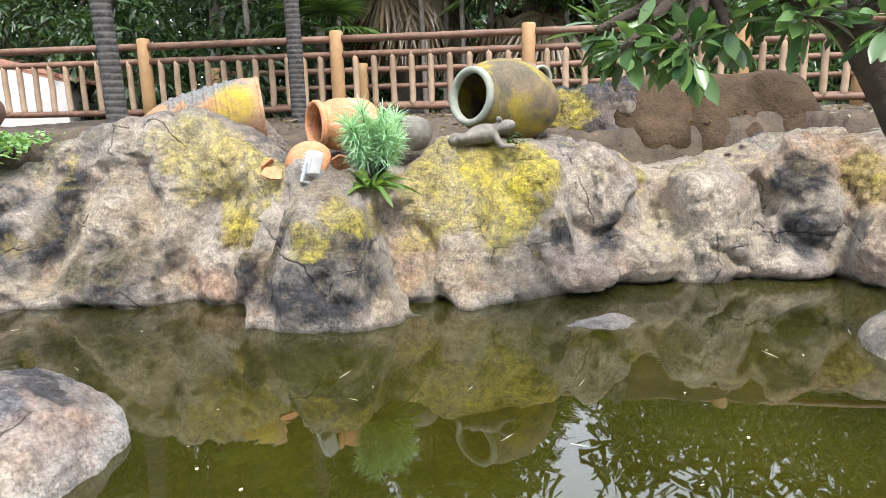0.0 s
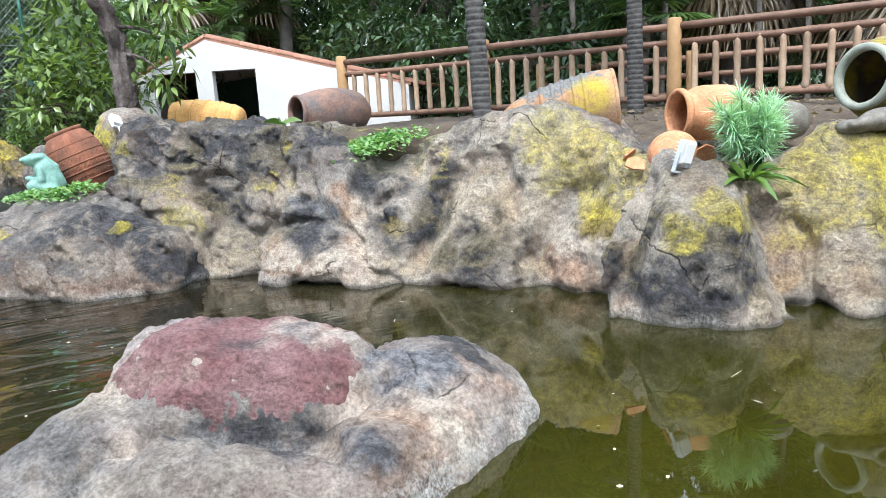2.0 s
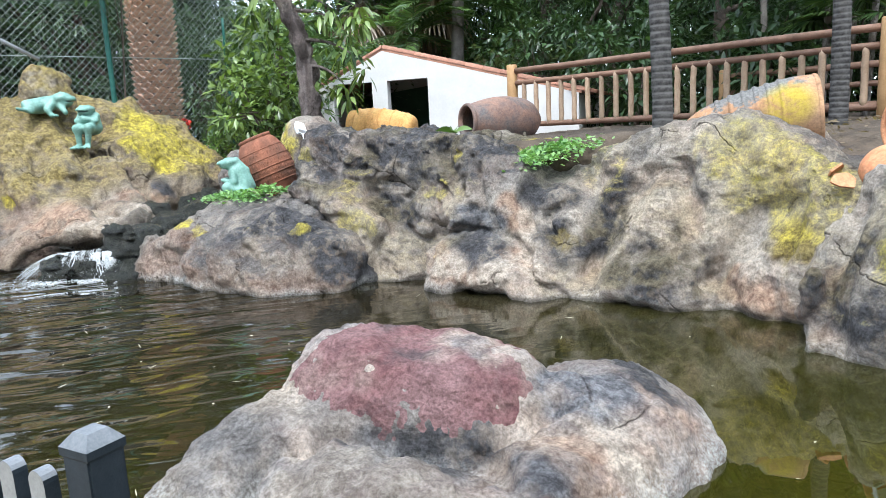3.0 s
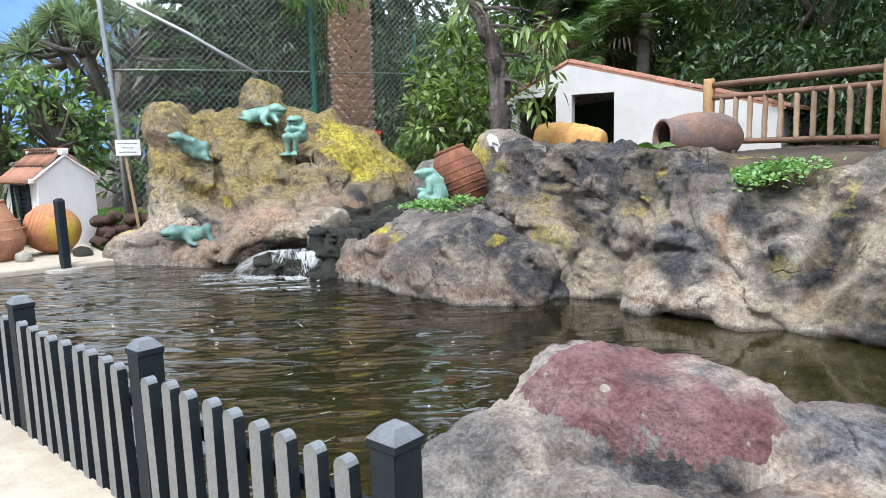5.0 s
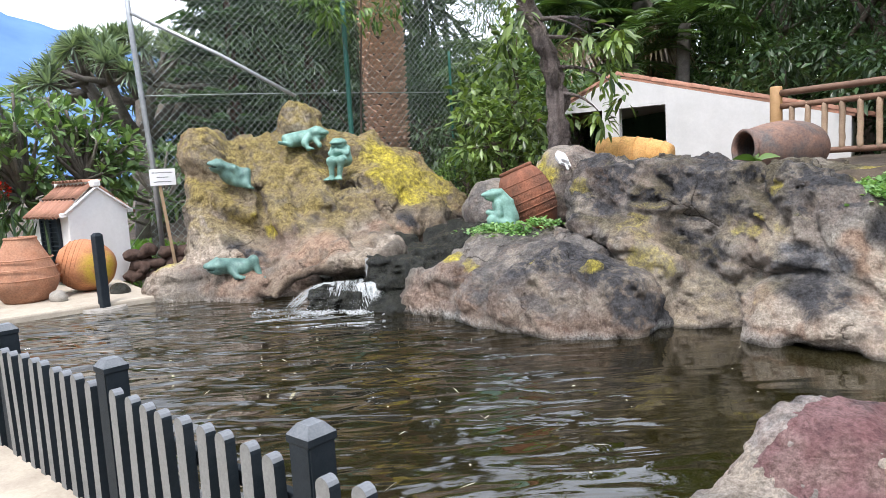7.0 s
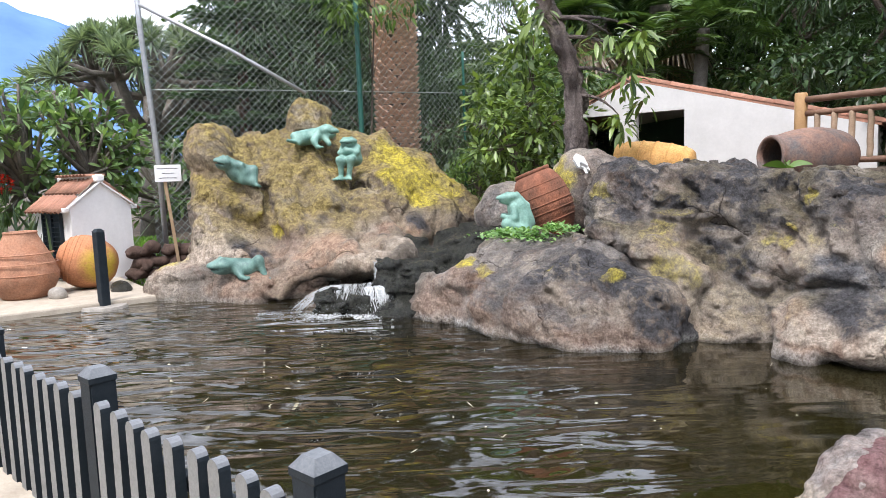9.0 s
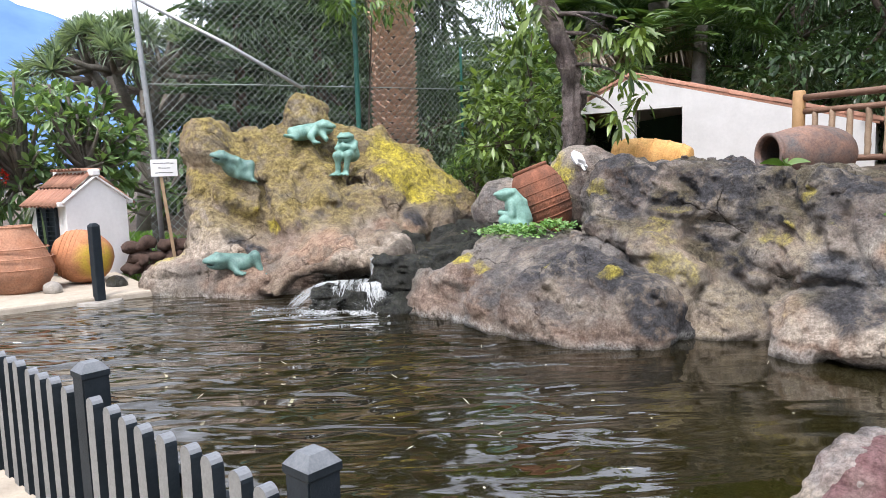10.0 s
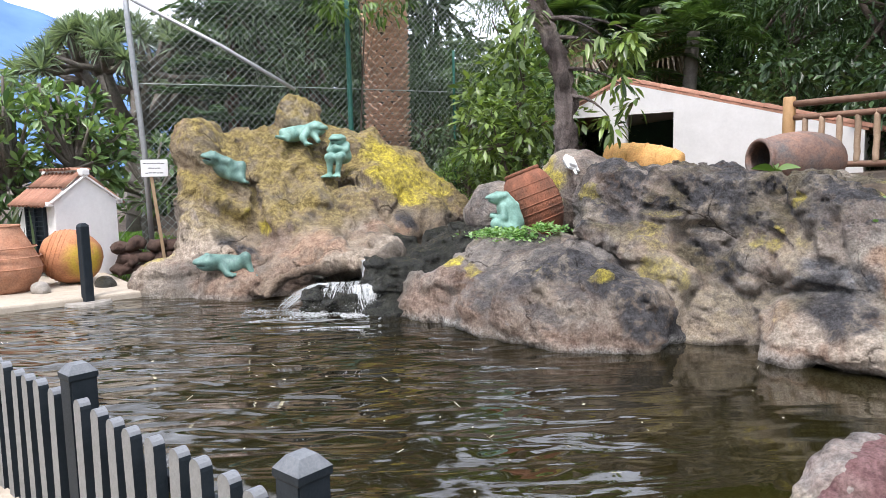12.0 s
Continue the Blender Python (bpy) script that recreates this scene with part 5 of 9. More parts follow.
# ---- white shelter ----
def build_shelter():
    org = pose(-10.93, 11.2, 1.42, 0, 0, math.degrees(math.atan2(0.316, 0.949)))
    top = thing("duck_shelter", "low white plastered shelter with a red tiled roof and two openings", "shelter", at=org)

    def prism(bm, pts, y0, y1):
        a = [bm.verts.new((x, y0, z)) for x, z in pts]
        b = [bm.verts.new((x, y1, z)) for x, z in pts]
        n = len(pts)
        bm.faces.new(a)
        bm.faces.new(b[::-1])
        for i in range(n):
            bm.faces.new((a[i], b[i], b[(i + 1) % n], a[(i + 1) % n]))
        bmesh.ops.recalc_face_normals(bm, faces=bm.faces[:])

    roof = lambda s: 1.80 + (0.44 * s if s < 0 else -0.272 * s)
    d0, d1, e0, e1, hd = -1.2, -0.27, 0.08, 0.99, 1.19
    for x0, x1, lo in ((-1.75, d0, -0.2), (d0, d1, hd), (d1, e0, -0.2), (e0, e1, hd), (e1, 4.05, -0.2)):
        bm = bmesh.new()
        pts = [(x0, lo), (x1, lo), (x1, roof(x1))] + ([(0, roof(0))] if x0 < 0 < x1 else []) + [(x0, roof(x0))]
        prism(bm, pts, 0, 0.16)
        part("wall", bm, M_PLASTER, top)
    bm = bmesh.new()
    prism(bm, [(-1.75, -0.2), (4.05, -0.2), (4.05, roof(4.05)), (0, roof(0)), (-1.75, roof(-1.75))], 2.4, 2.5)
    part("back_wall", bm, M_PLASTER, top)
    # walls seen through the openings are dark green, the others white
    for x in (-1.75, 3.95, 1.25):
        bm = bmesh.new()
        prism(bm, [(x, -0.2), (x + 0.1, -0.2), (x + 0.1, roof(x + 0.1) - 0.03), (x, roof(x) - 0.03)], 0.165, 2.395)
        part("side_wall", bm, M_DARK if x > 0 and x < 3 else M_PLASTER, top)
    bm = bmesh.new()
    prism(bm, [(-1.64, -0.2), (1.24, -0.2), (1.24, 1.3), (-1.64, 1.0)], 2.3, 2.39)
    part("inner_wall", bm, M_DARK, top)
    for lo, hi in ((-1.85, 0.0), (0.0, 4.1)):
        bm = bmesh.new()
        prism(bm, [(lo, roof(lo) + 0.004), (hi, roof(hi) + 0.004), (hi, roof(hi) + 0.05), (lo, roof(lo) + 0.05)], 0.02, 2.55)
        part("roof_slab", bm, M_ROOFTILE, top)
    # half-round tiles across each slope
    a = np.linspace(0, math.pi, 7)

    def tile_mesh(length):
        r = 0.075
        v = []
        for x in (0, length):
            rr = r * (1.0 if x == 0 else 0.88)
            for q in (rr, rr - 0.014):
                v += [(x, q * math.cos(t), q * math.sin(t)) for t in a]
        n = len(a)
        f = []
        for i in range(n - 1):
            f += [(i, i + 1, 2 * n + i + 1, 2 * n + i), (n + i, 3 * n + i, 3 * n + i + 1, n + i + 1), (i, n + i, n + i + 1, i + 1), (2 * n + i, 2 * n + i + 1, 3 * n + i + 1, 3 * n + i)]
        me = bpy.data.meshes.new("roof_tile")
        me.from_pydata(v, [], f)
        me.shade_smooth()
        return me

    tm = tile_mesh(0.42)
    rng = random.Random(3)
    for side, slope, run in ((1, -0.272, 4.05), (-1, 0.44, 1.8)):
        ang = math.degrees(math.atan(slope))
        cols, rows = 15, int(run / 0.36)
        for c in range(cols):
            for r in range(rows + 1):
                s = side * r * 0.36
                y = 0.08 + c * 0.165
                t = link_mesh("roof_tile", tm, M_ROOFTILE, top)
                tilt = pose(s, y, roof(s) + 0.055 + rng.uniform(0, 0.008), 0, math.degrees(math.atan(0.272 if side > 0 else 0.44)), 0 if side > 0 else 180)
                t.matrix_local = tilt


build_shelter()


# ---- materials of things and plants ----
def leaf_material(name, dark, light, gloss=0.34, glow=0.3):
    m, t, b = nodes(name, gloss, spec=0.5)
    geo = t.nodes.new("ShaderNodeNewGeometry")
    n = tex_noise(t, 1.3, 3, 0.6, where(t))
    fac = mult(t, mult(t, geo.outputs["Random Per Island"], 0.6), mult(t, n, 0.4), "ADD")
    c = ramp(t, fac, (0.15, dark), (0.85, light))
    t.links.new(c, b.inputs["Base Color"])
    tr = t.nodes.new("ShaderNodeBsdfTranslucent")
    t.links.new(mixed(t, 1.0, c, (1.25, 1.3, 0.6), "MULTIPLY"), tr.inputs["Color"])
    mx = t.nodes.new("ShaderNodeMixShader")
    mx.inputs[0].default_value = glow
    t.links.new(b.outputs[0], mx.inputs[1])
    t.links.new(tr.outputs[0], mx.inputs[2])
    t.links.new(mx.outputs[0], t.nodes["Material Output"].inputs[0])
    return m


M_LEAF_DARK = leaf_material("dark foliage", (0.009, 0.024, 0.010), (0.070, 0.125, 0.048))
M_LEAF_MID = leaf_material("green foliage", (0.018, 0.048, 0.014), (0.10, 0.18, 0.05))
M_LEAF_BRIGHT = leaf_material("fresh foliage", (0.035, 0.085, 0.02), (0.20, 0.31, 0.07))
M_LEAF_GREY = leaf_material("grey-green foliage", (0.03, 0.055, 0.03), (0.13, 0.19, 0.10))
M_PALM = leaf_material("palm frond", (0.025, 0.06, 0.02), (0.13, 0.21, 0.06))
M_PALM_DARK = leaf_material("dark palm frond", (0.012, 0.03, 0.016), (0.06, 0.10, 0.05))
M_DRAGON = leaf_material("sword leaf", (0.08, 0.12, 0.085), (0.32, 0.40, 0.28))
M_LOQUAT = leaf_material("loquat leaf", (0.010, 0.032, 0.010), (0.24, 0.34, 0.09))
M_BLUEGREEN = leaf_material("blue-green needle", (0.20, 0.40, 0.24), (0.62, 0.82, 0.60))
M_BIGLEAF = leaf_material("large glossy leaf", (0.02, 0.058, 0.022), (0.15, 0.26, 0.08), 0.3, 0.25)
M_PLUMERIA = leaf_material("grey-green plumeria leaf", (0.045, 0.10, 0.035), (0.26, 0.38, 0.15))
M_CREEPER = leaf_material("pale creeper leaf", (0.08, 0.20, 0.06), (0.30, 0.47, 0.17))
M_LAWN = leaf_material("grass", (0.06, 0.15, 0.02), (0.18, 0.33, 0.05))
M_DEAD = leaf_material("dry frond", (0.09, 0.065, 0.04), (0.24, 0.18, 0.11))
M_RED = leaf_material("red petal", (0.35, 0.015, 0.01), (0.65, 0.05, 0.03))
M_BARK = plain("brown bark", (0.035, 0.027, 0.022), (0.12, 0.09, 0.07), 7.0, 0.9, relief=0.9, dist=0.02)
M_BARK_GREY = plain("grey bark", (0.09, 0.08, 0.07), (0.24, 0.21, 0.18), 6.0, 0.9, relief=0.8, dist=0.02)
M_DATE = plain("date palm stub", (0.36, 0.20, 0.13), (0.78, 0.55, 0.40), 9.0, 0.85, relief=0.7, dist=0.012, vary=0.35)
M_STATUE = plain("verdigris statue paint", (0.06, 0.15, 0.125), (0.26, 0.43, 0.36), 5.0, 0.5, spec=0.4, relief=0.3, dist=0.004)
M_STATUE_DK = plain("darker verdigris paint", (0.04, 0.085, 0.075), (0.16, 0.28, 0.24), 5.0, 0.5, spec=0.4, relief=0.3, dist=0.004)
M_STONE = plain("grey stone", (0.16, 0.145, 0.125), (0.38, 0.35, 0.31), 9.0, 0.85, relief=0.6, dist=0.008)
M_STONE_DK = plain("weathered dark stone", (0.09, 0.08, 0.068), (0.27, 0.245, 0.21), 14.0, 0.9, relief=0.8, dist=0.012)
M_LAMPBOX = plain("grey lamp housing", (0.42, 0.44, 0.46), (0.58, 0.60, 0.61), 8.0, 0.5, 0.2)
M_WHITEBOX = plain("white lamp housing", (0.66, 0.66, 0.67), (0.8, 0.8, 0.8), 8.0, 0.5)
M_BLACK = plain("black cable", (0.012, 0.012, 0.012), (0.03, 0.03, 0.03), 8.0, 0.5)
M_GREENPOST = plain("green painted steel", (0.012, 0.07, 0.055), (0.03, 0.12, 0.09), 8.0, 0.45)
M_WIRE = plain("grey netting wire", (0.22, 0.25, 0.23), (0.36, 0.40, 0.37), 8.0, 0.5, 0.5)
M_WHITE = plain("white board", (0.72, 0.73, 0.74), (0.82, 0.82, 0.82), 8.0, 0.6)
M_INK = plain("dark lettering", (0.02, 0.02, 0.03), (0.05, 0.05, 0.06), 8.0, 0.6)
M_DRYWOOD = plain("raw stake wood", (0.28, 0.19, 0.11), (0.42, 0.30, 0.19), 8.0, 0.75, relief=0.4)
M_DARKROCK = plain("dark wet stone", (0.006, 0.007, 0.006), (0.065, 0.065, 0.052), 13.0, 0.16, spec=0.7, relief=1.0, dist=0.05)
M_WALLSTONE = plain("dark red wall stone", (0.025, 0.016, 0.013), (0.12, 0.075, 0.058), 7.0, 0.95, relief=0.7, dist=0.02)


def pot_material(name, clay_a, clay_b, grime, lichen=0.0, grime_amount=0.6, lichen_side=None, ring=0.0, soot=None):
    """Fired clay with grime and lichen in patches of their own, and turning marks."""
    m, t, b = nodes(name, 0.8, spec=0.3)
    co = where(t)
    n1, n2, n3 = tex_noise(t, 2.2, 5, 0.65, co, 0.5), tex_noise(t, 6.0, 6, 0.7, co, 0.3), tex_noise(t, 40, 4, 0.7, co)
    c = ramp(t, n2, (0.35, clay_a), (0.65, clay_b))
    c = mixed(t, mult(t, ramp(t, n1, (0.42, (0, 0, 0)), (0.62, (1, 1, 1))), grime_amount), c, grime)
    if soot:
        v = t.nodes.new("ShaderNodeVectorMath")
        v.operation = "DISTANCE"
        t.links.new(co, v.inputs[0])
        v.inputs[1].default_value = soot[:3]
        f = mult(t, mult(t, v.outputs["Value"], -1.0 / soot[3]), mult(t, n2, 1.6), "ADD")
        c = mixed(t, ramp(t, f, (-0.1, (0, 0, 0)), (0.12, (1, 1, 1))), c, mixed(t, n3, (0.05, 0.05, 0.05), (0.27, 0.26, 0.245)))
    if lichen:
        f = ramp(t, tex_noise(t, 1.6, 5, 0.6, co, 0.8), (0.44, (0, 0, 0)), (0.57, (1, 1, 1)))
        if lichen_side:
            v = t.nodes.new("ShaderNodeVectorMath")
            v.operation = "DISTANCE"
            t.links.new(co, v.inputs[0])
            v.inputs[1].default_value = lichen_side[:3]
            f = mult(t, ramp(t, v.outputs["Value"], (lichen_side[3] * 0.5, (1, 1, 1)), (lichen_side[3], (0, 0, 0))), ramp(t, n2, (0.3, (0, 0, 0)), (0.5, (1, 1, 1))))
        c = mixed(t, mult(t, f, lichen), c, mixed(t, n3, (0.50, 0.38, 0.01), (0.30, 0.25, 0.02)))
    c = mixed(t, 1.0, c, ramp(t, n3, (0.3, (0.7, 0.7, 0.7)), (0.6, (1.1, 1.1, 1.1))), "MULTIPLY")
    t.links.new(c, b.inputs["Base Color"])
    h = mult(t, n2, n3, "ADD")
    if ring:
        w = t.nodes.new("ShaderNodeTexWave")
        w.wave_type, w.bands_direction = "BANDS", "Z"
        w.inputs["Scale"].default_value, w.inputs["Distortion"].default_value = ring, 1.2
        t.links.new(co, w.inputs[0])
        h = mult(t, h, mult(t, w.outputs["Fac"], 0.6), "ADD")
    bump(t, b, h, 0.45, 0.012)
    return m


P_AMPHORA = pot_material("mossy clay", (0.12, 0.095, 0.06), (0.23, 0.165, 0.10), (0.075, 0.07, 0.05), 0.65, 0.8, None, 14)
P_RIM = plain("grey-green rim clay", (0.19, 0.21, 0.17), (0.33, 0.34, 0.29), 7.0, 0.85, relief=0.4)
P_ORANGE = pot_material("orange clay", (0.46, 0.19, 0.09), (0.60, 0.29, 0.15), (0.36, 0.20, 0.11), 0, 0.5)
P_BARREL = pot_material("ochre clay", (0.50, 0.25, 0.08), (0.64, 0.38, 0.14), (0.34, 0.20, 0.09), 0.12, 0.4)
P_GREYJAR = pot_material("grey stained clay", (0.15, 0.10, 0.085), (0.30, 0.17, 0.12), (0.12, 0.112, 0.11), 0, 1.0)
P_BROWN = pot_material("carved brown clay", (0.17, 0.065, 0.036), (0.29, 0.115, 0.066), (0.09, 0.05, 0.035), 0, 0.7)
P_STRIPED = pot_material("red clay with yellow bloom", (0.40, 0.16, 0.075), (0.50, 0.23, 0.11), (0.26, 0.12, 0.07), 0.75, 0.4, (0.33, 0.05, 0.16, 0.36))
P_URN = pot_material("dusty red clay", (0.36, 0.16, 0.09), (0.46, 0.24, 0.15), (0.22, 0.13, 0.09), 0, 0.5)


# ---- plants ----
def unit(a):
    return a / (np.linalg.norm(a, axis=-1, keepdims=True) + 1e-9)


def blades(pos, direction, length, width, seg=2, fold=0.25, droop=0.2, base=0.15, up=None, rng=None, peak=0.45):
    """Leaves as folded strips: vertices and quads. length, width, droop: numbers or one for each leaf."""
    rng = rng or np.random.default_rng(0)
    pos, d = np.asarray(pos, float), unit(np.asarray(direction, float))
    n = len(pos)
    L, W, D = (np.broadcast_to(np.asarray(q, float), (n,)) for q in (length, width, droop))
    ref = np.tile(np.array((0, 0, 1.0)), (n, 1)) if up is None else np.asarray(up, float)
    ref = ref + 0.35 * rng.standard_normal((n, 3))
    s = unit(np.cross(d, ref))
    nrm = np.cross(s, d)
    t = np.linspace(0, 1, seg + 1)
    prof = (base + (1 - base) * np.sin(np.pi * np.minimum(t * 0.5 / peak, 1 - (1 - t) * 0.5 / (1 - peak)) ** 1.0))
    prof[-1] = 0.06 if seg > 1 else 0.5
    prof[0] = base
    c = pos[:, None] + d[:, None] * (L[:, None] * t)[..., None] - np.array((0, 0, 1.0)) * ((D * L)[:, None] * t ** 2)[..., None]
    half = 0.5 * W[:, None] * prof
    lift = (fold * half)[..., None] * nrm[:, None]
    left = c - s[:, None] * half[..., None] + lift
    right = c + s[:, None] * half[..., None] + lift
    v = np.stack([left, c, right], 2).reshape(-1, 3)
    k = 3 * (seg + 1)
    f = []
    for i in range(seg):
        a = 3 * i
        f += [(a, a + 1, a + 4, a + 3), (a + 1, a + 2, a + 5, a + 4)]
    f = np.array(f)
    return v, (f[None] + (np.arange(n) * k)[:, None, None]).reshape(-1, 4)


def ball(rng, n):
    return unit(rng.standard_normal((n, 3)))


def clumped(rng, centres, per, radius, leaf, width, seg=1, droop=0.25, flat=0.7):
    """Leaves in clumps round the given centres, pointing outwards."""
    c = np.repeat(centres, per, 0)
    d = ball(rng, len(c))
    r = radius * rng.uniform(0.25, 1.0, len(c)) ** 0.6
    p = c + d * r[:, None] * np.array((1, 1, flat))
    dd = unit(d + 0.6 * ball(rng, len(c)) + np.array((0, 0, -0.1)))
    n = len(c)
    return blades(p, dd, leaf * rng.uniform(0.6, 1.25, n), width * rng.uniform(0.7, 1.2, n), seg, 0.3, droop, rng=rng)


def limbs(rng, base, top, r0, tips, sides=8):
    """A trunk from base to top with limbs to the given tips."""
    b, t = np.array(base, float), np.array(top, float)
    k = np.linspace(0, 1, 8)[:, None]
    side = 0.06 * np.linalg.norm(t - b) * np.stack([np.sin(k[:, 0] * 4 + rng.uniform(0, 6)), np.cos(k[:, 0] * 3.1 + rng.uniform(0, 6)), 0 * k[:, 0]], -1) * k
    pieces = [tube(b + (t - b) * k + side, r0 * (1.25 - 0.65 * k[:, 0]), sides, 0.08, seed=int(rng.integers(999)))]
    axis = b + (t - b) * k + side
    for tip in tips:
        j = int(rng.integers(4, 8))
        a = axis[j]
        mid = a + (tip - a) * 0.5 + 0.12 * np.linalg.norm(tip - a) * ball(rng, 1)[0]
        q = np.linspace(0, 1, 6)[:, None]
        pts = (1 - q) ** 2 * a + 2 * q * (1 - q) * mid + q ** 2 * tip
        pieces.append(tube(pts, r0 * 0.45 * (1 - 0.75 * q[:, 0]), 6, 0.05, seed=int(rng.integers(999))))
    return join(pieces)


def broadleaf(name, label, x, y, z, height, rx, ry, rz, leaf, width, clumps, per, mat, seed, bark=None, trunk=0.12, low=0.35, category="tree", clump_r=0.5, seg=1, droop=0.25):
    rng = np.random.default_rng(seed)
    top = thing(name, label, category, at=pose(x, y, z))
    c = ball(rng, clumps) * rng.uniform(0.35, 1.0, (clumps, 1)) ** 0.5
    cen = c * np.array((rx, ry, rz)) + np.array((0, 0, height - rz))
    cen = cen[cen[:, 2] > 0.1]
    v, f = clumped(rng, cen, per, clump_r, leaf, width, seg, droop)
    arrays("crown", v, f, mat, top)
    tips = cen[rng.permutation(len(cen))[: min(9, len(cen))]]
    v, f = limbs(rng, (0, 0, -0.2), (0.1 * rx, 0.1 * ry, max(height - rz, height * low)), trunk, tips)
    arrays("trunk", v, f, bark or M_BARK, top)
    return top


def feather_frond(rng, base, direction, length, leaflet, width, arch=0.5, pairs=34, dead=False):
    """One pinnate palm frond: rachis and leaflets."""
    d = unit(np.array(direction, float))
    t = np.linspace(0, 1, 12)
    pts = np.array(base) + d * (length * t)[:, None] - np.array((0, 0, 1.0)) * (arch * length * t ** 2)[:, None]
    rach = tube(pts, 0.022 * (1.05 - t), 5, caps=False)
    q = np.linspace(0.14, 0.99, pairs)
    pos = np.stack([np.interp(q, t, pts[:, i]) for i in range(3)], -1)
    tan = unit(np.gradient(pos, axis=0))
    side = unit(np.cross(tan, np.array((0, 0, 1.0))))
    nrm = np.cross(side, tan)
    L = leaflet * (0.35 + 0.75 * np.sin(np.pi * np.clip(q * 0.9 + 0.08, 0, 1)))
    out = [rach]
    for s in (-1, 1):
        dd = unit(s * side * 0.85 + tan * 0.55 + nrm * 0.25 + 0.06 * rng.standard_normal(pos.shape))
        out.append(blades(pos, dd, L, width, 2, 0.5, 0.28, 0.4, up=nrm, rng=rng))
    return join(out)


def feather_palm(name, label, x, y, z, height, r, fronds, length, leaflet, mat, seed, width=0.045, lean=(0, 0), spread=(-0.1, 1.1), ringed=True, trunk_mat=None):
    rng = np.random.default_rng(seed)
    top = thing(name, label, "palm tree", at=pose(x, y, z))
    n = max(8, int(height / 0.09))
    k = np.linspace(0, 1, n)
    pts = np.stack([lean[0] * k ** 1.5, lean[1] * k ** 1.5, -0.15 + (height + 0.15) * k], -1)
    rad = r * (1.18 - 0.3 * k) * (1 + (0.012 * (np.arange(n) % 2) if ringed else 0))
    arrays("trunk", *tube(pts, rad, 14, 0.012, seed=seed), trunk_mat or M_BARK_GREY, top)
    out = []
    for i in range(fronds):
        a = 2.4 * i + rng.uniform(-0.2, 0.2)
        e = rng.uniform(*spread)
        out.append(feather_frond(rng, pts[-1], (math.cos(a) * math.cos(e), math.sin(a) * math.cos(e), math.sin(e)), length * rng.uniform(0.8, 1.1), leaflet, width, rng.uniform(0.35, 0.65)))
    arrays("crown", *join(out), mat, top)
    return top


def fan_palm(name, label, x, y, z, height, r, fans, size, mat, seed, stalk=0.9, dead=0):
    rng = np.random.default_rng(seed)
    top = thing(name, label, "palm tree", at=pose(x, y, z))
    k = np.linspace(0, 1, 14)
    pts = np.stack([0.1 * k, 0 * k, -0.15 + (height + 0.15) * k], -1)
    arrays("trunk", *tube(pts, r * (1.2 - 0.3 * k), 12, 0.08, seed=seed), M_BARK_GREY, top)

    def fan(i, e, droop):
        a = 2.4 * i + rng.uniform(-0.3, 0.3)
        d = np.array((math.cos(a) * math.cos(e), math.sin(a) * math.cos(e), math.sin(e)))
        hub = pts[-1] + d * stalk * rng.uniform(0.6, 1.0) - np.array((0, 0, 0.1))
        stem = tube(np.stack([pts[-1], (pts[-1] + hub) / 2 + np.array((0, 0, 0.05)), hub]), (0.02, 0.016, 0.012), 5, caps=False)
        s = unit(np.cross(d, np.array((0, 0, 1.0))))
        nrm = np.cross(s, d)
        ang = np.linspace(-2.2, 2.2, 30)
        dd = np.cos(ang)[:, None] * d + np.sin(ang)[:, None] * s + 0.12 * nrm
        L = size * (0.75 + 0.25 * np.cos(ang * 0.6)) * rng.uniform(0.9, 1.1, 30)
        return join([stem, blades(np.tile(hub, (30, 1)), dd, L, 0.05 * size / 0.6, 3, 0.5, droop, 0.35, up=np.tile(nrm, (30, 1)), rng=rng)])

    arrays("crown", *join([fan(i, rng.uniform(-0.2, 1.2), rng.uniform(0.15, 0.5)) for i in range(fans)]), mat, top)
    if dead:
        arrays("dry_skirt", *join([fan(i, rng.uniform(-1.3, -0.7), 0.7) for i in range(dead)]), M_DEAD, top, "dry hanging fronds")
    return top


def rosettes(rng, centres, axes, per, length, width, seg=2, droop=0.12):
    c, ax = np.repeat(centres, per, 0), np.repeat(axes, per, 0)
    d = unit(ball(rng, len(c)) + 0.75 * ax)
    return blades(c + 0.03 * d, d, length * rng.uniform(0.75, 1.1, len(c)), width, seg, 0.4, droop, 0.6, rng=rng)


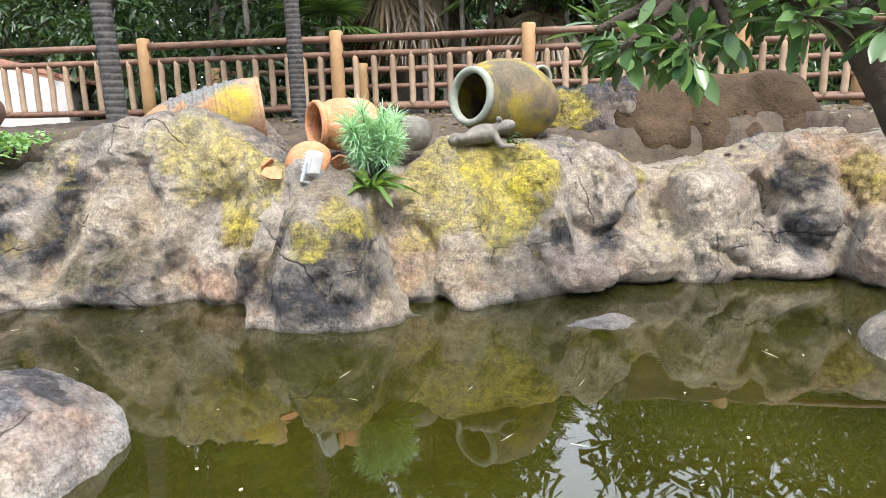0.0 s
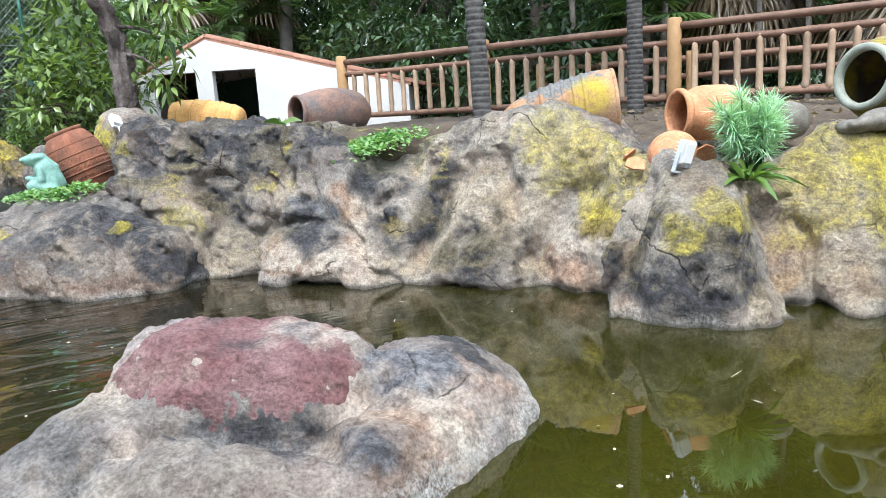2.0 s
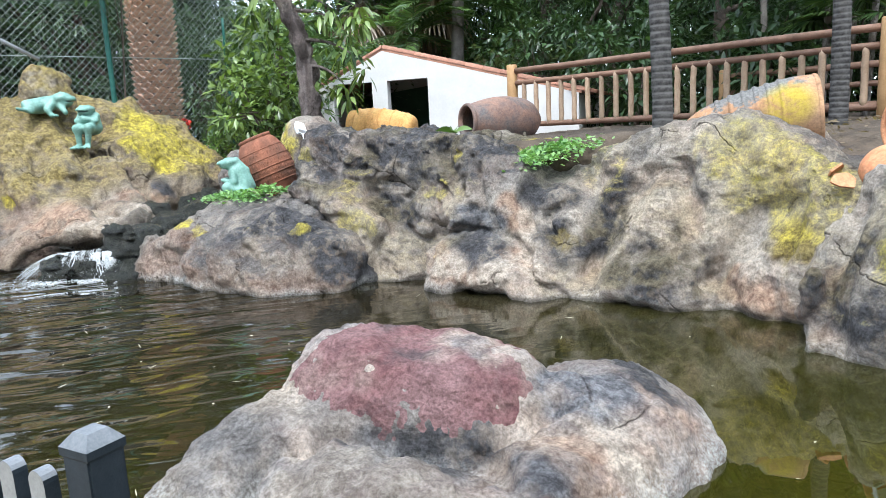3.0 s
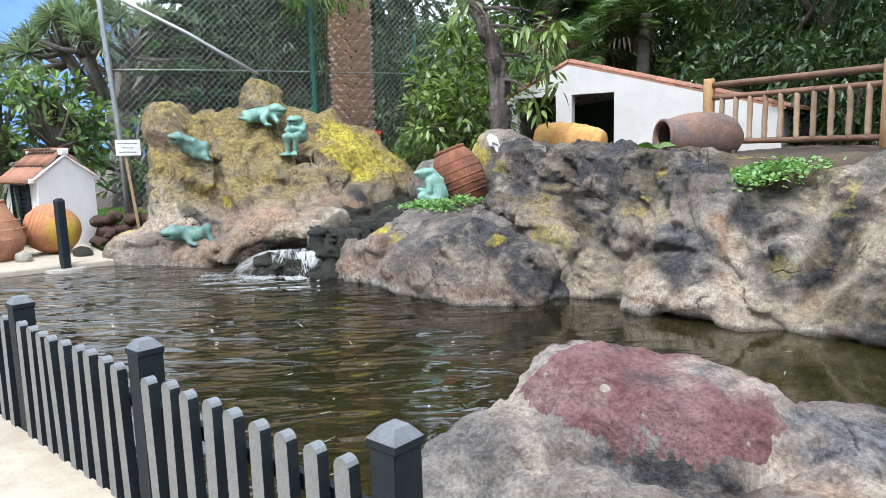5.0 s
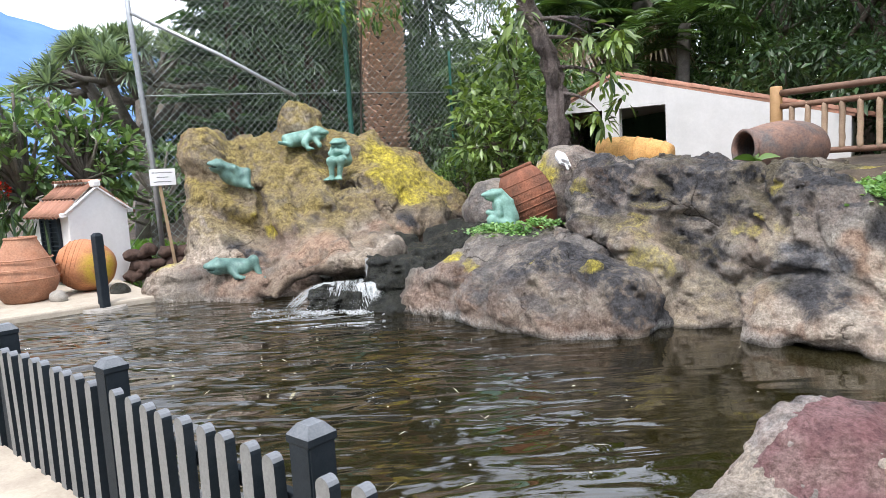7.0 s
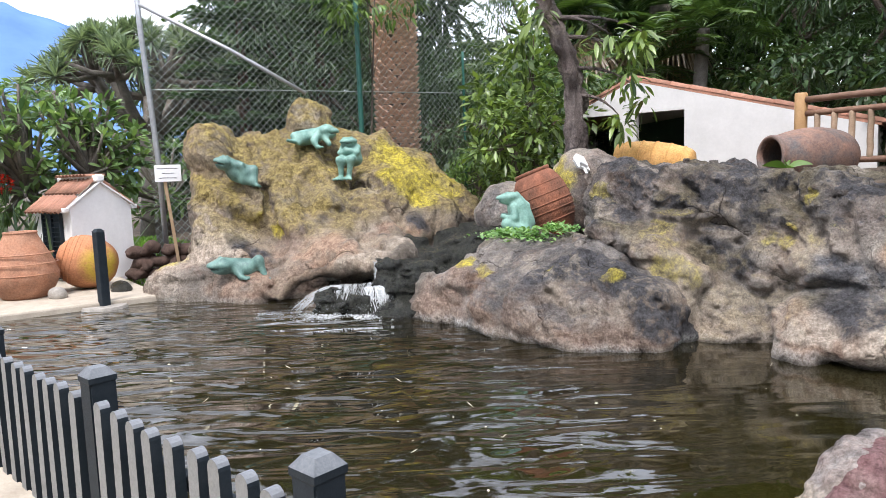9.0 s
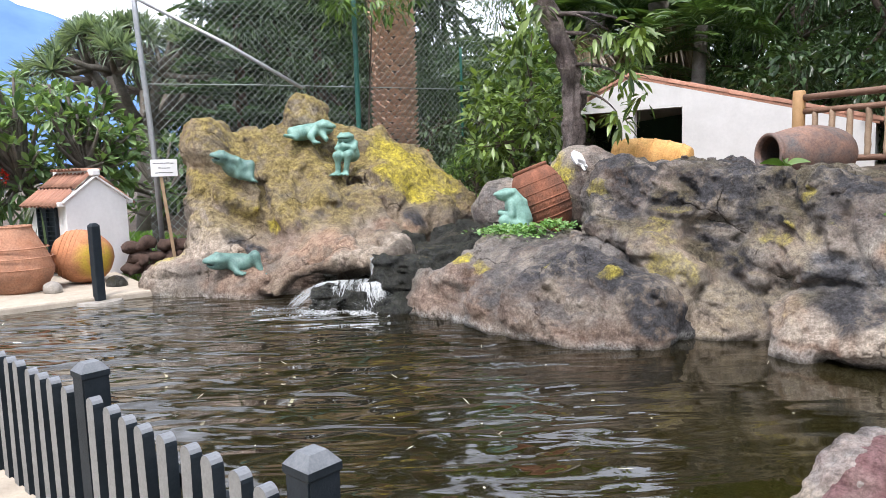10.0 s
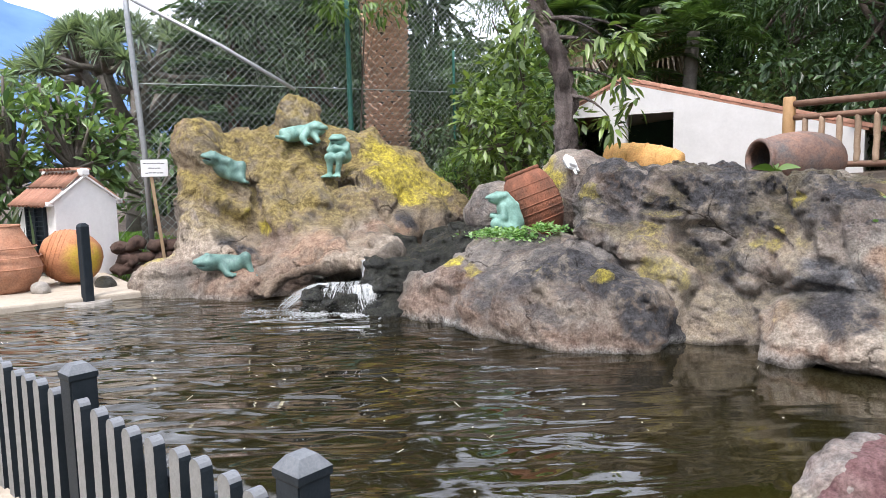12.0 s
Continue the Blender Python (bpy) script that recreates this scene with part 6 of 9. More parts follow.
def dragon_tree(x, y, z, height, reach, seed):
    """A thick trunk that forks into a dome of limbs, each tipped with a rosette of sword leaves."""
    rng = np.random.default_rng(seed)
    top = thing("dragon_tree", "dragon tree with forked grey limbs and spiky sword-leaf rosettes", "tree", at=pose(x, y, z))
    fork = np.array((0.05, 0, height * 0.5))
    pieces = [tube(np.stack([(0, 0, -0.2), (0.05, 0.03, height * 0.2), fork]), (0.42, 0.34, 0.36), 12, 0.06, seed=seed)]
    cs, ax = [], []
    for i in range(9):
        a = 2 * math.pi * i / 9 + rng.uniform(-0.2, 0.2)
        mid = fork + np.array((math.cos(a) * reach * 0.45, math.sin(a) * reach * 0.45, height * rng.uniform(0.17, 0.26)))
        q = np.linspace(0, 1, 5)[:, None]
        bend = (fork + mid) / 2 + np.array((0, 0, -0.12 * height))
        pieces.append(tube((1 - q) ** 2 * fork + 2 * q * (1 - q) * bend + q ** 2 * mid, 0.2 - 0.09 * q[:, 0], 8, 0.1, seed=i))
        for k in range(9):
            b, e = a + rng.uniform(-0.5, 0.5), rng.uniform(0.35, 1.05)
            tip = fork + np.array((math.cos(b) * reach * e, math.sin(b) * reach * e, height * (0.48 - 0.26 * e * e) + rng.uniform(-0.1, 0.1)))
            pieces.append(tube(np.stack([mid, (mid + tip) / 2 - np.array((0, 0, 0.08)), tip]), (0.09, 0.065, 0.055), 7, 0.1, seed=k))
            cs.append(tip)
            ax.append(unit(tip - fork + np.array((0, 0, 0.3))))
    arrays("trunk", *join(pieces), M_BARK_GREY, top)
    arrays("crown", *rosettes(rng, np.array(cs), np.array(ax), 60, 0.55, 0.06), M_DRAGON, top)
    return top


# ---- clay pots and jars ----
def jar(name, label, profile, mat, at, rim=None, rim_mat=None, bands=(), band_mat=None, category="jar", seg=44):
    """profile: outer (radius, height) from foot to mouth; a wall 18 mm thick is added."""
    top = thing(name, label, category, at=at)
    outer = [(0.001, profile[0][1])] + list(profile)
    inner = [(max(r - 0.02, 0.002), z) for r, z in reversed(profile[1:])] + [(0.001, profile[1][1])]
    lathe("body", outer + [(profile[-1][0] - 0.01, profile[-1][1] + 0.008)] + inner, mat, top, seg=seg)
    if rim:
        r, z, h, w = rim
        prof = [(r - w, z), (r + 0.3 * w, z), (r + w, z + 0.25 * h), (r + w, z + 0.75 * h), (r + 0.5 * w, z + h), (r - 0.4 * w, z + h), (r - w, z + 0.8 * h), (r - w, z)]
        lathe("rim", prof, rim_mat or mat, top, seg=seg)
    for r, z, h in bands:
        lathe("band", [(r - 0.01, z - h), (r + 0.008, z - h * 0.7), (r + 0.014, z), (r + 0.008, z + h * 0.7), (r - 0.01, z + h)], band_mat or mat, top, seg=seg)
    return top


def axis_pose(p, d, roll=0.0):
    """A pose whose z axis points along d."""
    return Matrix.Translation(p) @ Vector(d).to_track_quat("Z", "Y").to_matrix().to_4x4() @ pose(0, 0, 0, 0, 0, roll)


def smooth_profile(pts, n=26):
    """Rounds a coarse (radius, height) outline."""
    p = np.array(pts, float)
    t = np.concatenate([[0], np.cumsum(np.hypot(*np.diff(p, axis=0).T))])
    q = np.linspace(0, t[-1], n)
    m = np.gradient(p, t, axis=0)
    i = np.clip(np.searchsorted(t, q) - 1, 0, len(p) - 2)
    h = (t[i + 1] - t[i])[:, None]
    s = ((q - t[i]) / (t[i + 1] - t[i]))[:, None]
    c = (2 * s ** 3 - 3 * s ** 2 + 1) * p[i] + (s ** 3 - 2 * s ** 2 + s) * h * m[i] + (-2 * s ** 3 + 3 * s ** 2) * p[i + 1] + (s ** 3 - s ** 2) * h * m[i + 1]
    c[:, 0] = np.maximum(c[:, 0], 0.002)
    return [tuple(a) for a in c]


def build_pots():
    # great amphora on its side, mouth towards the pond
    d = Vector((0.66, 0.70, -0.10)).normalized()
    mouth = Vector((0.02, 6.86, 1.66))
    prof = smooth_profile([(0.10, 0.0), (0.2, 0.08), (0.33, 0.32), (0.385, 0.58), (0.36, 0.82), (0.28, 1.02), (0.235, 1.08)])
    jar("amphora", "huge mossy clay amphora lying with its dark mouth open", prof, P_AMPHORA, axis_pose(mouth + d * 1.12, -d), (0.232, 1.06, 0.07, 0.028), P_RIM)
    # smaller jar behind it
    d2 = Vector((-0.75, 0.6, 0.0)).normalized()
    prof = smooth_profile([(0.08, 0.0), (0.2, 0.2), (0.23, 0.4), (0.16, 0.6), (0.13, 0.66)])
    jar("clay_jar", "weathered clay jar lying behind the amphora", prof, P_GREYJAR, axis_pose((0.34, 8.0, 1.76), Vector((0.62, -0.78, 0.1))) @ Matrix.Diagonal((0.82, 0.82, 0.9, 1)), (0.135, 0.64, 0.05, 0.02), P_RIM)
    # orange jar with a broken piece before it
    d = Vector((0.80, 0.58, -0.02)).normalized()
    prof = smooth_profile([(0.16, 0.0), (0.21, 0.06), (0.235, 0.25), (0.22, 0.42), (0.185, 0.5), (0.19, 0.56)])
    jar("terracotta_pot", "orange terracotta pot lying on its side", prof, P_ORANGE, axis_pose(Vector((-1.32, 6.68, 1.44)) + d * 0.56, -d), (0.195, 0.53, 0.06, 0.02))
    dome = lathe("clay_dome", smooth_profile([(0.001, 0.13), (0.10, 0.12), (0.17, 0.07), (0.195, 0.0), (0.18, 0.0), (0.155, 0.06), (0.09, 0.10), (0.001, 0.11)], 24), P_ORANGE)
    dome.matrix_world = axis_pose((-1.33, 6.36, 1.14), (-0.1, -0.75, 0.65))
    tagged(dome, "broken orange terracotta dome leaning before the pot", "pot shard")
    rng = random.Random(9)
    for i, (x, y, z) in enumerate(((-1.66, 6.3, 1.12), (-1.58, 6.18, 1.06), (-1.08, 6.4, 1.12))):
        bm = bmesh.new()
        pts = [(0.10 * math.cos(a) * rng.uniform(0.6, 1.2), 0.08 * math.sin(a) * rng.uniform(0.6, 1.2)) for a in np.linspace(0, 6.28, 7)[:-1]]
        lo = [bm.verts.new((px, py, 0.3 * px * px)) for px, py in pts]
        hi = [bm.verts.new((px, py, 0.3 * px * px + 0.016)) for px, py in pts]
        bm.faces.new(lo[::-1])
        bm.faces.new(hi)
        for k in range(6):
            bm.faces.new((lo[k], lo[(k + 1) % 6], hi[(k + 1) % 6], hi[k]))
        s = part("pot_shard", bm, P_ORANGE)
        s.matrix_world = pose(x, y, z, rng.uniform(20, 60), rng.uniform(-30, 30), rng.uniform(0, 360))
        tagged(s, "broken orange terracotta shard on the rock", "pot shard", "pot shards")
    # fluted jar lying on the bank, mouth away
    d = Vector((0.86, 0.30, 0.08)).normalized()
    at = axis_pose((-3.1, 7.0, 1.44), d)
    spot, soot = (tuple(at.inverted() @ Vector(q)) for q in ((-2.16, 6.98, 1.66), (-2.6, 7.25, 1.98)))
    clay = pot_material("banded orange clay with lichen", (0.33, 0.175, 0.09), (0.50, 0.30, 0.17), (0.12, 0.085, 0.06), 0.75, 0.55, spot + (0.25,), 0, soot + (0.66,))
    prof = smooth_profile([(0.09, 0.06), (0.17, 0.18), (0.26, 0.45), (0.32, 0.75), (0.355, 0.98), (0.35, 1.14)])
    jar("fluted_jar", "big fluted clay jar lying half buried, streaked with lichen", prof, clay, at, (0.345, 1.12, 0.04, 0.012), bands=[(0.232, 0.34, 0.026), (0.262, 0.45, 0.026), (0.285, 0.56, 0.026), (0.306, 0.66, 0.026), (0.323, 0.76, 0.026), (0.34, 0.86, 0.026)])
    # lumpy pot by the amphora
    prof = smooth_profile([(0.10, 0.0), (0.17, 0.08), (0.18, 0.2), (0.13, 0.3), (0.10, 0.33)], 16)
    jar("lumpy_pot", "rough grey-brown clay pot lying on the rock", prof, M_STONE_DK, axis_pose((-0.36, 6.95, 1.28), (-0.8, -0.3, 0.4)) @ Matrix.Diagonal((0.85, 0.85, 0.9, 1)))
    # jar before the shelter
    d = Vector((0.42, 0.90, -0.02)).normalized()
    prof = smooth_profile([(0.12, 0.0), (0.24, 0.12), (0.315, 0.42), (0.30, 0.72), (0.235, 0.98), (0.21, 1.06)])
    jar("grey_jar", "grey-stained clay jar lying before the white shelter", prof, P_GREYJAR, axis_pose(Vector((-6.72, 8.45, 1.66)) + d * 1.18, -d) @ Matrix.Diagonal((1.1, 1.1, 1.1, 1)), (0.212, 1.02, 0.06, 0.022))
    # ochre barrel-shaped pot
    d = Vector((0.93, 0.34, -0.12)).normalized()
    prof = smooth_profile([(0.19, 0.0), (0.2, 0.015), (0.26, 0.25), (0.28, 0.55), (0.265, 0.85), (0.22, 1.08)])
    jar("ochre_pot", "ochre-yellow ribbed clay pot lying on its side", prof, P_BARREL, axis_pose(Vector((-9.05, 8.35, 1.73)) + d * 1.15, -d), bands=[(0.235, 0.12, 0.018), (0.268, 0.32, 0.018), (0.281, 0.52, 0.018), (0.276, 0.72, 0.018), (0.25, 0.95, 0.018)])
    # carved brown jar behind the crouching statue
    up = Vector((-0.26, -0.22, 0.9)).normalized()
    base = Vector((-8.20, 6.26, 0.78))
    prof = smooth_profile([(0.24, 0.0), (0.33, 0.12), (0.42, 0.38), (0.40, 0.60), (0.31, 0.80), (0.25, 0.86)])
    bands = [(0.378, 0.22, 0.012), (0.412, 0.34, 0.012), (0.42, 0.44, 0.012), (0.405, 0.56, 0.012), (0.365, 0.69, 0.012)]
    j = jar("carved_jar", "brown carved clay jar leaning against the rock", prof, P_BROWN, axis_pose(base, up) @ Matrix.Diagonal((0.8, 0.8, 0.97, 1)), (0.255, 0.84, 0.05, 0.02), bands=bands)
    for (r, z, _), (r2, z2, _) in zip(bands, bands[1:]):
        n = 40
        pieces = []
        for k in range(n):
            a = 2 * math.pi * k / n
            rr = (r + r2) / 2 + 0.004
            p = np.array((rr * math.cos(a), rr * math.sin(a), (z + z2) / 2))
            t = np.array((-math.sin(a), math.cos(a), 1.2))
            pieces.append(tube(np.stack([p - 0.018 * t, p, p + 0.018 * t]), (0.004, 0.011, 0.004), 5))
        arrays("carved_ring", *join(pieces), P_BROWN, j)["kind"] = "stuff"
    # tall urn and round jar on the terrace
    prof = smooth_profile([(0.30, 0.0), (0.38, 0.12), (0.46, 0.34), (0.43, 0.46), (0.33, 0.70), (0.235, 0.90), (0.215, 0.95), (0.215, 0.98)])
    jar("tall_urn", "tall dusty red clay urn on the terrace", prof, P_URN, pose(-13.45, 1.12, 0.09) @ Matrix.Diagonal((0.96, 0.96, 0.93, 1)), (0.205, 0.955, 0.035, 0.018), bands=[(0.455, 0.36, 0.012), (0.40, 0.66, 0.012), (0.45, 0.52, 0.008)])
    prof = smooth_profile([(0.11, 0.0), (0.22, 0.05), (0.37, 0.28), (0.39, 0.48), (0.3, 0.7), (0.17, 0.8)])
    jar("round_jar", "round red clay jar with a yellow-bloomed cheek lying tilted", prof, P_STRIPED, axis_pose((-13.60, 2.0, 0.47), (-0.25, -0.75, 0.25)) @ pose(0, 0, -0.36), bands=[(0.375, 0.52, 0.01), (0.36, 0.58, 0.01), (0.335, 0.64, 0.01), (0.3, 0.70, 0.01)])


build_pots()


# ---- frog statues ----
def statue(name, label, form, box_lo, box_hi, step, mat, at):
    v, f = form.mesh(box_lo, box_hi, step)
    ob = arrays(name, v, f, mat)
    ob.matrix_world = at
    return tagged(ob, label, "statue", "frog statues")


def frog_head(s, x, y, z, turn, lean=0.0, size=1.0):
    """A broad flat head with a blunt snout, jaw line and two bulging eyes; it faces along turn."""
    c, w = math.cos(radians(turn)), math.sin(radians(turn))

    def at(a, b, h):
        return (x + size * (a * c - b * w), y + size * (a * w + b * c), z + size * h)

    s.lump(*at(0, 0, 0), 0.15 * size, 0.155 * size, 0.085 * size, turn, 0, lean=lean)
    s.lump(*at(0.10, 0, -0.015), 0.12 * size, 0.115 * size, 0.055 * size, turn, 0, k=0.03)
    s.lump(*at(0.02, 0, -0.06), 0.14 * size, 0.12 * size, 0.06 * size, turn, 0, k=0.03)
    for b in (-0.085, 0.085):
        s.lump(*at(0.03, b * 0.92, 0.058), 0.036 * size, 0.03 * size, 0.034 * size, turn, k=0.015)
    s.lump(*at(0.14, 0, -0.045), 0.11 * size, 0.12 * size, 0.006 * size, turn, 0, True, 0.006)


def foot(s, a, b, r=0.035):
    """A splayed webbed foot from heel a to toes near b."""
    a, b = np.array(a, float), np.array(b, float)
    d = b - a
    side = np.array((-d[1], d[0], 0)) * 0.55
    for q in (-1, 0, 1):
        s.limb(a, b + q * side, r, r * 0.6, 0.02)


def build_statues():
    k = 0.06
    # lying on its side, head propped, a knee drawn up
    s = Form(k).lump(0.0, 0, 0.17, 0.27, 0.18, 0.17, lean=10).lump(0.14, -0.04, 0.15, 0.19, 0.17, 0.14)
    frog_head(s, -0.27, -0.04, 0.27, 205, 0, 1.15)
    s.limb((-0.14, -0.12, 0.27), (0.04, -0.19, 0.27), 0.05, 0.045).limb((0.04, -0.19, 0.27), (0.13, -0.2, 0.17), 0.042, 0.04)
    s.lump(0.22, -0.1, 0.19, 0.15, 0.1, 0.12, lean=-20).limb((0.30, -0.14, 0.26), (0.36, -0.18, 0.05), 0.065, 0.05).limb((0.14, -0.14, 0.07), (0.34, -0.18, 0.06), 0.085, 0.06)
    foot(s, (0.36, -0.18, 0.04), (0.45, -0.24, 0.02), 0.036)
    statue("frog_statue", "green frog statue reclining on its side on the mossy rock", s, (-0.65, -0.45, -0.15), (0.7, 0.35, 0.58), 0.016, M_STATUE_DK, pose(-12.48, 3.86, 1.58, 0, 16, 71) @ Matrix.Diagonal((0.74, 1.0, 0.95, 1)))
    # sprawled on its belly
    s = Form(k).lump(0, 0, 0.16, 0.30, 0.18, 0.14, lean=-6).lump(-0.2, 0, 0.14, 0.2, 0.18, 0.13)
    frog_head(s, 0.30, -0.03, 0.24, -10, -8, 1.3)
    s.lump(-0.22, -0.14, 0.14, 0.17, 0.09, 0.11, lean=12).limb((-0.34, -0.17, 0.17), (-0.24, -0.22, 0.05), 0.055, 0.05)
    foot(s, (-0.26, -0.22, 0.06), (-0.46, -0.24, 0.10), 0.04)
    s.limb((0.14, -0.14, 0.16), (0.06, -0.25, 0.06), 0.075, 0.06).limb((0.06, -0.25, 0.06), (0.12, -0.30, -0.05), 0.055, 0.045).limb((0.26, -0.12, 0.14), (0.36, -0.22, 0.0), 0.065, 0.05)
    foot(s, (0.12, -0.29, -0.04), (0.2, -0.35, -0.06), 0.032)
    statue("frog_statue", "pale green frog statue sprawled on its belly on the rock", s, (-0.7, -0.5, -0.2), (0.75, 0.35, 0.55), 0.016, M_STATUE, pose(-12.55, 5.18, 2.12, 0, -2, 62) @ Matrix.Diagonal((0.78, 1.0, 0.9, 1)))
    # sitting upright, arms folded, legs hanging
    s = Form(k).lump(0.02, 0, 0.50, 0.18, 0.15, 0.22).lump(0.01, 0.01, 0.40, 0.2, 0.16, 0.13)
    frog_head(s, -0.01, -0.05, 0.76, -110, 0, 1.0)
    s.limb((0.15, -0.02, 0.64), (0.15, -0.16, 0.52), 0.05, 0.045).limb((0.15, -0.16, 0.52), (-0.05, -0.19, 0.60), 0.042, 0.036).limb((-0.13, -0.02, 0.64), (-0.15, -0.15, 0.53), 0.05, 0.045).limb((-0.15, -0.15, 0.53), (0.03, -0.2, 0.56), 0.042, 0.036)
    s.limb((0.09, -0.02, 0.37), (0.06, -0.28, 0.39), 0.11, 0.085).limb((0.06, -0.28, 0.39), (0.0, -0.23, 0.08), 0.065, 0.045).limb((-0.07, -0.02, 0.37), (-0.13, -0.28, 0.38), 0.105, 0.085).limb((-0.13, -0.28, 0.38), (-0.14, -0.24, 0.07), 0.065, 0.045)
    foot(s, (0.0, -0.23, 0.05), (-0.02, -0.37, 0.0), 0.04)
    foot(s, (-0.14, -0.24, 0.05), (-0.19, -0.37, 0.0), 0.04)
    statue("frog_statue", "green frog statue sitting with folded arms and hanging legs", s, (-0.45, -0.55, -0.1), (0.45, 0.3, 1.0), 0.016, M_STATUE, pose(-11.98, 5.56, 1.56, 0, 0, 50) @ Matrix.Diagonal((0.86, 0.9, 0.78, 1)))
    # crouched low by the water
    s = Form(k).lump(0, 0, 0.14, 0.27, 0.16, 0.13, lean=5).lump(0.12, 0, 0.13, 0.18, 0.16, 0.12)
    frog_head(s, -0.27, -0.03, 0.18, 192, 0, 1.2)
    s.limb((0.12, -0.09, 0.14), (0.25, -0.15, 0.25), 0.095, 0.075).limb((0.25, -0.15, 0.25), (0.34, -0.19, 0.05), 0.06, 0.048)
    foot(s, (0.34, -0.18, 0.03), (0.46, -0.26, 0.01), 0.038)
    s.limb((-0.08, -0.12, 0.1), (-0.02, -0.2, 0.03), 0.055, 0.045)
    foot(s, (-0.02, -0.2, 0.02), (0.1, -0.26, 0.01), 0.034)
    statue("frog_statue", "dark green frog statue lying low on the ledge by the water", s, (-0.65, -0.45, -0.1), (0.65, 0.3, 0.5), 0.016, M_STATUE_DK, pose(-11.40, 3.46, 0.30, 0, 4, 70) @ Matrix.Diagonal((0.86, 1.0, 0.95, 1)))
    # crouching by the carved jar
    s = Form(0.03).lump(0.04, 0, 0.17, 0.15, 0.145, 0.18).lump(0.0, 0, 0.32, 0.115, 0.115, 0.15, lean=-14)
    frog_head(s, -0.09, 0, 0.475, 180, 6, 0.72)
    for q in (-1, 1):
        s.limb((-0.04, q * 0.10, 0.36), (-0.03, q * 0.15, 0.23), 0.042, 0.036).limb((-0.03, q * 0.15, 0.23), (-0.17, q * 0.10, 0.26), 0.034, 0.028)
        s.limb((0.07, q * 0.11, 0.10), (-0.13, q * 0.16, 0.17), 0.08, 0.055).limb((-0.13, q * 0.16, 0.17), (-0.05, q * 0.16, 0.02), 0.045, 0.036)
        foot(s, (-0.05, q * 0.16, 0.02), (-0.18, q * 0.19, 0.0), 0.028)
    s.limb((0.0, 0, 0.52), (0.12, 0, 0.38), 0.02, 0.022).limb((0.12, 0, 0.38), (0.19, 0, 0.16), 0.022, 0.018)
    statue("frog_statue", "green frog statue crouching beside the carved jar", s, (-0.4, -0.35, -0.1), (0.35, 0.3, 0.65), 0.014, M_STATUE, pose(-8.22, 5.62, 0.82, 0, 0, 47))
    # grey stone one before the amphora
    s = Form(0.025).lump(0, 0, 0.11, 0.17, 0.1, 0.09, lean=-8).lump(0.19, -0.02, 0.17, 0.12, 0.085, 0.06, lean=-14).lump(0.15, -0.06, 0.24, 0.025, 0.025, 0.025, k=0.01).lump(0.15, 0.04, 0.24, 0.025, 0.025, 0.025, k=0.01)
    s.lump(-0.2, -0.02, 0.06, 0.14, 0.09, 0.06).limb((0.1, -0.07, 0.1), (0.16, -0.12, 0.01), 0.035, 0.03).limb((0.16, -0.12, 0.01), (0.27, -0.14, 0.0), 0.022, 0.018).limb((-0.1, -0.07, 0.1), (-0.22, -0.11, 0.08), 0.05, 0.035)
    statue("frog_statue", "weathered grey stone frog statue under the amphora's mouth", s, (-0.45, -0.3, -0.1), (0.4, 0.25, 0.35), 0.013, M_STONE_DK, pose(0.14, 6.62, 1.23, 0, 0, 4) @ Matrix.Diagonal((0.9, 1.3, 0.95, 1)))


build_statues()


# ---- floodlights ----
def floodlight(name, label, at, mat):
    top = thing(name, label, "lamp", at=at)
    bm = bmesh.new()
    box(bm, 0, 0, 0.14, 0.13, 0.07, 0.18, bevel=0.012)
    part("housing", bm, mat, top)
    bm = bmesh.new()
    for i in range(6):
        box(bm, 0, 0.045, 0.07 + 0.026 * i, 0.11, 0.03, 0.006)
    part("cooling_fin", bm, mat, top)
    bm = bmesh.new()
    box(bm, 0, -0.037, 0.14, 0.105, 0.006, 0.15, bevel=0.003)
    part("lens", bm, M_WHITEBOX, top, "frosted glass front")
    bm = bmesh.new()
    for s in (-1, 1):
        box(bm, s * 0.075, 0, 0.06, 0.012, 0.03, 0.15)
    box(bm, 0, 0, -0.012, 0.16, 0.03, 0.012)
    part("bracket", bm, mat, top)
    bm = bmesh.new()
    box(bm, 0, 0, -0.06, 0.025, 0.02, 0.1)
    part("stake", bm, mat, top)
    return top


a = floodlight("floodlight", "grey floodlight on a stake leaning on the rock", pose(-1.20, 5.84, 1.04, 12, 10, 60), M_LAMPBOX)
cable = np.stack([np.linspace(-1.17, -0.78, 14), np.linspace(5.86, 6.0, 14), 1.0 - 0.12 * np.sin(np.linspace(0, math.pi, 14)) - 0.03], -1)
cb = arrays("cable", *tube(cable, np.full(14, 0.006), 6), M_BLACK)
tagged(cb, "thin black lamp cable hanging over the rock", "cable")
floodlight("floodlight", "white floodlight lying on the rock crest", pose(-8.02, 6.55, 1.60, -50, 20, 80), M_WHITEBOX)


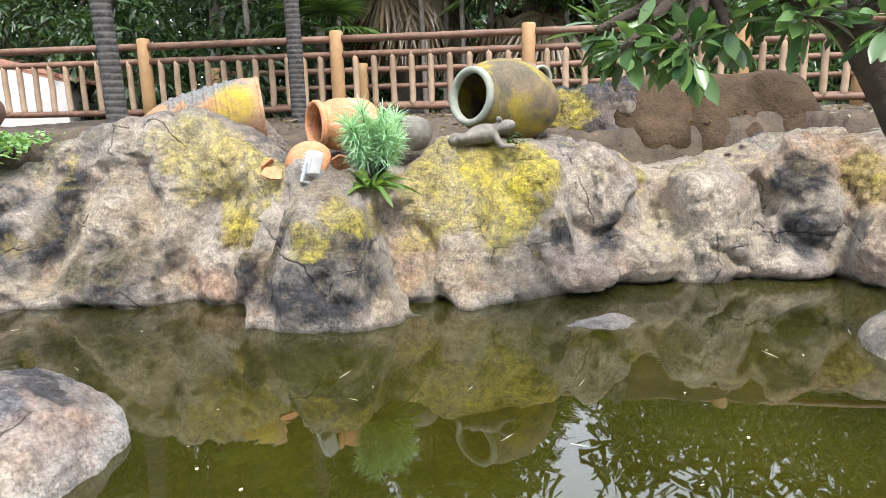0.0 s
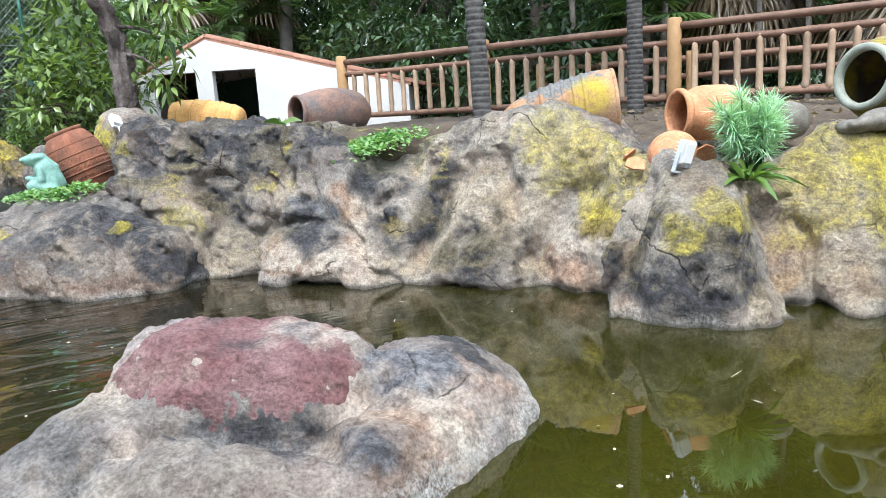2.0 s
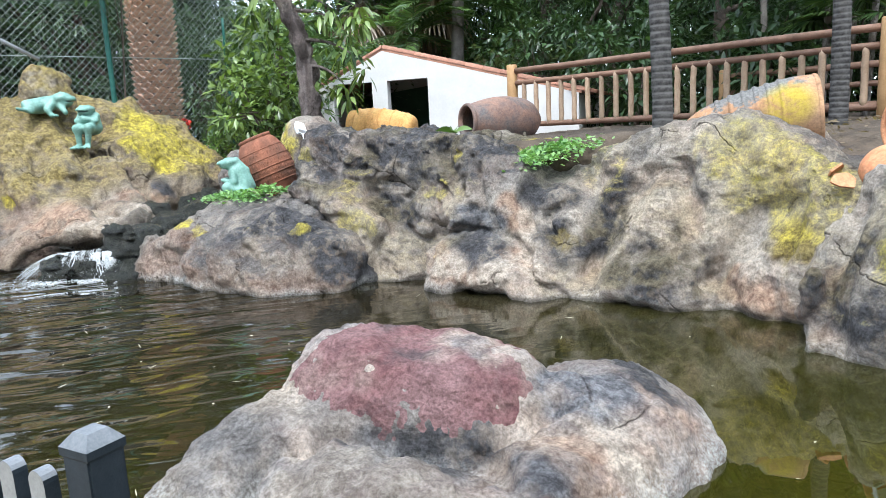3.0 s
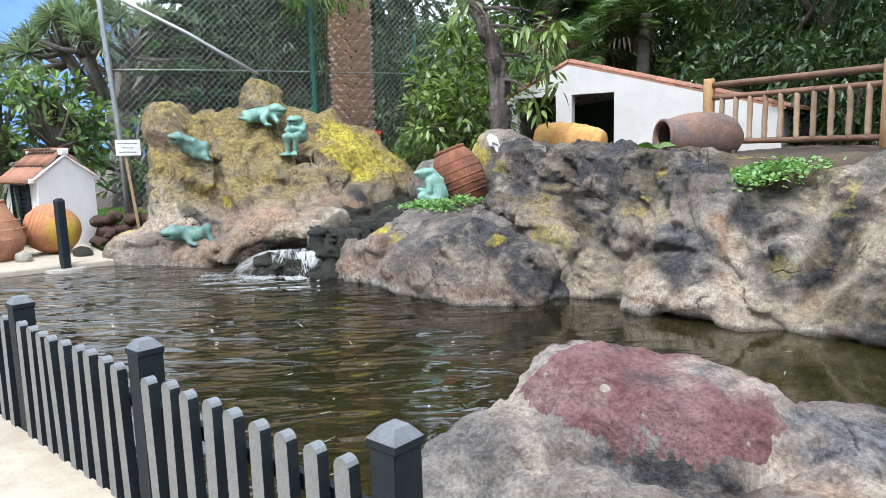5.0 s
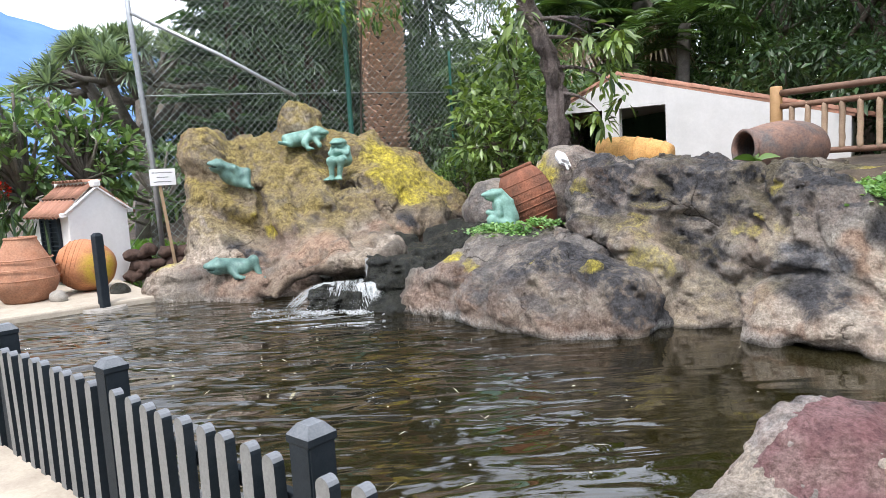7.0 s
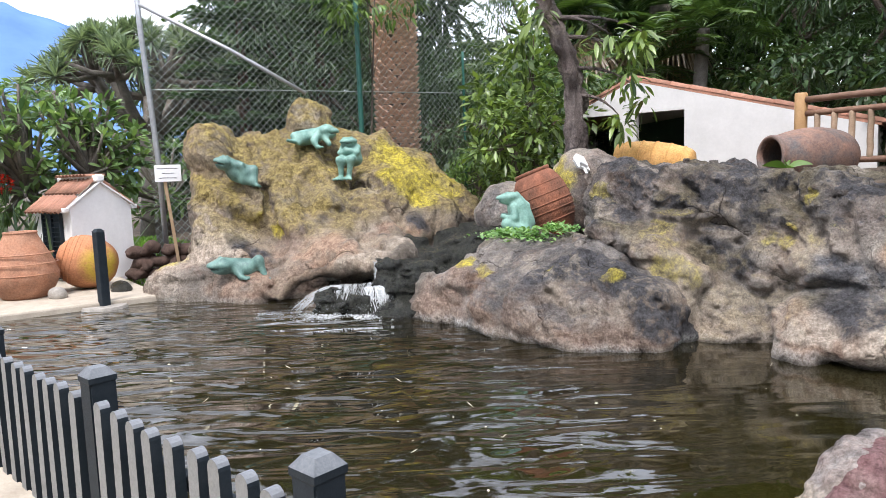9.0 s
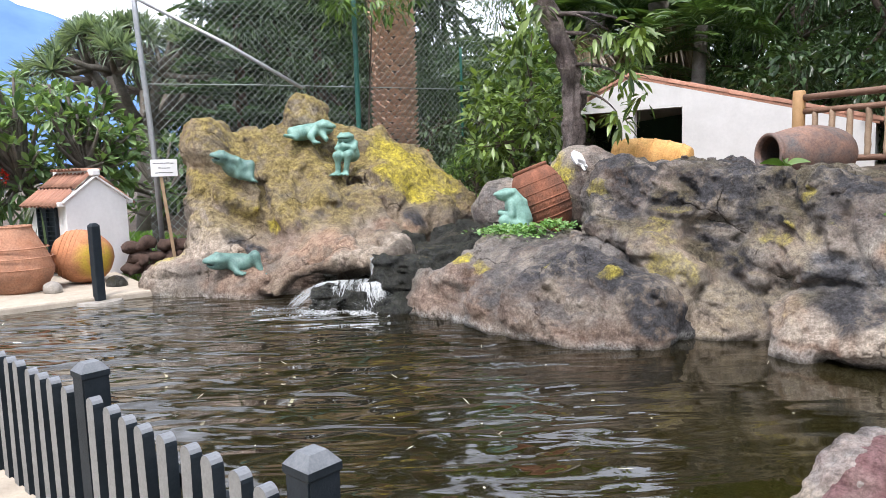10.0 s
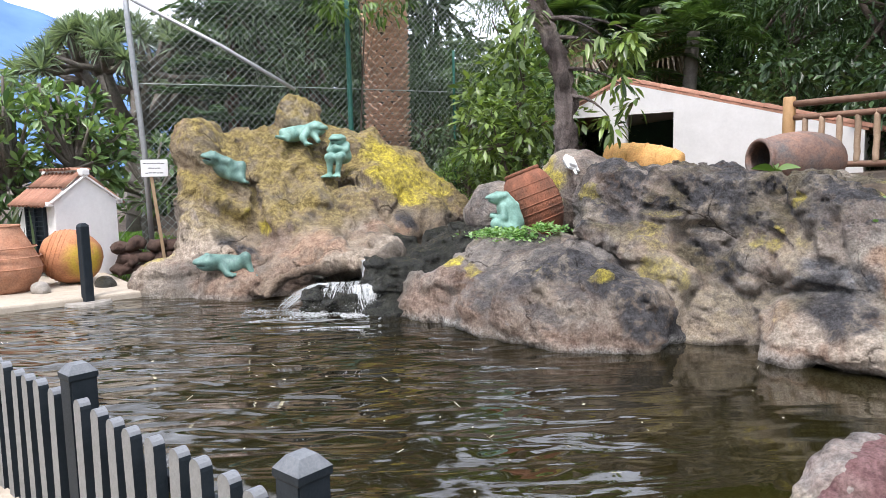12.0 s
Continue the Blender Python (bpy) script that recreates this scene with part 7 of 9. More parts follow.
# ---- little white house on the terrace ----
def build_hut():
    top = thing("pump_house", "small white plastered pump house with a tiled roof and dark shutter", "hut", at=pose(-14.36, 1.90, 0.05, 0, 0, 16))
    W, D, H, R = 0.98, 1.25, 1.22, 0.40
    bm = bmesh.new()
    pts = [(0, 0), (W, 0), (W, H), (W / 2, H + R), (0, H)]
    a = [bm.verts.new((0.0, y, z)) for y, z in pts]
    b = [bm.verts.new((-D, y, z)) for y, z in pts]
    bm.faces.new(a)
    bm.faces.new(b[::-1])
    for i in range(5):
        bm.faces.new((a[i], b[i], b[(i + 1) % 5], a[(i + 1) % 5]))
    bmesh.ops.recalc_face_normals(bm, faces=bm.faces[:])
    part("wall", bm, M_PLASTER_HUT, top)
    for y, nm in ((-0.06, "eaves"), (W + 0.06, "eaves")):
        bm = bmesh.new()
        box(bm, -D / 2 + 0.0, y, H - 0.03, D + 0.02, 0.10, 0.07, bevel=0.012)
        part(nm, bm, M_PLASTER_HUT, top)
    # gable coping
    for s in (0, 1):
        bm = bmesh.new()
        L = math.hypot(W / 2 + 0.1, R)
        ang = math.degrees(math.atan2(R, W / 2 + 0.05))
        box(bm, 0, 0, 0, 0.05, L - 0.04, 0.03, bevel=0.008)
        q = part("coping", bm, M_PLASTER_HUT, top)
        y = W * 0.22 if s == 0 else W * 0.78
        q.matrix_local = pose(0.02, y, H + R * 0.5 - 0.01, ang if s == 0 else -ang, 0, 0)
    bm = bmesh.new()
    box(bm, -D / 2, W / 2, H + R + 0.05, D + 0.12, 0.13, 0.1, bevel=0.02)
    part("ridge", bm, M_PLASTER_HUT, top)
    bm = bmesh.new()
    box(bm, 0.0, W / 2, H + R + 0.05, 0.10, 0.15, 0.12, bevel=0.035)
    part("ridge_end", bm, M_PLASTER_HUT, top)
    # barrel tiles down both slopes
    th = np.linspace(0, math.pi, 7)
    L, r = 0.40, 0.062
    v = []
    for x in (0, L):
        for q in (r * (1 - 0.15 * x / L), r * (1 - 0.15 * x / L) - 0.012):
            v += [(q * math.cos(t), x, q * math.sin(t)) for t in th]
    n = len(th)
    f = []
    for i in range(n - 1):
        f += [(i, 2 * n + i, 2 * n + i + 1, i + 1), (n + i, n + i + 1, 3 * n + i + 1, 3 * n + i), (i, i + 1, n + i + 1, n + i), (2 * n + i, 3 * n + i, 3 * n + i + 1, 2 * n + i + 1)]
    me = bpy.data.meshes.new("roof_tile")
    me.from_pydata(v, [], f)
    me.shade_smooth()
    ang = math.degrees(math.atan2(R, W / 2))
    rng = random.Random(8)
    for side in (0, 1):
        for c in range(9):
            for k in range(2):
                t = link_mesh("roof_tile", me, M_ROOFTILE, top)
                x = -0.10 - c * 0.132
                s = -0.16 + k * 0.34
                y, z = s, H + s * R / (W / 2) + 0.045 + rng.uniform(0, 0.01)
                t.matrix_local = pose(x, y, z, ang, 0, 0) if side == 0 else pose(x, W - y, z, -ang, 0, 0) @ pose(0, 0, 0, 0, 0, 180)
    for c in range(9):
        t = link_mesh("ridge_tile", me, M_ROOFTILE, top)
        t.matrix_local = pose(-0.14 - c * 0.12, W / 2 - 0.16, H + R + 0.085, 0, 0, 0) @ Matrix.Diagonal((1, 0.8, 0.7, 1))
    sh = bmesh.new()
    box(sh, -0.58, -0.012, 0.62, 0.62, 0.02, 1.02)
    shutter = part("shutter", sh, M_PICKET, top, "dark louvred shutter")
    for side in (0, 1):
        for i in range(13):
            bm = bmesh.new()
            box(bm, -0.43 - side * 0.29, -0.035, 0.16 + i * 0.075, 0.25, 0.045, 0.012, None)
            q = part("slat", bm, M_PICKET, shutter)
    bm = bmesh.new()
    for x in (-0.28, -0.58, -0.88):
        box(bm, x, -0.035, 0.62, 0.04, 0.05, 1.04)
    for z in (0.11, 1.13):
        box(bm, -0.58, -0.035, z, 0.56, 0.049, 0.04)
    part("frame", bm, M_PICKET, shutter)


build_hut()


def build_terrace_things():
    t = thing("bollard", "dark grey square wooden post standing at the water's edge", "post", at=pose(-12.15, 1.87, -0.1, 0, 0, 20))
    bm = bmesh.new()
    box(bm, 0, 0, 0.55, 0.115, 0.115, 1.12, bevel=0.01)
    part("shaft", bm, M_PICKET, t)
    bm = bmesh.new()
    bmesh.ops.create_cone(bm, cap_ends=True, segments=4, radius1=0.082, radius2=0.04, depth=0.035, matrix=pose(0, 0, 1.128, 0, 0, 45))
    part("cap", bm, M_PICKET, t)
    bm = bmesh.new()
    bmesh.ops.create_cone(bm, cap_ends=True, segments=20, radius1=0.3, radius2=0.27, depth=0.07, matrix=pose(0, 0, 0.1, 0, 0, 0))
    part("footing", bm, M_STONE, t, "round grey concrete footing")
    # low dark stone wall behind the terrace
    w = thing("stone_wall", "low rough wall of dark red stones", "wall", at=pose(-14.3, 2.75, 0.05, 0, 0, 70))
    rng = np.random.default_rng(12)
    for r in range(3):
        for c in range(6):
            g = Form(0.05).lump(0, 0, 0, 0.17 * rng.uniform(0.8, 1.15), 0.13, 0.105 * rng.uniform(0.85, 1.1), rng.uniform(-12, 12), 0)
            g.lump(0.05, 0.02, 0.01, 0.12, 0.1, 0.09)
            v, f = g.mesh((-0.3, -0.25, -0.2), (0.3, 0.25, 0.2), 0.04, lambda p, s=int(rng.integers(99)): 0.26 * fbm(p, 5.0, s, 3) - billow(p, 9.0, s, 0.02))
            arrays("stone", v, f, M_WALLSTONE, w).location = ((c + 0.5 * (r % 2)) * 0.29, 0, 0.1 + r * 0.18)
    for i, (x, y, z, s, lab) in enumerate(((-12.95, 2.25, 0.12, 0.16, "dark"), (-13.0, 1.45, 0.12, 0.13, "grey"), (-13.1, 0.62, 0.12, 0.14, "dark"))):
        g = Form(0.06).lump(0, 0, 0, s, s * 0.85, s * 0.75).lump(0.07, 0.03, 0.02, s * 0.7, s * 0.6, s * 0.6)
        v, f = g.mesh((-0.4, -0.4, -0.3), (0.4, 0.4, 0.3), 0.03, lambda p: 0.09 * fbm(p, 4.0, 70 + i, 3))
        ob = arrays("stone", v, f, M_STONE if lab == "grey" else M_DARKROCK)
        ob.location = (x, y, z)
        tagged(ob, "small %s stone propping the jars on the terrace" % lab, "stone", "terrace stones")
    # sign on a stake
    s = thing("sign", "small white lettered board on a wooden stake", "sign", at=pose(-13.95, 3.36, 0.3, 0, 0, 72))
    bm = bmesh.new()
    box(bm, 0.0, 0, 0.7, 0.05, 0.03, 1.5, pose(0, 0, 0, 0, -5, 0), 0.004)
    part("stake", bm, M_DRYWOOD, s)
    bm = bmesh.new()
    box(bm, -0.06, -0.03, 1.46, 0.40, 0.02, 0.27, bevel=0.004)
    board = part("board", bm, M_WHITE, s)
    for x0, x1, z in ((-0.22, 0.08, 1.535), (-0.15, 0.02, 1.46), (-0.20, 0.06, 1.385)):
        bm = bmesh.new()
        x = x0
        while x < x1:
            w2 = rng.uniform(0.02, 0.05)
            box(bm, x + w2 / 2, -0.042, z + rng.uniform(-0.004, 0.004), w2, 0.003, 0.014)
            x += w2 + 0.014
        part("lettering", bm, M_INK, board)


build_terrace_things()


# ---- netting with its poles ----
def build_net():
    top = thing("net_fence", "tall chain-link netting on steel poles behind the mound", "fence")
    X, y0, y1, z0, z1 = -14.35, 3.14, 11.2, 0.25, 6.6
    for nm, y, r, m, zt in (("pole", y0, 0.045, M_GALV, 6.2), ("green_post", 7.14, 0.05, M_GREENPOST, 7.0), ("green_post", 9.75, 0.03, M_GREENPOST, 4.2)):
        lean = 0.14 if nm == "pole" else 0.0
        arrays(nm, *tube([(X + 0.06, y + lean, 0), (X + 0.06, y + 0.8 * lean, 2), (X + 0.06, y, 4), (X + 0.06, y - 0.6 * lean, zt)], np.full(4, r), 12), m, top)
    arrays("brace", *tube([(X + 0.1, y0, 4.45), (-13.75, 4.4, 3.75), (-13.15, 5.42, 3.02)], (0.032, 0.032, 0.032), 10), M_GALV, top)
    arrays("tension_wire", *tube([(X + 0.03, y0, 3.12), (X + 0.03, 5.2, 3.2), (X + 0.03, y1, 3.36)], np.full(3, 0.009), 5), M_WIRE, top)
    s, pieces = 0.105, []
    span, h = y1 - y0, z1 - z0
    for sgn in (1, -1):
        k = -h
        while k < span:
            a0, a1 = max(0.0, -k), min(h, span - k)
            if a1 > a0:
                p0, p1 = (k + a0, a0), (k + a1, a1)
                if sgn < 0:
                    p0, p1 = (span - p0[0], p0[1]), (span - p1[0], p1[1])
                pieces.append(tube([(X + 0.004 * sgn, y0 + p0[0], z0 + p0[1]), (X + 0.004 * sgn, y0 + p1[0], z0 + p1[1])], (0.0038, 0.0038), 4, caps=False))
            k += s * 1.25
    m = arrays("netting", *join(pieces), M_WIRE, top, "grey diamond wire netting")
    m["kind"] = "stuff"


build_net()


# ---- waterfall ----
M_FOAM, _t, _b = nodes("white water", 0.25, spec=0.5)
_c = ramp(_t, tex_noise(_t, 18, 4, 0.6, where(_t)), (0.3, (0.55, 0.58, 0.58)), (0.6, (0.86, 0.88, 0.88)))
_t.links.new(_c, _b.inputs["Base Color"])
_b.inputs["Alpha"].default_value = 0.5


def build_waterfall():
    f = Form(0.07)
    # the block on the right of the fall, in ledges
    f.lump(-8.95, 4.75, 0.15, 0.5, 0.36, 0.38, 40).lump(-9.25, 4.72, 0.30, 0.42, 0.34, 0.26, 35).lump(-8.78, 4.45, -0.02, 0.34, 0.22, 0.2, 35).lump(-9.5, 5.05, 0.32, 0.5, 0.45, 0.24, 30)
    # stones in the basin
    f.lump(-9.72, 4.02, 0.06, 0.24, 0.16, 0.19, 30).lump(-9.32, 4.12, 0.02, 0.3, 0.16, 0.17, 30).lump(-9.05, 4.25, 0.0, 0.2, 0.18, 0.2).lump(-9.55, 4.42, 0.08, 0.5, 0.2, 0.2, 30).lump(-10.15, 4.6, -0.05, 0.4, 0.3, 0.3).lump(-10.6, 4.5, 0.0, 0.4, 0.25, 0.28, 30)
    # stream bed behind
    f.lump(-9.6, 5.6, 0.2, 1.0, 0.8, 0.42).lump(-9.9, 6.5, 0.35, 1.0, 0.8, 0.45).lump(-10.6, 5.6, 0.3, 0.5, 0.6, 0.4).lump(-10.0, 7.3, 0.6, 0.9, 0.6, 0.5)

    def rough(p):
        return -billow(p, (2.6, 2.6, 6.0), 501, 0.09) - billow(p, (6, 6, 15.0), 502, 0.045) + 0.14 * fbm(p, (6, 6, 13), 505, 3) + 0.05 * fbm(p, 18.0, 521, 2)

    v, fc = weathered(*f.mesh((-11.4, 3.6, -0.35), (-8.1, 8.0, 1.25), 0.032, rough, 0.25), 541, 0.012, 13.0)
    ob = arrays("cascade_rock", v, fc, M_DARKROCK)
    tagged(ob, "dark wet layered stones of the little cascade", "rock")
    fall = thing("waterfall", "white water tumbling over dark stones", "waterfall")
    rng = np.random.default_rng(77)
    across = np.array((0.35, 0.94, 0))
    toward = np.array((0.90, -0.42, 0))
    shape_v = np.array(((1, 0, 0), (-1, 0, 0), (0, 1, 0), (0, -1, 0), (0, 0, 1), (0, 0, -1)), float)
    shape_f = np.array(((0, 2, 4), (2, 1, 4), (1, 3, 4), (3, 0, 4), (2, 0, 5), (1, 2, 5), (3, 1, 5), (0, 3, 5)))

    def drops(c, sc):
        n = len(c)
        return (c[:, None] + shape_v[None] * sc[:, None]).reshape(-1, 3), (shape_f[None] + 6 * np.arange(n)[:, None, None]).reshape(-1, 3)

    def fan(n, start, spread, out, drop, side, size):
        """Drops strewn along the arcs of falling water, gathered in threads."""
        th = rng.integers(0, 26, n)
        s0, o0, d0 = rng.uniform(-1, 1, 26), rng.uniform(0.5, 1.0, 26), rng.uniform(0.75, 1.05, 26)
        k = rng.uniform(0, 1, n) ** 0.8
        c = np.array(start) + np.outer(spread * s0[th] + side * k, across) + np.outer(out * o0[th] * k, toward) - np.outer(drop * d0[th] * k ** 1.7, (0, 0, 1))
        c += rng.normal(0, 0.010, (n, 3)) * (0.4 + 1.4 * k)[:, None]
        s = size * rng.uniform(0.4, 1.2, n)
        return c, np.stack([s, s, s * rng.uniform(1.2, 3.5, n)], -1)

    fans = [fan(2600, (-9.38, 4.36, 0.27), 0.10, 0.42, 0.27, 0.0, 0.0065), fan(1300, (-9.66, 4.24, 0.29), 0.20, 0.24, 0.14, -0.06, 0.0045),
            fan(1500, (-9.85, 4.12, 0.27), 0.10, 0.14, 0.26, -0.5, 0.0045), fan(700, (-9.62, 4.55, 0.52), 0.05, 0.10, 0.28, 0.0, 0.005), fan(500, (-9.15, 4.30, 0.2), 0.12, 0.25, 0.2, 0.05, 0.005)]
    c, sc = np.vstack([q[0] for q in fans]), np.vstack([q[1] for q in fans])
    keep = rng.uniform(0, 1, len(c)) < 0.45
    c, sc = c[keep], sc[keep] * 0.8

    def threads(n, start, spread, out, drop, side, r):
        """Thin ribbons of water that follow the arcs of the fall."""
        k = np.linspace(0, 1, 9)
        res = []
        for i in range(n):
            s0, o0, d0 = rng.uniform(-1, 1), rng.uniform(0.35, 1.0), rng.uniform(0.8, 1.05)
            pts = np.array(start) + np.outer(spread * s0 + side * k + 0.012 * np.sin(9 * k + i), across) + np.outer(out * o0 * k, toward) - np.outer(drop * d0 * k ** 1.8, (0, 0, 1))
            res.append(tube(pts, r * rng.uniform(0.4, 1.3) * (0.5 + 0.8 * np.abs(np.sin(5 * k + 2.1 * i))), 5, 0.25, seed=i))
        return res

    strands = threads(55, (-9.38, 4.36, 0.28), 0.15, 0.40, 0.30, 0.0, 0.0045) + threads(40, (-9.66, 4.24, 0.29), 0.22, 0.24, 0.16, -0.06, 0.003)
    strands += threads(12, (-9.85, 4.12, 0.27), 0.10, 0.16, 0.27, -0.5, 0.003) + threads(24, (-9.62, 4.55, 0.54), 0.06, 0.10, 0.30, 0.0, 0.004)
    arrays("water_thread", *join(strands), M_FOAM, fall)["kind"] = "stuff"
    arrays("falling_water", *drops(c, sc), M_FOAM, fall)["kind"] = "stuff"
    # foam floating at the foot and drifting off
    n = 2000
    a = rng.uniform(0, 1, n)
    c = np.array((-8.95, 4.10, 0.004)) + np.outer(rng.normal(0, 0.10, n) - 1.75 * a ** 1.3, across * 0.55 + np.array((0.45, 0, 0))) + np.outer(rng.normal(0.03, 0.13, n), toward)
    c = c[(vnoise(c, (5, 5, 0), 9) > 0.5) | (rng.uniform(0, 1, n) < 0.12)]
    n = len(c)
    size = rng.uniform(0.003, 0.015, n)
    fly = rng.uniform(0, 1, n) < 0.2
    c[fly, 2] += rng.uniform(0, 0.14, fly.sum())
    size[fly] *= 0.3
    arrays("foam", *drops(c, np.stack([size, size, np.where(fly, size, size * 0.3)], -1)), M_FOAM, fall)["kind"] = "stuff"


build_waterfall()


# ---- palms on the bank ----
def ringed_trunk(name, label, x, y, z, height, r, seed, lean, mat):
    feather_palm(name, label, x, y, z, height, r, 12, 2.3, 0.55, M_PALM_DARK, seed, 0.05, lean, (-0.2, 1.0), True, mat)


M_RINGBARK, _t, _b = nodes("ringed grey palm bark", 0.9, spec=0.2)
_co = where(_t)
_w = _t.nodes.new("ShaderNodeTexWave")
_w.wave_type, _w.bands_direction = "BANDS", "Z"
_w.inputs["Scale"].default_value, _w.inputs["Distortion"].default_value, _w.inputs["Detail"].default_value = 5.2, 1.6, 3
_t.links.new(_co, _w.inputs[0])
_c = mixed(_t, ramp(_t, mult(_t, mult(_t, _w.outputs["Fac"], 0.6), mult(_t, tex_noise(_t, 9, 5, 0.7, _co), 0.7), "ADD"), (0.3, (0, 0, 0)), (0.62, (1, 1, 1))), (0.12, 0.115, 0.11), ramp(_t, tex_noise(_t, 14, 5, 0.7, _co), (0.35, (0.025, 0.023, 0.023)), (0.65, (0.085, 0.08, 0.075))))
_t.links.new(_c, _b.inputs["Base Color"])
bump(_t, _b, _w.outputs["Fac"], 0.35, 0.012)
ringed_trunk("ringed_palm", "slender palm with a dark ringed trunk on the bank", -3.20, 6.85, 1.38, 4.6, 0.082, 3, (-0.35, 0.1), M_RINGBARK)
ringed_trunk("ringed_palm", "slender palm with a dark ringed trunk before the railing", -2.22, 9.5, 1.40, 5.2, 0.085, 5, (-0.1, 0.1), M_RINGBARK)


# ---- great date palm ----
def build_date_palm():
    top = thing("date_palm", "massive date palm trunk covered with cut leaf stubs", "palm tree", at=pose(-15.05, 8.5, 0.6))
    r, h = 0.40, 13.5
    k = np.linspace(0, 1, 10)
    arrays("trunk", *tube(np.stack([0 * k, 0 * k, -0.3 + (h + 0.3) * k], -1), np.full(10, r), 20, 0.02), M_BARK, top)
    # one stub: a blunt scale that points up and out
    v = [(-0.125, -0.02, -0.045), (0.125, -0.02, -0.045), (0.07, 0.0, 0.05), (-0.07, 0.0, 0.05), (-0.105, 0.055, 0.012), (0.105, 0.055, 0.012), (0.05, 0.095, 0.055), (-0.05, 0.095, 0.055)]
    f = [(0, 1, 5, 4), (4, 5, 6, 7), (1, 2, 6, 5), (3, 0, 4, 7), (2, 3, 7, 6)]
    me = bpy.data.meshes.new("leaf_stub")
    me.from_pydata(v, [], f)
    rng = random.Random(2)
    n = 0
    for row in range(36):
        for c in range(12):
            a = math.radians(c * 30 + (row % 2) * 15 + rng.uniform(-3, 3))
            z = 1.0 + row * 0.118 + rng.uniform(-0.008, 0.008)
            if not (-2.2 < a - math.radians(0) < 1.2 or a > math.radians(230)):
                continue
            s = link_mesh("leaf_stub", me, M_DATE, top)
            sc = rng.uniform(1.05, 1.3)
            s.matrix_local = pose(r * math.cos(a), r * math.sin(a), z, 0, rng.uniform(-6, 6), math.degrees(a) - 90) @ Matrix.Diagonal((sc, sc, sc, 1))
            n += 1
    g = np.random.default_rng(6)
    out = []
    for i in range(26):
        a, e = 2.4 * i, g.uniform(-0.3, 1.1)
        out.append(feather_frond(g, (0, 0, h), (math.cos(a) * math.cos(e), math.sin(a) * math.cos(e), math.sin(e)), 3.2 * g.uniform(0.8, 1.1), 0.5, 0.04, g.uniform(0.3, 0.6)))
    arrays("crown", *join(out), M_PALM, top)


build_date_palm()


# ---- frangipani with its big leaves ----
def frangipani(name, label, base, nodes_at, tips, per, leaf, width, mat, seed, r0=0.09, flowers=0, flower_mat=None, bark=None):
    """A fleshy-branched tree: limbs from base through nodes to tips, each with a whorl of large leaves."""
    rng = np.random.default_rng(seed)
    top = thing(name, label, "tree")
    b = np.array(base, float)
    pieces, cs, ax = [], [], []
    nd = [np.array(q, float) for q in nodes_at]
    path = [b] + nd
    t = np.array(path)
    q = np.linspace(0, len(path) - 1, 8 * len(path))
    pts = np.stack([np.interp(q, np.arange(len(path)), t[:, i]) for i in range(3)], -1)
    pieces.append(tube(pts, r0 * np.linspace(1.2, 0.6, len(q)), 10, 0.06, seed=seed))
    for tip in tips:
        tip = np.array(tip, float)
        j = int(np.argmin([np.linalg.norm(tip - w) for w in nd]))
        mid = (nd[j] + tip) / 2 + np.array((0, 0, -0.06)) + 0.08 * ball(rng, 1)[0]
        k = np.linspace(0, 1, 7)[:, None]
        pts = (1 - k) ** 2 * nd[j] + 2 * k * (1 - k) * mid + k ** 2 * tip
        pieces.append(tube(pts, r0 * (0.5 - 0.28 * k[:, 0]), 7, 0.05, seed=seed))
        cs.append(tip)
        ax.append(unit(tip - mid))
    arrays("trunk", *join(pieces), bark or M_BARK_GREY, top)
    cs, ax = np.array(cs), np.array(ax)
    c, a = np.repeat(cs, per, 0), np.repeat(ax, per, 0)
    d = unit(ball(rng, len(c)) + 0.6 * a + np.array((0, 0, 0.02)))
    v, f = blades(c + 0.04 * d - a * rng.uniform(0, 0.12, (len(c), 1)), d, leaf * rng.uniform(0.7, 1.15, len(c)), width * rng.uniform(0.8, 1.15, len(c)), 5, 0.28, rng.uniform(0.0, 0.28, len(c)), 0.12, rng=rng, peak=0.6)
    arrays("crown", v, f, mat, top)
    if flowers:
        fc = cs[rng.integers(0, len(cs), flowers)] + 0.10 * ball(rng, flowers) + np.array((0, 0, 0.06))
        c = np.repeat(fc, 5, 0)
        d = unit(ball(rng, len(c)) + np.array((0.4, -0.4, 0.4)))
        arrays("blossom", *blades(c, d, 0.05, 0.035, 2, 0.2, 0.1, 0.5, rng=rng), flower_mat or M_WHITEFLOWER, top, "white blossoms")
    return top


M_WHITEFLOWER = leaf_material("white petal", (0.6, 0.6, 0.5), (0.85, 0.85, 0.78))
rngp = np.random.default_rng(15)
tips = [(0.82, 4.9, 1.99), (0.95, 4.78, 1.87), (1.19, 5.04, 2.05), (1.23, 4.8, 1.9), (1.53, 5.18, 2.12), (1.59, 4.95, 1.98), (1.29, 4.68, 1.83), (1.08, 5.16, 2.16), (1.93, 4.89, 2.1), (1.98, 4.67, 2.02), (2.25, 4.45, 1.95), (2.23, 4.81, 2.11), (1.78, 5.11, 2.2), (1.3, 5.2, 2.4), (0.9, 5.1, 2.5), (1.7, 4.8, 2.6), (2.4, 4.6, 2.5), (1.2, 4.8, 2.8), (2.1, 5.2, 2.8), (2.8, 4.4, 2.7)]
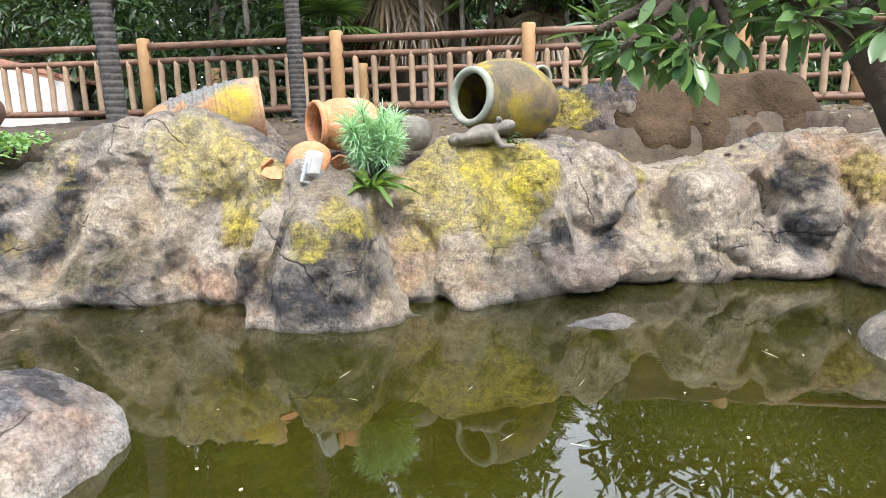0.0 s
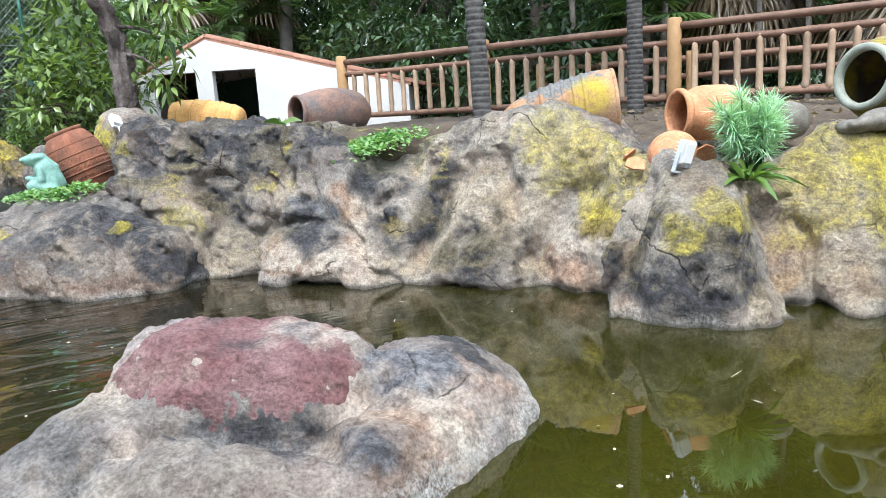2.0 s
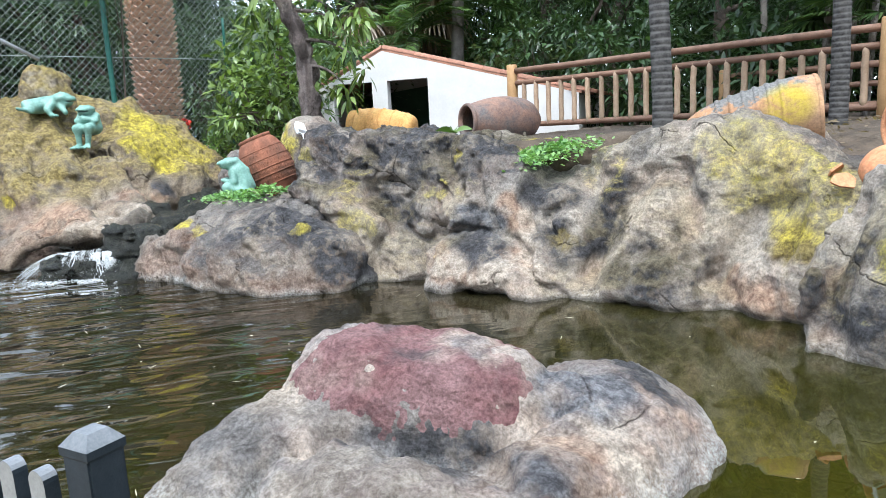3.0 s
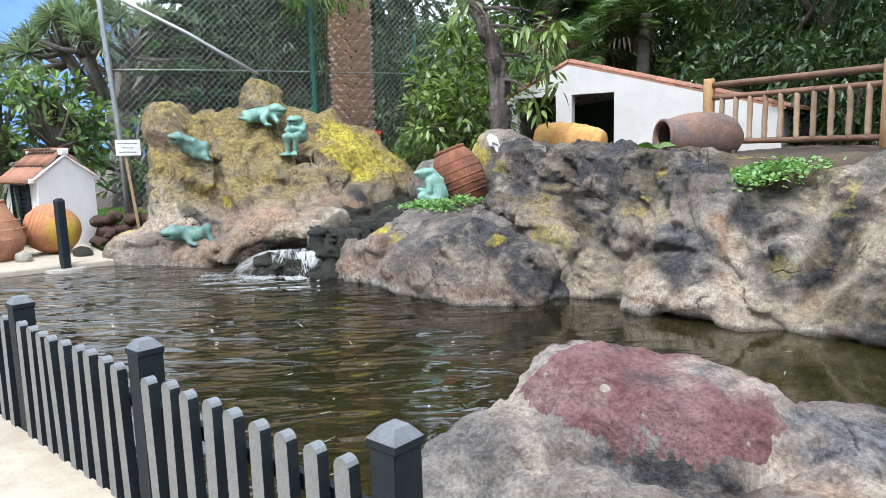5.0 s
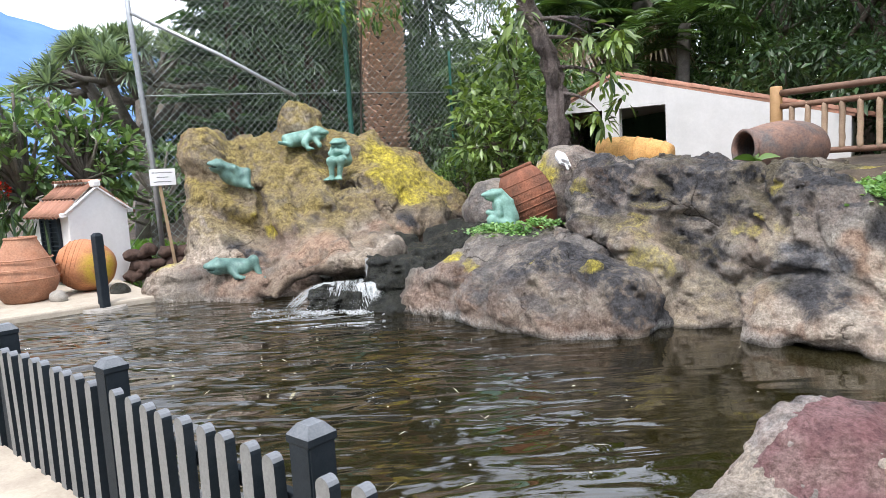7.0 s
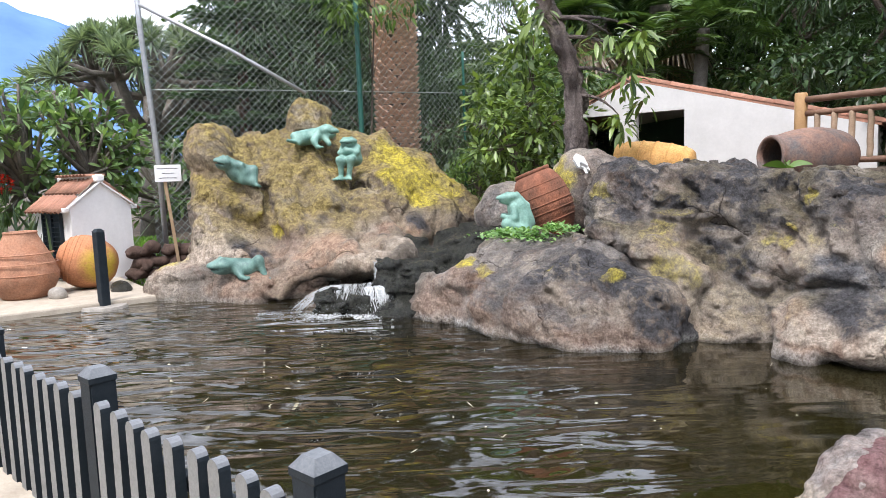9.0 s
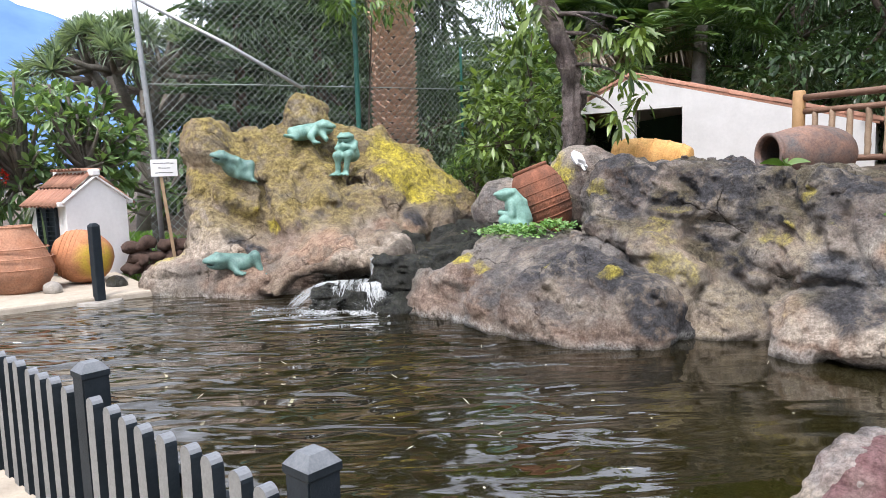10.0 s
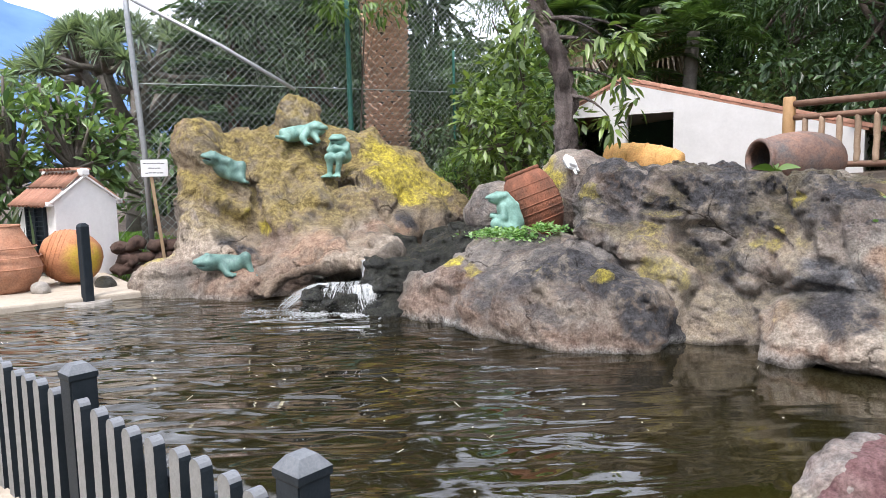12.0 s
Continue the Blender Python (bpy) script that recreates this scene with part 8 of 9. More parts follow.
frangipani("frangipani_tree", "frangipani tree with large glossy leaves over the pond", (3.15, 4.9, -0.1), [(2.95, 4.95, 0.9), (2.62, 5.1, 1.62), (2.36, 5.08, 2.0), (1.9, 5.05, 2.3), (1.45, 5.0, 2.3)], tips, 24, 0.25, 0.085, M_BIGLEAF, 15, 0.115, bark=M_BARK)
isl = Form(0.15).lump(3.25, 4.9, -0.05, 0.7, 0.6, 0.35).lump(3.1, 4.7, -0.1, 0.5, 0.45, 0.3)
v, fc = isl.mesh((2.2, 3.9, -0.4), (4.3, 5.9, 0.5), 0.05, lambda p: 0.18 * fbm(p, 2.2, 603, 3))
ob = arrays("islet_rock", v, fc, M_BANK)
Patches(v).base("stain", np.full(len(v), 0.3)).put(ob)
tagged(ob, "small grey rock islet at the foot of the frangipani", "rock")

# frangipani bush beyond the terrace
tips = [tuple(np.array((-16.7, 2.0, 2.2)) + ball(rngp, 1)[0] * np.array((1.0, 1.75, 1.3)) * rngp.uniform(0.5, 1)) for _ in range(165)]
frangipani("frangipani_tree", "spreading frangipani with white blossoms beyond the terrace", (-16.9, 2.2, 0.0), [(-16.8, 2.1, 0.9), (-16.7, 1.6, 1.6), (-16.6, 2.6, 1.8)], tips, 14, 0.30, 0.095, M_PLUMERIA, 16, 0.11, 40)
tips = [tuple(np.array((-17.9, 4.2, 1.7)) + ball(rngp, 1)[0] * np.array((0.9, 1.2, 0.9)) * rngp.uniform(0.5, 1)) for _ in range(30)]
frangipani("frangipani_tree", "dense frangipani bush behind the netting pole", (-17.9, 4.2, 0.0), [(-17.9, 4.1, 0.7), (-17.8, 4.3, 1.2)], tips, 14, 0.30, 0.095, M_PLUMERIA, 17, 0.10, 14)
tips = [tuple(np.array((-17.2, -1.2, 2.3)) + ball(rngp, 1)[0] * np.array((1.0, 1.8, 1.2)) * rngp.uniform(0.5, 1)) for _ in range(40)]
frangipani("frangipani_tree", "frangipani with broad pale leaves at the garden's edge", (-17.2, -1.2, 0.0), [(-17.2, -1.2, 0.9), (-17.1, -0.8, 1.6)], tips, 14, 0.33, 0.10, M_LEAF_GREY, 18, 0.10, 10)


# ---- trees and shrubs behind ----
dragon_tree(-22.1, 5.1, 0.3, 5.4, 2.7, 23)
dragon_tree(-23.2, 7.6, 0.3, 5.2, 1.7, 29)


def conifer(x, y, z, height, seed, reach=2.4):
    rng = np.random.default_rng(seed)
    top = thing("norfolk_pine", "dark tiered pine with rope-like green branches", "tree", at=pose(x, y, z))
    k = np.linspace(0, 1, 12)
    arrays("trunk", *tube(np.stack([0 * k, 0 * k, -0.2 + height * k], -1), 0.2 * (1.15 - 0.9 * k), 10, 0.05), plainbark, top)
    out = []
    for tier in range(int((height - 1.2) / 0.62)):
        zt = 1.3 + tier * 0.62
        for i in range(7):
            a = 2 * math.pi * i / 7 + tier * 0.5 + rng.uniform(-0.2, 0.2)
            L = reach * (1.05 - 0.65 * zt / height) * rng.uniform(0.85, 1.15)
            out.append(feather_frond(rng, (0, 0, zt), (math.cos(a), math.sin(a), 0.15), L, 0.34, 0.06, 0.12, 30))
            for s in (-0.35, 0.35):
                out.append(feather_frond(rng, (0.4 * L * math.cos(a), 0.4 * L * math.sin(a), zt + 0.03), (math.cos(a + s), math.sin(a + s), 0.2), 0.6 * L, 0.26, 0.055, 0.05, 20))
    arrays("crown", *join(out), M_PINE, top)


M_PINE = leaf_material("dark pine needle", (0.016, 0.045, 0.022), (0.08, 0.145, 0.06))
plainbark = plain("reddish brown bark", (0.06, 0.035, 0.03), (0.16, 0.10, 0.08), 7.0, 0.9, relief=0.8, dist=0.015)
conifer(-19.2, 6.7, 0.4, 7.0, 41)
conifer(-19.5, 9.0, 0.4, 7.6, 43, 2.8)

for x, y, z, h, rx, ry, rz, cl, mat, sd in (
        (-18.6, 8.4, 0.5, 6.3, 2.4, 2.2, 2.6, 90, M_LEAF_DARK, 51), (-18.0, 11.4, 0.8, 3.7, 2.6, 2.4, 1.8, 80, M_LEAF_DARK, 52),
        (-16.5, 14.5, 1.2, 6.0, 2.4, 2.4, 2.6, 80, M_LEAF_MID, 53), (-10.8, 17.2, 1.3, 8.2, 2.8, 2.4, 3.7, 110, M_LEAF_MID, 54),
        (-8.2, 15.8, 1.3, 8.4, 2.5, 2.2, 3.9, 120, M_LEAF_DARK, 55), (-5.6, 15.2, 1.3, 8.0, 2.3, 2.0, 3.8, 120, M_LEAF_DARK, 56),
        (-3.6, 17.0, 1.3, 9.0, 2.6, 2.2, 4.2, 110, M_LEAF_DARK, 57), (4.6, 17.0, 1.3, 5.6, 2.8, 2.3, 2.6, 100, M_LEAF_MID, 58),
        (-24.0, 9.6, 0.5, 7.0, 3.4, 3.0, 3.2, 100, M_LEAF_DARK, 59), (8.5, 15.5, 1.3, 5.8, 3.0, 2.5, 2.7, 110, M_LEAF_DARK, 60),
        (-21.0, 14.4, 0.7, 5.6, 3.2, 3.0, 2.6, 100, M_LEAF_DARK, 61), (8.4, 9.5, 1.2, 4.4, 1.9, 2.2, 2.0, 100, M_LEAF_MID, 62)):
    broadleaf("shade_tree", "dense shade tree with glossy dark leaves" if mat is M_LEAF_DARK else "leafy garden tree with green leaves", x, y, z, h, rx, ry, rz, 0.18, 0.085, cl, 92, mat, sd, clump_r=0.62, trunk=0.17, seg=1)

for x, y, h, rx, cl, mat, sd in ((-6.4, 13.4, 2.6, 1.3, 40, M_LEAF_DARK, 71), (-8.9, 13.9, 2.8, 1.5, 44, M_LEAF_DARK, 72), (-4.1, 13.2, 2.2, 1.1, 36, M_LEAF_DARK, 73), (2.2, 13.8, 2.0, 1.2, 34, M_LEAF_MID, 74), (4.9, 13.0, 2.2, 1.4, 36, M_LEAF_MID, 75), (-13.4, 13.2, 2.6, 1.4, 40, M_LEAF_MID, 76), (-1.2, 17.5, 3.0, 1.8, 44, M_LEAF_DARK, 77), (1.5, 18.5, 4.0, 2.2, 60, M_LEAF_DARK, 78)):
    broadleaf("shrub", "thick green shrub behind the railing", x, y, 1.2, h, rx, rx * 0.8, h * 0.5, 0.2, 0.085, cl, 46, mat, sd, trunk=0.05, category="shrub", clump_r=0.45, seg=2)

# the woods that close the view
rngw = np.random.default_rng(90)
cen = []
for ang in np.linspace(-75, 62, 150):
    dist = rngw.uniform(24, 31)
    a = radians(ang)
    # tops beyond the view are made up to shape the sky mirrored in the pond
    tall = 0.55 if -53.5 < ang < -46 or 7 < ang < 13 else (0.5 if ang < -71 else (2.1 if ang < -53 else (0.85 if ang < -33 else (1.7 if ang < -9 else 1.25))))
    for z in np.arange(0.8, tall * rngw.uniform(8.5, 12.5), 0.8):
        cen.append((-1 + dist * math.sin(a), dist * math.cos(a), z))
low = np.array([q for q in cen if q[2] < 11])
# unseen trees added round the path behind to block part of the sky light
for ang in np.linspace(66, 246, 90):
    dist, a = rngw.uniform(15, 20), radians(ang)
    for z in np.arange(1.0, rngw.uniform(9, 14), 1.0):
        cen.append((-1 + dist * math.sin(a), dist * math.cos(a) - 1.0, z))
cen = np.array(cen)
w = arrays("woods", *join([clumped(rngw, cen, 16, 0.95, 1.0, 0.6, 1), clumped(rngw, low, 80, 1.15, 0.32, 0.17, 1)]), M_LEAF_DARK)
tagged(w, "dense dark green woods behind the garden, with unseen trees that block sky light", "woods", kind="stuff")

# slender palms behind the railing
for i, (x, y, h, r) in enumerate(((-2.55, 13.6, 3.6, 0.05), (-0.95, 13.9, 4.6, 0.045), (-0.6, 14.3, 4.9, 0.05), (-0.2, 13.8, 4.4, 0.045), (0.25, 14.1, 4.7, 0.05), (1.75, 13.4, 1.8, 0.05), (2.6, 13.8, 1.5, 0.045), (-3.9, 12.9, 3.4, 0.05), (-3.1, 13.1, 4.2, 0.05))):
    feather_palm("slender_palm", "slender palm with a pale ringed stem", x, y, 1.35, h, r, 9, 1.5, 0.42, M_PALM, 100 + i, 0.04, (0.15 * (-1) ** i, 0.1), (0.1, 1.2))
fan_palm("fan_palm", "fan palm with a shaggy trunk and drooping fans", 0.95, 14.2, 1.35, 2.5, 0.17, 22, 1.0, M_PALM, 121, 1.0, 12)
fan_palm("fan_palm", "young fan palm with bright green fans", -2.9, 13.5, 1.35, 1.7, 0.1, 14, 0.75, M_PALM, 122, 0.8)
fan_palm("fan_palm", "fan palm with brown dry skirt and grey trunk", -1.4, 15.2, 1.35, 3.3, 0.3, 22, 1.1, M_PALM_DARK, 123, 1.1, 26)
fan_palm("fan_palm", "fan palm among the slender stems", 2.9, 15.0, 1.35, 2.2, 0.18, 20, 1.0, M_PALM, 124, 1.0, 8)
feather_palm("feather_palm", "arching feather palm behind the white shelter", -13.2, 14.6, 1.4, 2.6, 0.16, 16, 2.2, 0.5, M_PALM, 131, 0.05, (0.1, 0.1), (-0.1, 1.0), False)
feather_palm("feather_palm", "feather palm with a hairy trunk beyond the shelter", -12.2, 15.3, 1.4, 3.4, 0.17, 16, 2.2, 0.5, M_PALM, 132, 0.05, (0.1, 0.1), (-0.1, 1.0), False)
feather_palm("feather_palm", "low feather palm beside the shelter roof", -14.2, 13.3, 1.3, 1.2, 0.14, 14, 1.9, 0.45, M_PALM, 133, 0.05, (0, 0), (0.2, 1.2), False)
feather_palm("feather_palm", "golden feather palm in the thicket", -15.2, 12.4, 1.1, 3.0, 0.2, 16, 2.2, 0.5, M_PALM, 134, 0.05, (0, 0), (-0.2, 1.0), False)
fan_palm("fan_palm", "tall fan palm with hanging dry skirt beyond the roof", -15.3, 15.2, 1.2, 4.4, 0.3, 20, 1.1, M_PALM, 135, 1.0, 30)
fan_palm("fan_palm", "tall fan palm with hanging dry skirt beyond the roof", -14.0, 16.2, 1.2, 4.6, 0.3, 20, 1.1, M_PALM, 136, 1.0, 30)

# loquat thicket, old trunk and bushes between mound and shelter
broadleaf("loquat_bush", "loquat thicket with fresh green upper leaves", -11.2, 8.7, 1.1, 3.1, 1.05, 0.95, 1.35, 0.20, 0.10, 52, 26, M_LOQUAT, 141, trunk=0.06, category="shrub", clump_r=0.34, seg=2, droop=0.08)
broadleaf("loquat_bush", "loquat shrub with bright young leaves", -10.5, 7.7, 1.0, 1.75, 0.75, 0.6, 0.75, 0.18, 0.085, 34, 24, M_LOQUAT, 142, trunk=0.05, category="shrub", clump_r=0.3, seg=2, droop=0.1)
broadleaf("pale_bush", "grey-green flowering bush behind the netting", -14.2, 10.0, 1.0, 2.9, 1.2, 1.2, 1.4, 0.17, 0.06, 50, 40, M_LEAF_GREY, 143, trunk=0.06, category="shrub", clump_r=0.42, seg=2)
broadleaf("pale_bush", "pale green bush in the thicket", -12.9, 10.6, 1.1, 3.2, 1.2, 1.0, 1.5, 0.19, 0.07, 50, 40, M_LEAF_MID, 144, trunk=0.06, category="shrub", clump_r=0.42, seg=2)
broadleaf("fern_bush", "fine-leaved low green bush behind the mound", -12.3, 8.4, 1.0, 0.95, 0.6, 0.55, 0.5, 0.09, 0.03, 34, 60, M_LEAF_BRIGHT, 145, trunk=0.03, category="shrub", clump_r=0.22, seg=2)


def old_trunk():
    top = thing("old_tree", "gnarled dark-barked tree with sparse hanging leaves", "tree", at=pose(-9.2, 7.7, 1.1))
    rng = np.random.default_rng(151)
    k = np.linspace(0, 1, 70)
    pts = np.stack([0.05 * np.sin(5 * k) - 0.42 * k ** 2 + 0.03 * np.sin(17 * k), 0.07 * np.sin(5 * k) - 0.55 * k ** 2 + 0.03 * np.cos(13 * k), -0.2 + 4.4 * k], -1)
    v, f = tube(pts, 0.135 * (1.2 - 0.4 * k), 30, 0.0, seed=5)
    ax = np.stack([np.interp(v[:, 2], pts[:, 2], pts[:, i]) for i in range(3)], -1)
    # flaking ridges that run up the bark
    swell = -billow(v, (13, 13, 2.5), 751, 0.6) + 0.9 * fbm(v, (16, 16, 5), 755, 3)
    v = v + (v - ax) * np.clip(-0.8 * swell, -0.4, 0.7)[:, None]
    pcs = [(v, f)]
    tips = np.array([(-0.9, 0.1, 3.4), (0.6, -0.2, 3.6), (-0.5, 0.3, 4.6), (0.5, 0.4, 4.7), (0.66, 0.16, 1.2), (0.81, 0.28, 1.6), (0.75, 0.24, 2.0), (0.58, 0.09, 2.3), (0.9, 0.35, 2.3), (-1.3, -0.2, 4.0), (0.2, -0.6, 4.3), (-0.3, -0.5, 2.6)])
    for tp in tips:
        j = int(np.clip(np.searchsorted(pts[:, 2], tp[2] + 0.3), 25, 66))
        q = np.linspace(0, 1, 7)[:, None]
        mid = (pts[j] + tp) / 2 + np.array((0, 0, 0.15)) + 0.1 * ball(rng, 1)[0]
        pcs.append(tube((1 - q) ** 2 * pts[j] + 2 * q * (1 - q) * mid + q ** 2 * tp, 0.035 * (1.1 - 0.9 * q[:, 0]), 6, 0.05))
    arrays("trunk", *join(pcs), M_BARK_TREE, top)
    n = len(tips)
    cen = np.vstack([tips, tips + 0.2 * ball(rng, n), tips + 0.22 * ball(rng, n) - np.array((0, 0, 0.15))])
    c = np.repeat(cen, 11, 0)
    d = ball(rng, len(c))
    p = c + 0.16 * d * rng.uniform(0.2, 1, (len(c), 1))
    v, f = blades(p, unit(d + np.array((0, 0, -0.55))), 0.2 * rng.uniform(0.7, 1.2, len(c)), 0.07, 4, 0.3, 0.35, 0.15, rng=rng)
    arrays("crown", v, f, M_LOQUAT, top)


M_BARK_TREE = rock_material("flaky dark bark", (0.24, 0.20, 0.185), (0.07, 0.056, 0.052), (0.13, 0.095, 0.085))
old_trunk()
# branch that hangs before the date palm
broadleaf("citrus_tree", "citrus tree with hanging leaves before the palm trunk", -14.2, 7.22, 1.0, 5.6, 0.9, 1.3, 1.1, 0.17, 0.07, 30, 26, M_LEAF_BRIGHT, 155, trunk=0.02, clump_r=0.35, seg=3, droop=0.5)


# ---- small plants ----
def spiky_plant():
    top = thing("spurge_plant", "bushy blue-green spurge with needle leaves", "plant", at=pose(-0.70, 6.20, 0.92))
    rng = np.random.default_rng(161)
    stems, cs, ax = [], [], []
    for i in range(16):
        a, e = rng.uniform(0, 6.28), rng.uniform(0.0, 0.36)
        tip = np.array((e * math.cos(a) * 0.75, e * math.sin(a) * 0.75, rng.uniform(0.34, 0.66)))
        stems.append(tube(np.stack([(0, 0, -0.03), tip * 0.5 + np.array((0, 0, 0.03)), tip]), (0.016, 0.013, 0.009), 6))
        for s in np.linspace(0.5, 1.0, 10):
            cs.append(tip * s)
            ax.append(unit(tip + np.array((0, 0, 0.1))))
    arrays("stalk", *join(stems), M_LEAF_GREY, top)
    cs, ax = np.array(cs), np.array(ax)
    c, a2 = np.repeat(cs, 26, 0), np.repeat(ax, 26, 0)
    d = unit(ball(rng, len(c)) + 0.55 * a2)
    arrays("foliage", *blades(c, d, 0.165 * rng.uniform(0.7, 1.2, len(c)), 0.009, 2, 0.3, 0.1, 0.6, rng=rng), M_BLUEGREEN, top)
    fern = thing("fern", "bright green fern at the foot of the spurge", "plant", at=pose(-0.74, 5.98, 0.95))
    pos, dd = [], []
    out = []
    for i in range(44):
        a, e = 2.4 * i, rng.uniform(0.1, 1.2)
        out.append(blades([(0.03 * math.cos(a), 0.03 * math.sin(a), 0.0)], [(math.cos(a) * math.cos(e), math.sin(a) * math.cos(e), math.sin(e))], rng.uniform(0.24, 0.42), 0.05, 6, 0.3, 0.5, 0.4, rng=rng))
    arrays("foliage", *join(out), M_LEAF_BRIGHT, fern)


spiky_plant()


def creeper(name, label, x, y, z, rx, ry, n, size, mat, seed, slope=(0, 0), height=0.12):
    rng = np.random.default_rng(seed)
    p = rng.normal(0, 0.42, (n, 2))
    h = height * rng.uniform(0, 1, n) * np.exp(-(p ** 2).sum(1))
    pos = np.stack([p[:, 0] * rx, p[:, 1] * ry, h + p[:, 0] * rx * slope[0] + p[:, 1] * ry * slope[1]], -1)
    d = unit(ball(rng, n) * np.array((1, 1, 0.4)) + np.array((0, 0, 0.25)))
    ob = arrays(name, *blades(pos, d, size * rng.uniform(0.6, 1.2, n), size * 0.75, 2, 0.15, 0.15, 0.2, rng=rng), mat)
    ob.location = (x, y, z)
    return tagged(ob, label, "plant")


creeper("creeper", "pale green creeper spilling over the rock", -4.25, 6.5, 1.27, 0.55, 0.35, 900, 0.06, M_CREEPER, 171, (0.12, 0.35), 0.08)
creeper("creeper", "light green ground cover round the frog's feet", -8.05, 5.42, 0.84, 0.55, 0.32, 900, 0.055, M_CREEPER, 172, (0.0, 0.0), 0.12)
creeper("creeper", "light green ground cover round the frog's feet", -7.6, 5.6, 0.92, 0.3, 0.25, 300, 0.055, M_CREEPER, 173, (0.0, 0.0), 0.1)
creeper("weed", "small green weed under the amphora", 0.42, 6.55, 1.24, 0.10, 0.08, 40, 0.05, M_LEAF_MID, 174)
lf = np.random.default_rng(181)
pl = thing("leaf_plant", "broad-leaved bright green seedling on the rock", "plant", at=pose(-5.72, 6.9, 1.52))
out = [blades([(0, 0, 0)], [(math.cos(a), math.sin(a), 0.55)], 0.26, 0.13, 6, 0.3, 0.35, 0.15, rng=lf) for a in (0.3, 2.2, 3.6, 5.2)]
arrays("foliage", *join(out), M_LEAF_BRIGHT, pl)

# strap-leaved clump behind the urn
rngs = np.random.default_rng(191)
n = 260
c = np.stack([rngs.normal(-15.6, 0.5, n), rngs.normal(0.2, 0.9, n), np.full(n, 0.05)], -1)
d = unit(np.stack([rngs.normal(0, 0.3, n), rngs.normal(0, 0.3, n), np.ones(n)], -1))
st = arrays("strap_plant", *blades(c, d, rngs.uniform(0.9, 1.6, n), 0.07, 4, 0.3, 0.12, 0.5, rng=rngs), M_LEAF_GREY)
tagged(st, "clump of upright grey-green strap leaves behind the urn", "plant")

# red blossoms
for nm, (x, y, z), cnt in (("red_flowers", (-13.7, 8.2, 1.85), 26), ("red_flowers", (-16.2, 1.2, 1.7), 40)):
    c = np.array((x, y, z)) + 0.16 * ball(rngs, cnt)
    c = np.repeat(c, 4, 0)
    st = thing(nm, "cluster of small red blossoms on stems", "flowers")
    arrays("blossom", *blades(c, unit(ball(rngs, len(c)) + np.array((0.5, -0.3, 0.5))), 0.06, 0.04, 2, 0.2, 0.2, 0.4, rng=rngs), M_RED, st)
    arrays("stalk", *join([tube([(x, y, z - 0.9), (x + 0.02, y, z - 0.4), q], (0.008, 0.007, 0.005), 5) for q in c[::8]]), M_LEAF_MID, st)

# dry leaves on the soil behind the bank
n = 900
c = np.stack([rngs.uniform(-3.0, 4.5, n), rngs.uniform(6.9, 10.4, n)], -1)
z = land(c[:, 0], c[:, 1]) + 0.045
d = unit(np.stack([rngs.normal(0, 1, n), rngs.normal(0, 1, n), rngs.normal(0, 0.15, n)], -1))
st = arrays("leaf_litter", *blades(np.column_stack([c, z]), d, rngs.uniform(0.04, 0.12, n), 0.03, 2, 0.2, 0.05, 0.3, rng=rngs), M_DEAD)
tagged(st, "dry brown leaves strewn on the soil behind the bank", "leaf litter", kind="stuff")

# lawn beyond the terrace
def build_lawn():
    rng = np.random.default_rng(195)
    n = 9000
    p = np.stack([rng.uniform(-22, -15.0, n), rng.uniform(1.8, 5.0, n)], -1)
    z = land(p[:, 0], p[:, 1])
    d = unit(np.stack([rng.normal(0, 0.3, n), rng.normal(0, 0.3, n), np.ones(n)], -1))
    ob = arrays("lawn", *blades(np.column_stack([p, z]), d, rng.uniform(0.06, 0.14, n), 0.03, 1, 0.2, 0.1, 0.6, rng=rng), M_LAWN)
    tagged(ob, "bright green lawn beyond the rock mound", "grass", kind="stuff")


build_lawn()


# ---- rocks behind, second railing ----
for nm, lab, (x, y, z), (rx, ry, rz), sd, lich in (
        ("crest_rock", "grey rock with yellow lichen behind the carved jar", (-8.42, 7.02, 1.28), (0.55, 0.5, 0.62), 701, 0.8),
        ("back_rock", "brownish grey rock between the bushes", (-9.9, 6.95, 0.95), (0.5, 0.4, 0.5), 711, 0.0)):
    g = Form(0.12).lump(x, y, z, rx, ry, rz).lump(x + 0.3, y, z + 0.05, rx * 0.6, ry * 0.7, rz * 0.75)
    v, fc = g.mesh((x - 1.2, y - 1, z - 0.8), (x + 1.2, y + 1, z + 0.9), 0.04, lambda p: 0.22 * fbm(p, 2.0, sd, 2) + 0.1 * fbm(p, 5.0, sd + 5, 3))
    ob = arrays(nm, v, fc, M_BANK)
    m = Patches(v).base("stain", 0.4 + 0.3 * fbm(v, 1.5, sd, 2))
    if lich:
        m.spot("lichen", x - 0.1, y - 0.45, z + 0.1, 0.4, lich)
    m.put(ob)
    tagged(ob, lab, "rock")

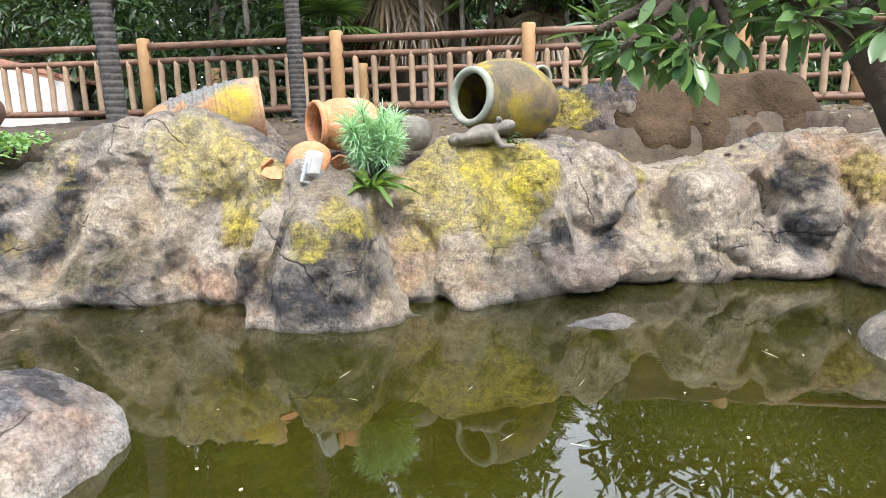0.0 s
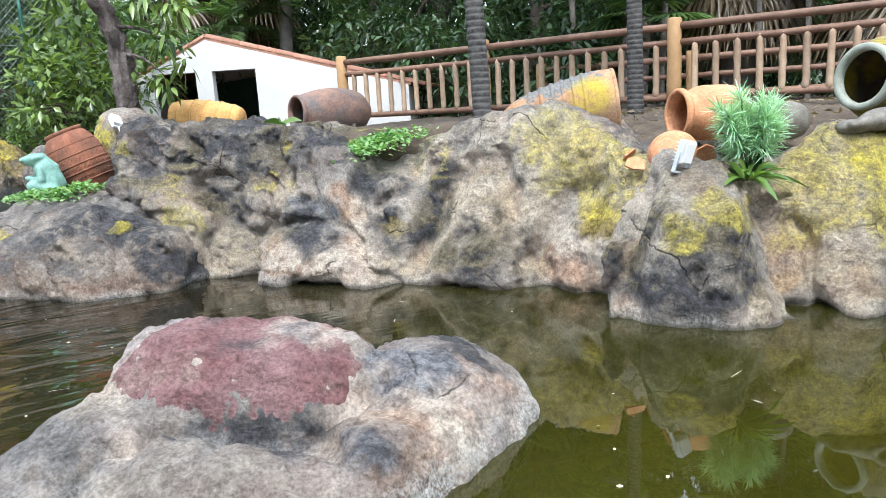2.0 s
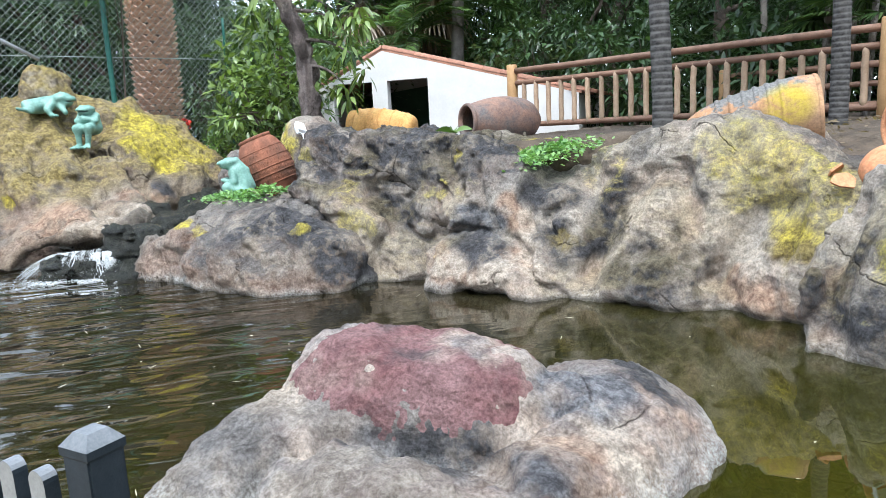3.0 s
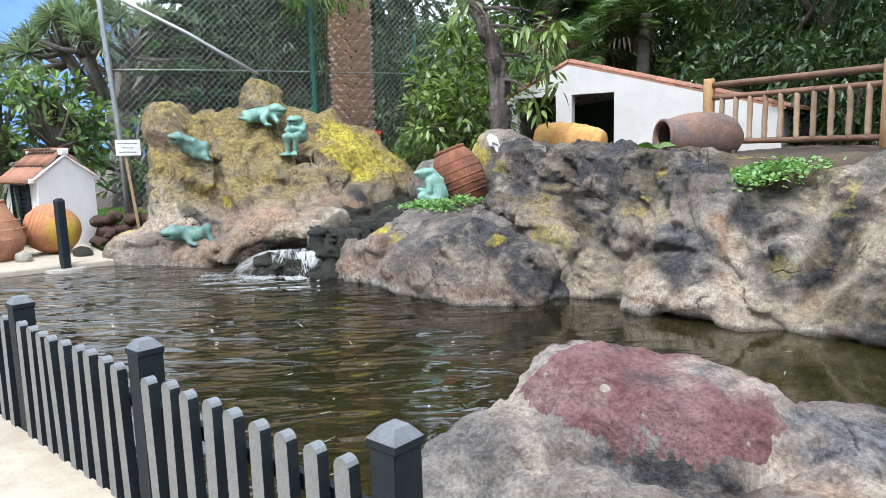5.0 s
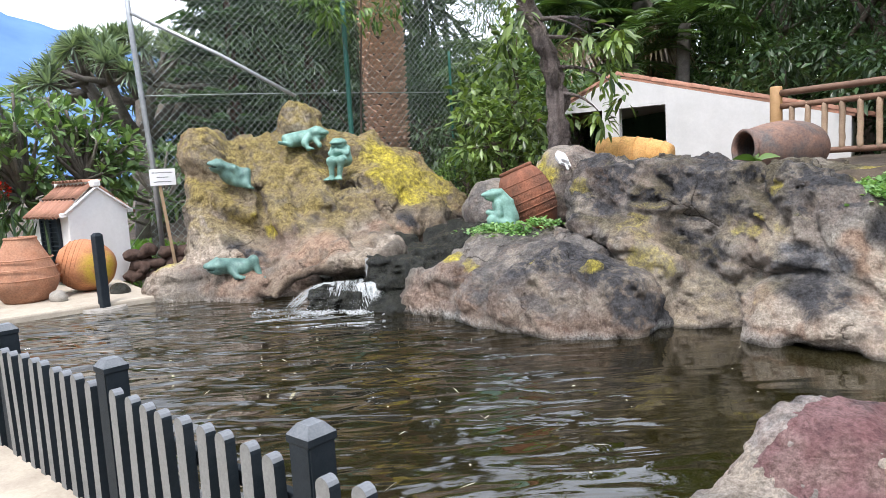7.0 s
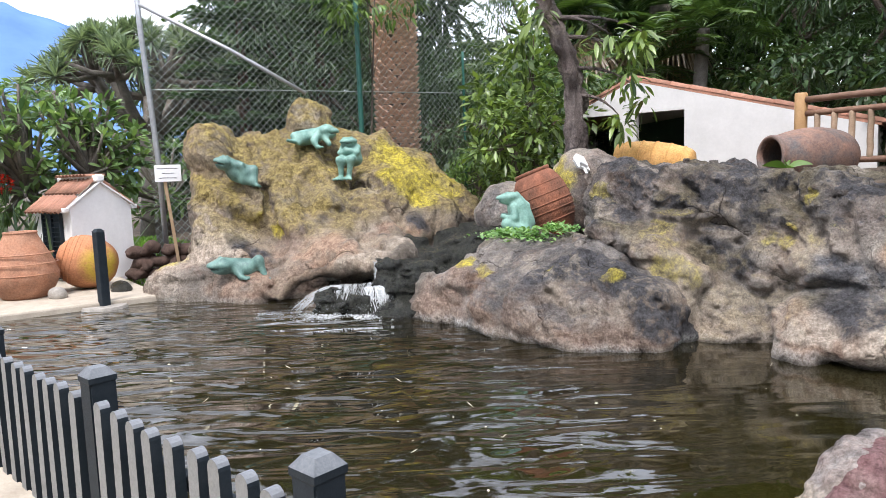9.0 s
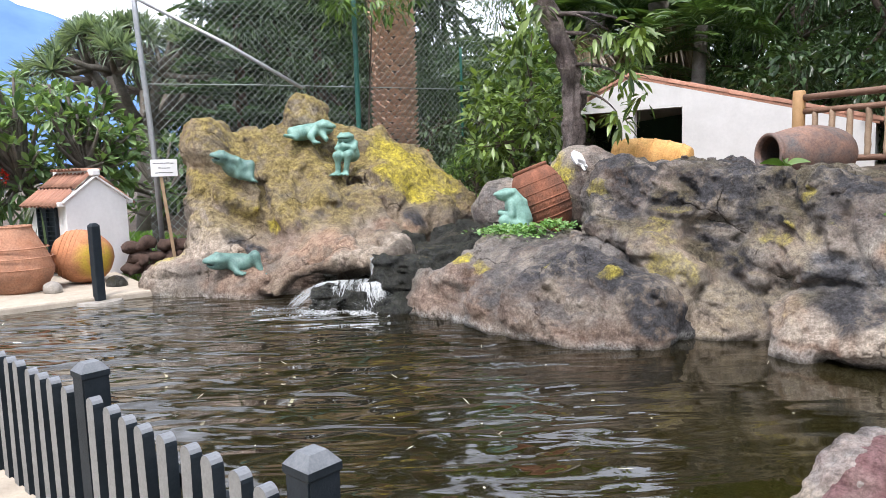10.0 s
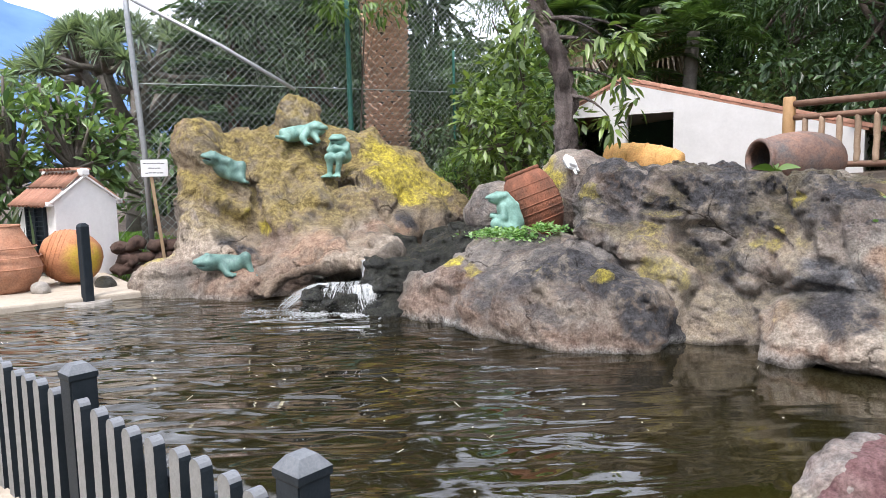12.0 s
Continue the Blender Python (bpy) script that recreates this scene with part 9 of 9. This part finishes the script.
build_log_railing("back_railing", "plain brown log railing on the far side of the walk", [(x, 13.0 - 0.08 * (x + 7.6)) for x in (-4.5, -1.9, 0.7, 3.3, 5.9)], 1.38, "", 2.25, 1.92, 1.62, 0.24, False)


# ---- hills ----
def build_hills():
    xs = np.linspace(-700, 500, 90)
    rng = np.random.default_rng(5)
    top = np.interp(xs, (-700, -200, 80, 168, 300, 420, 500), (160, 215, 178, 164, 128, 80, 50)) + 3 * np.sin(xs / 23) + 2 * rng.standard_normal(len(xs))
    rows = np.linspace(0, 1, 12)
    p = np.array([(-560 - 260 * r, y, -8 + (t + 8) * r ** 0.8 + 3 * math.sin(y / 31 + 5 * r)) for r in rows for y, t in zip(xs, top)])
    i, j = np.meshgrid(np.arange(11), np.arange(89), indexing="ij")
    a = (i * 90 + j).ravel()
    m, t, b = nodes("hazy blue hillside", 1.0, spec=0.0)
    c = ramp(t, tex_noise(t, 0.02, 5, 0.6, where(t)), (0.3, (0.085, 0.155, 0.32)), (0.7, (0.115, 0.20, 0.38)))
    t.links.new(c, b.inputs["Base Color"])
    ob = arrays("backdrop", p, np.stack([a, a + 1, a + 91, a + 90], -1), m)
    tagged(ob, "distant hazy blue mountain slope", "mountain", kind="structure")


build_hills()


# ---- bits afloat on the pond ----
def build_floating_bits():
    rng = np.random.default_rng(205)
    n = 150
    p = np.stack([rng.uniform(-9.0, 3.2, n), rng.uniform(1.5, 5.4, n), np.full(n, 0.006)], -1)
    d = unit(np.stack([rng.normal(0, 1, n), rng.normal(0, 1, n), np.zeros(n)], -1))
    straw = rng.uniform(0, 1, n) < 0.35
    ob = arrays("floating_straw", *blades(p, d, np.where(straw, rng.uniform(0.06, 0.16, n), rng.uniform(0.012, 0.03, n)), np.where(straw, 0.006, 0.014), 2, 0.1, 0.0, 0.5, rng=rng), M_STRAW)
    tagged(ob, "pale straws and leaf crumbs floating on the pond", "debris", kind="stuff")


M_STRAW = plain("pale straw", (0.30, 0.26, 0.16), (0.58, 0.53, 0.38), 20.0, 0.7)
build_floating_bits()
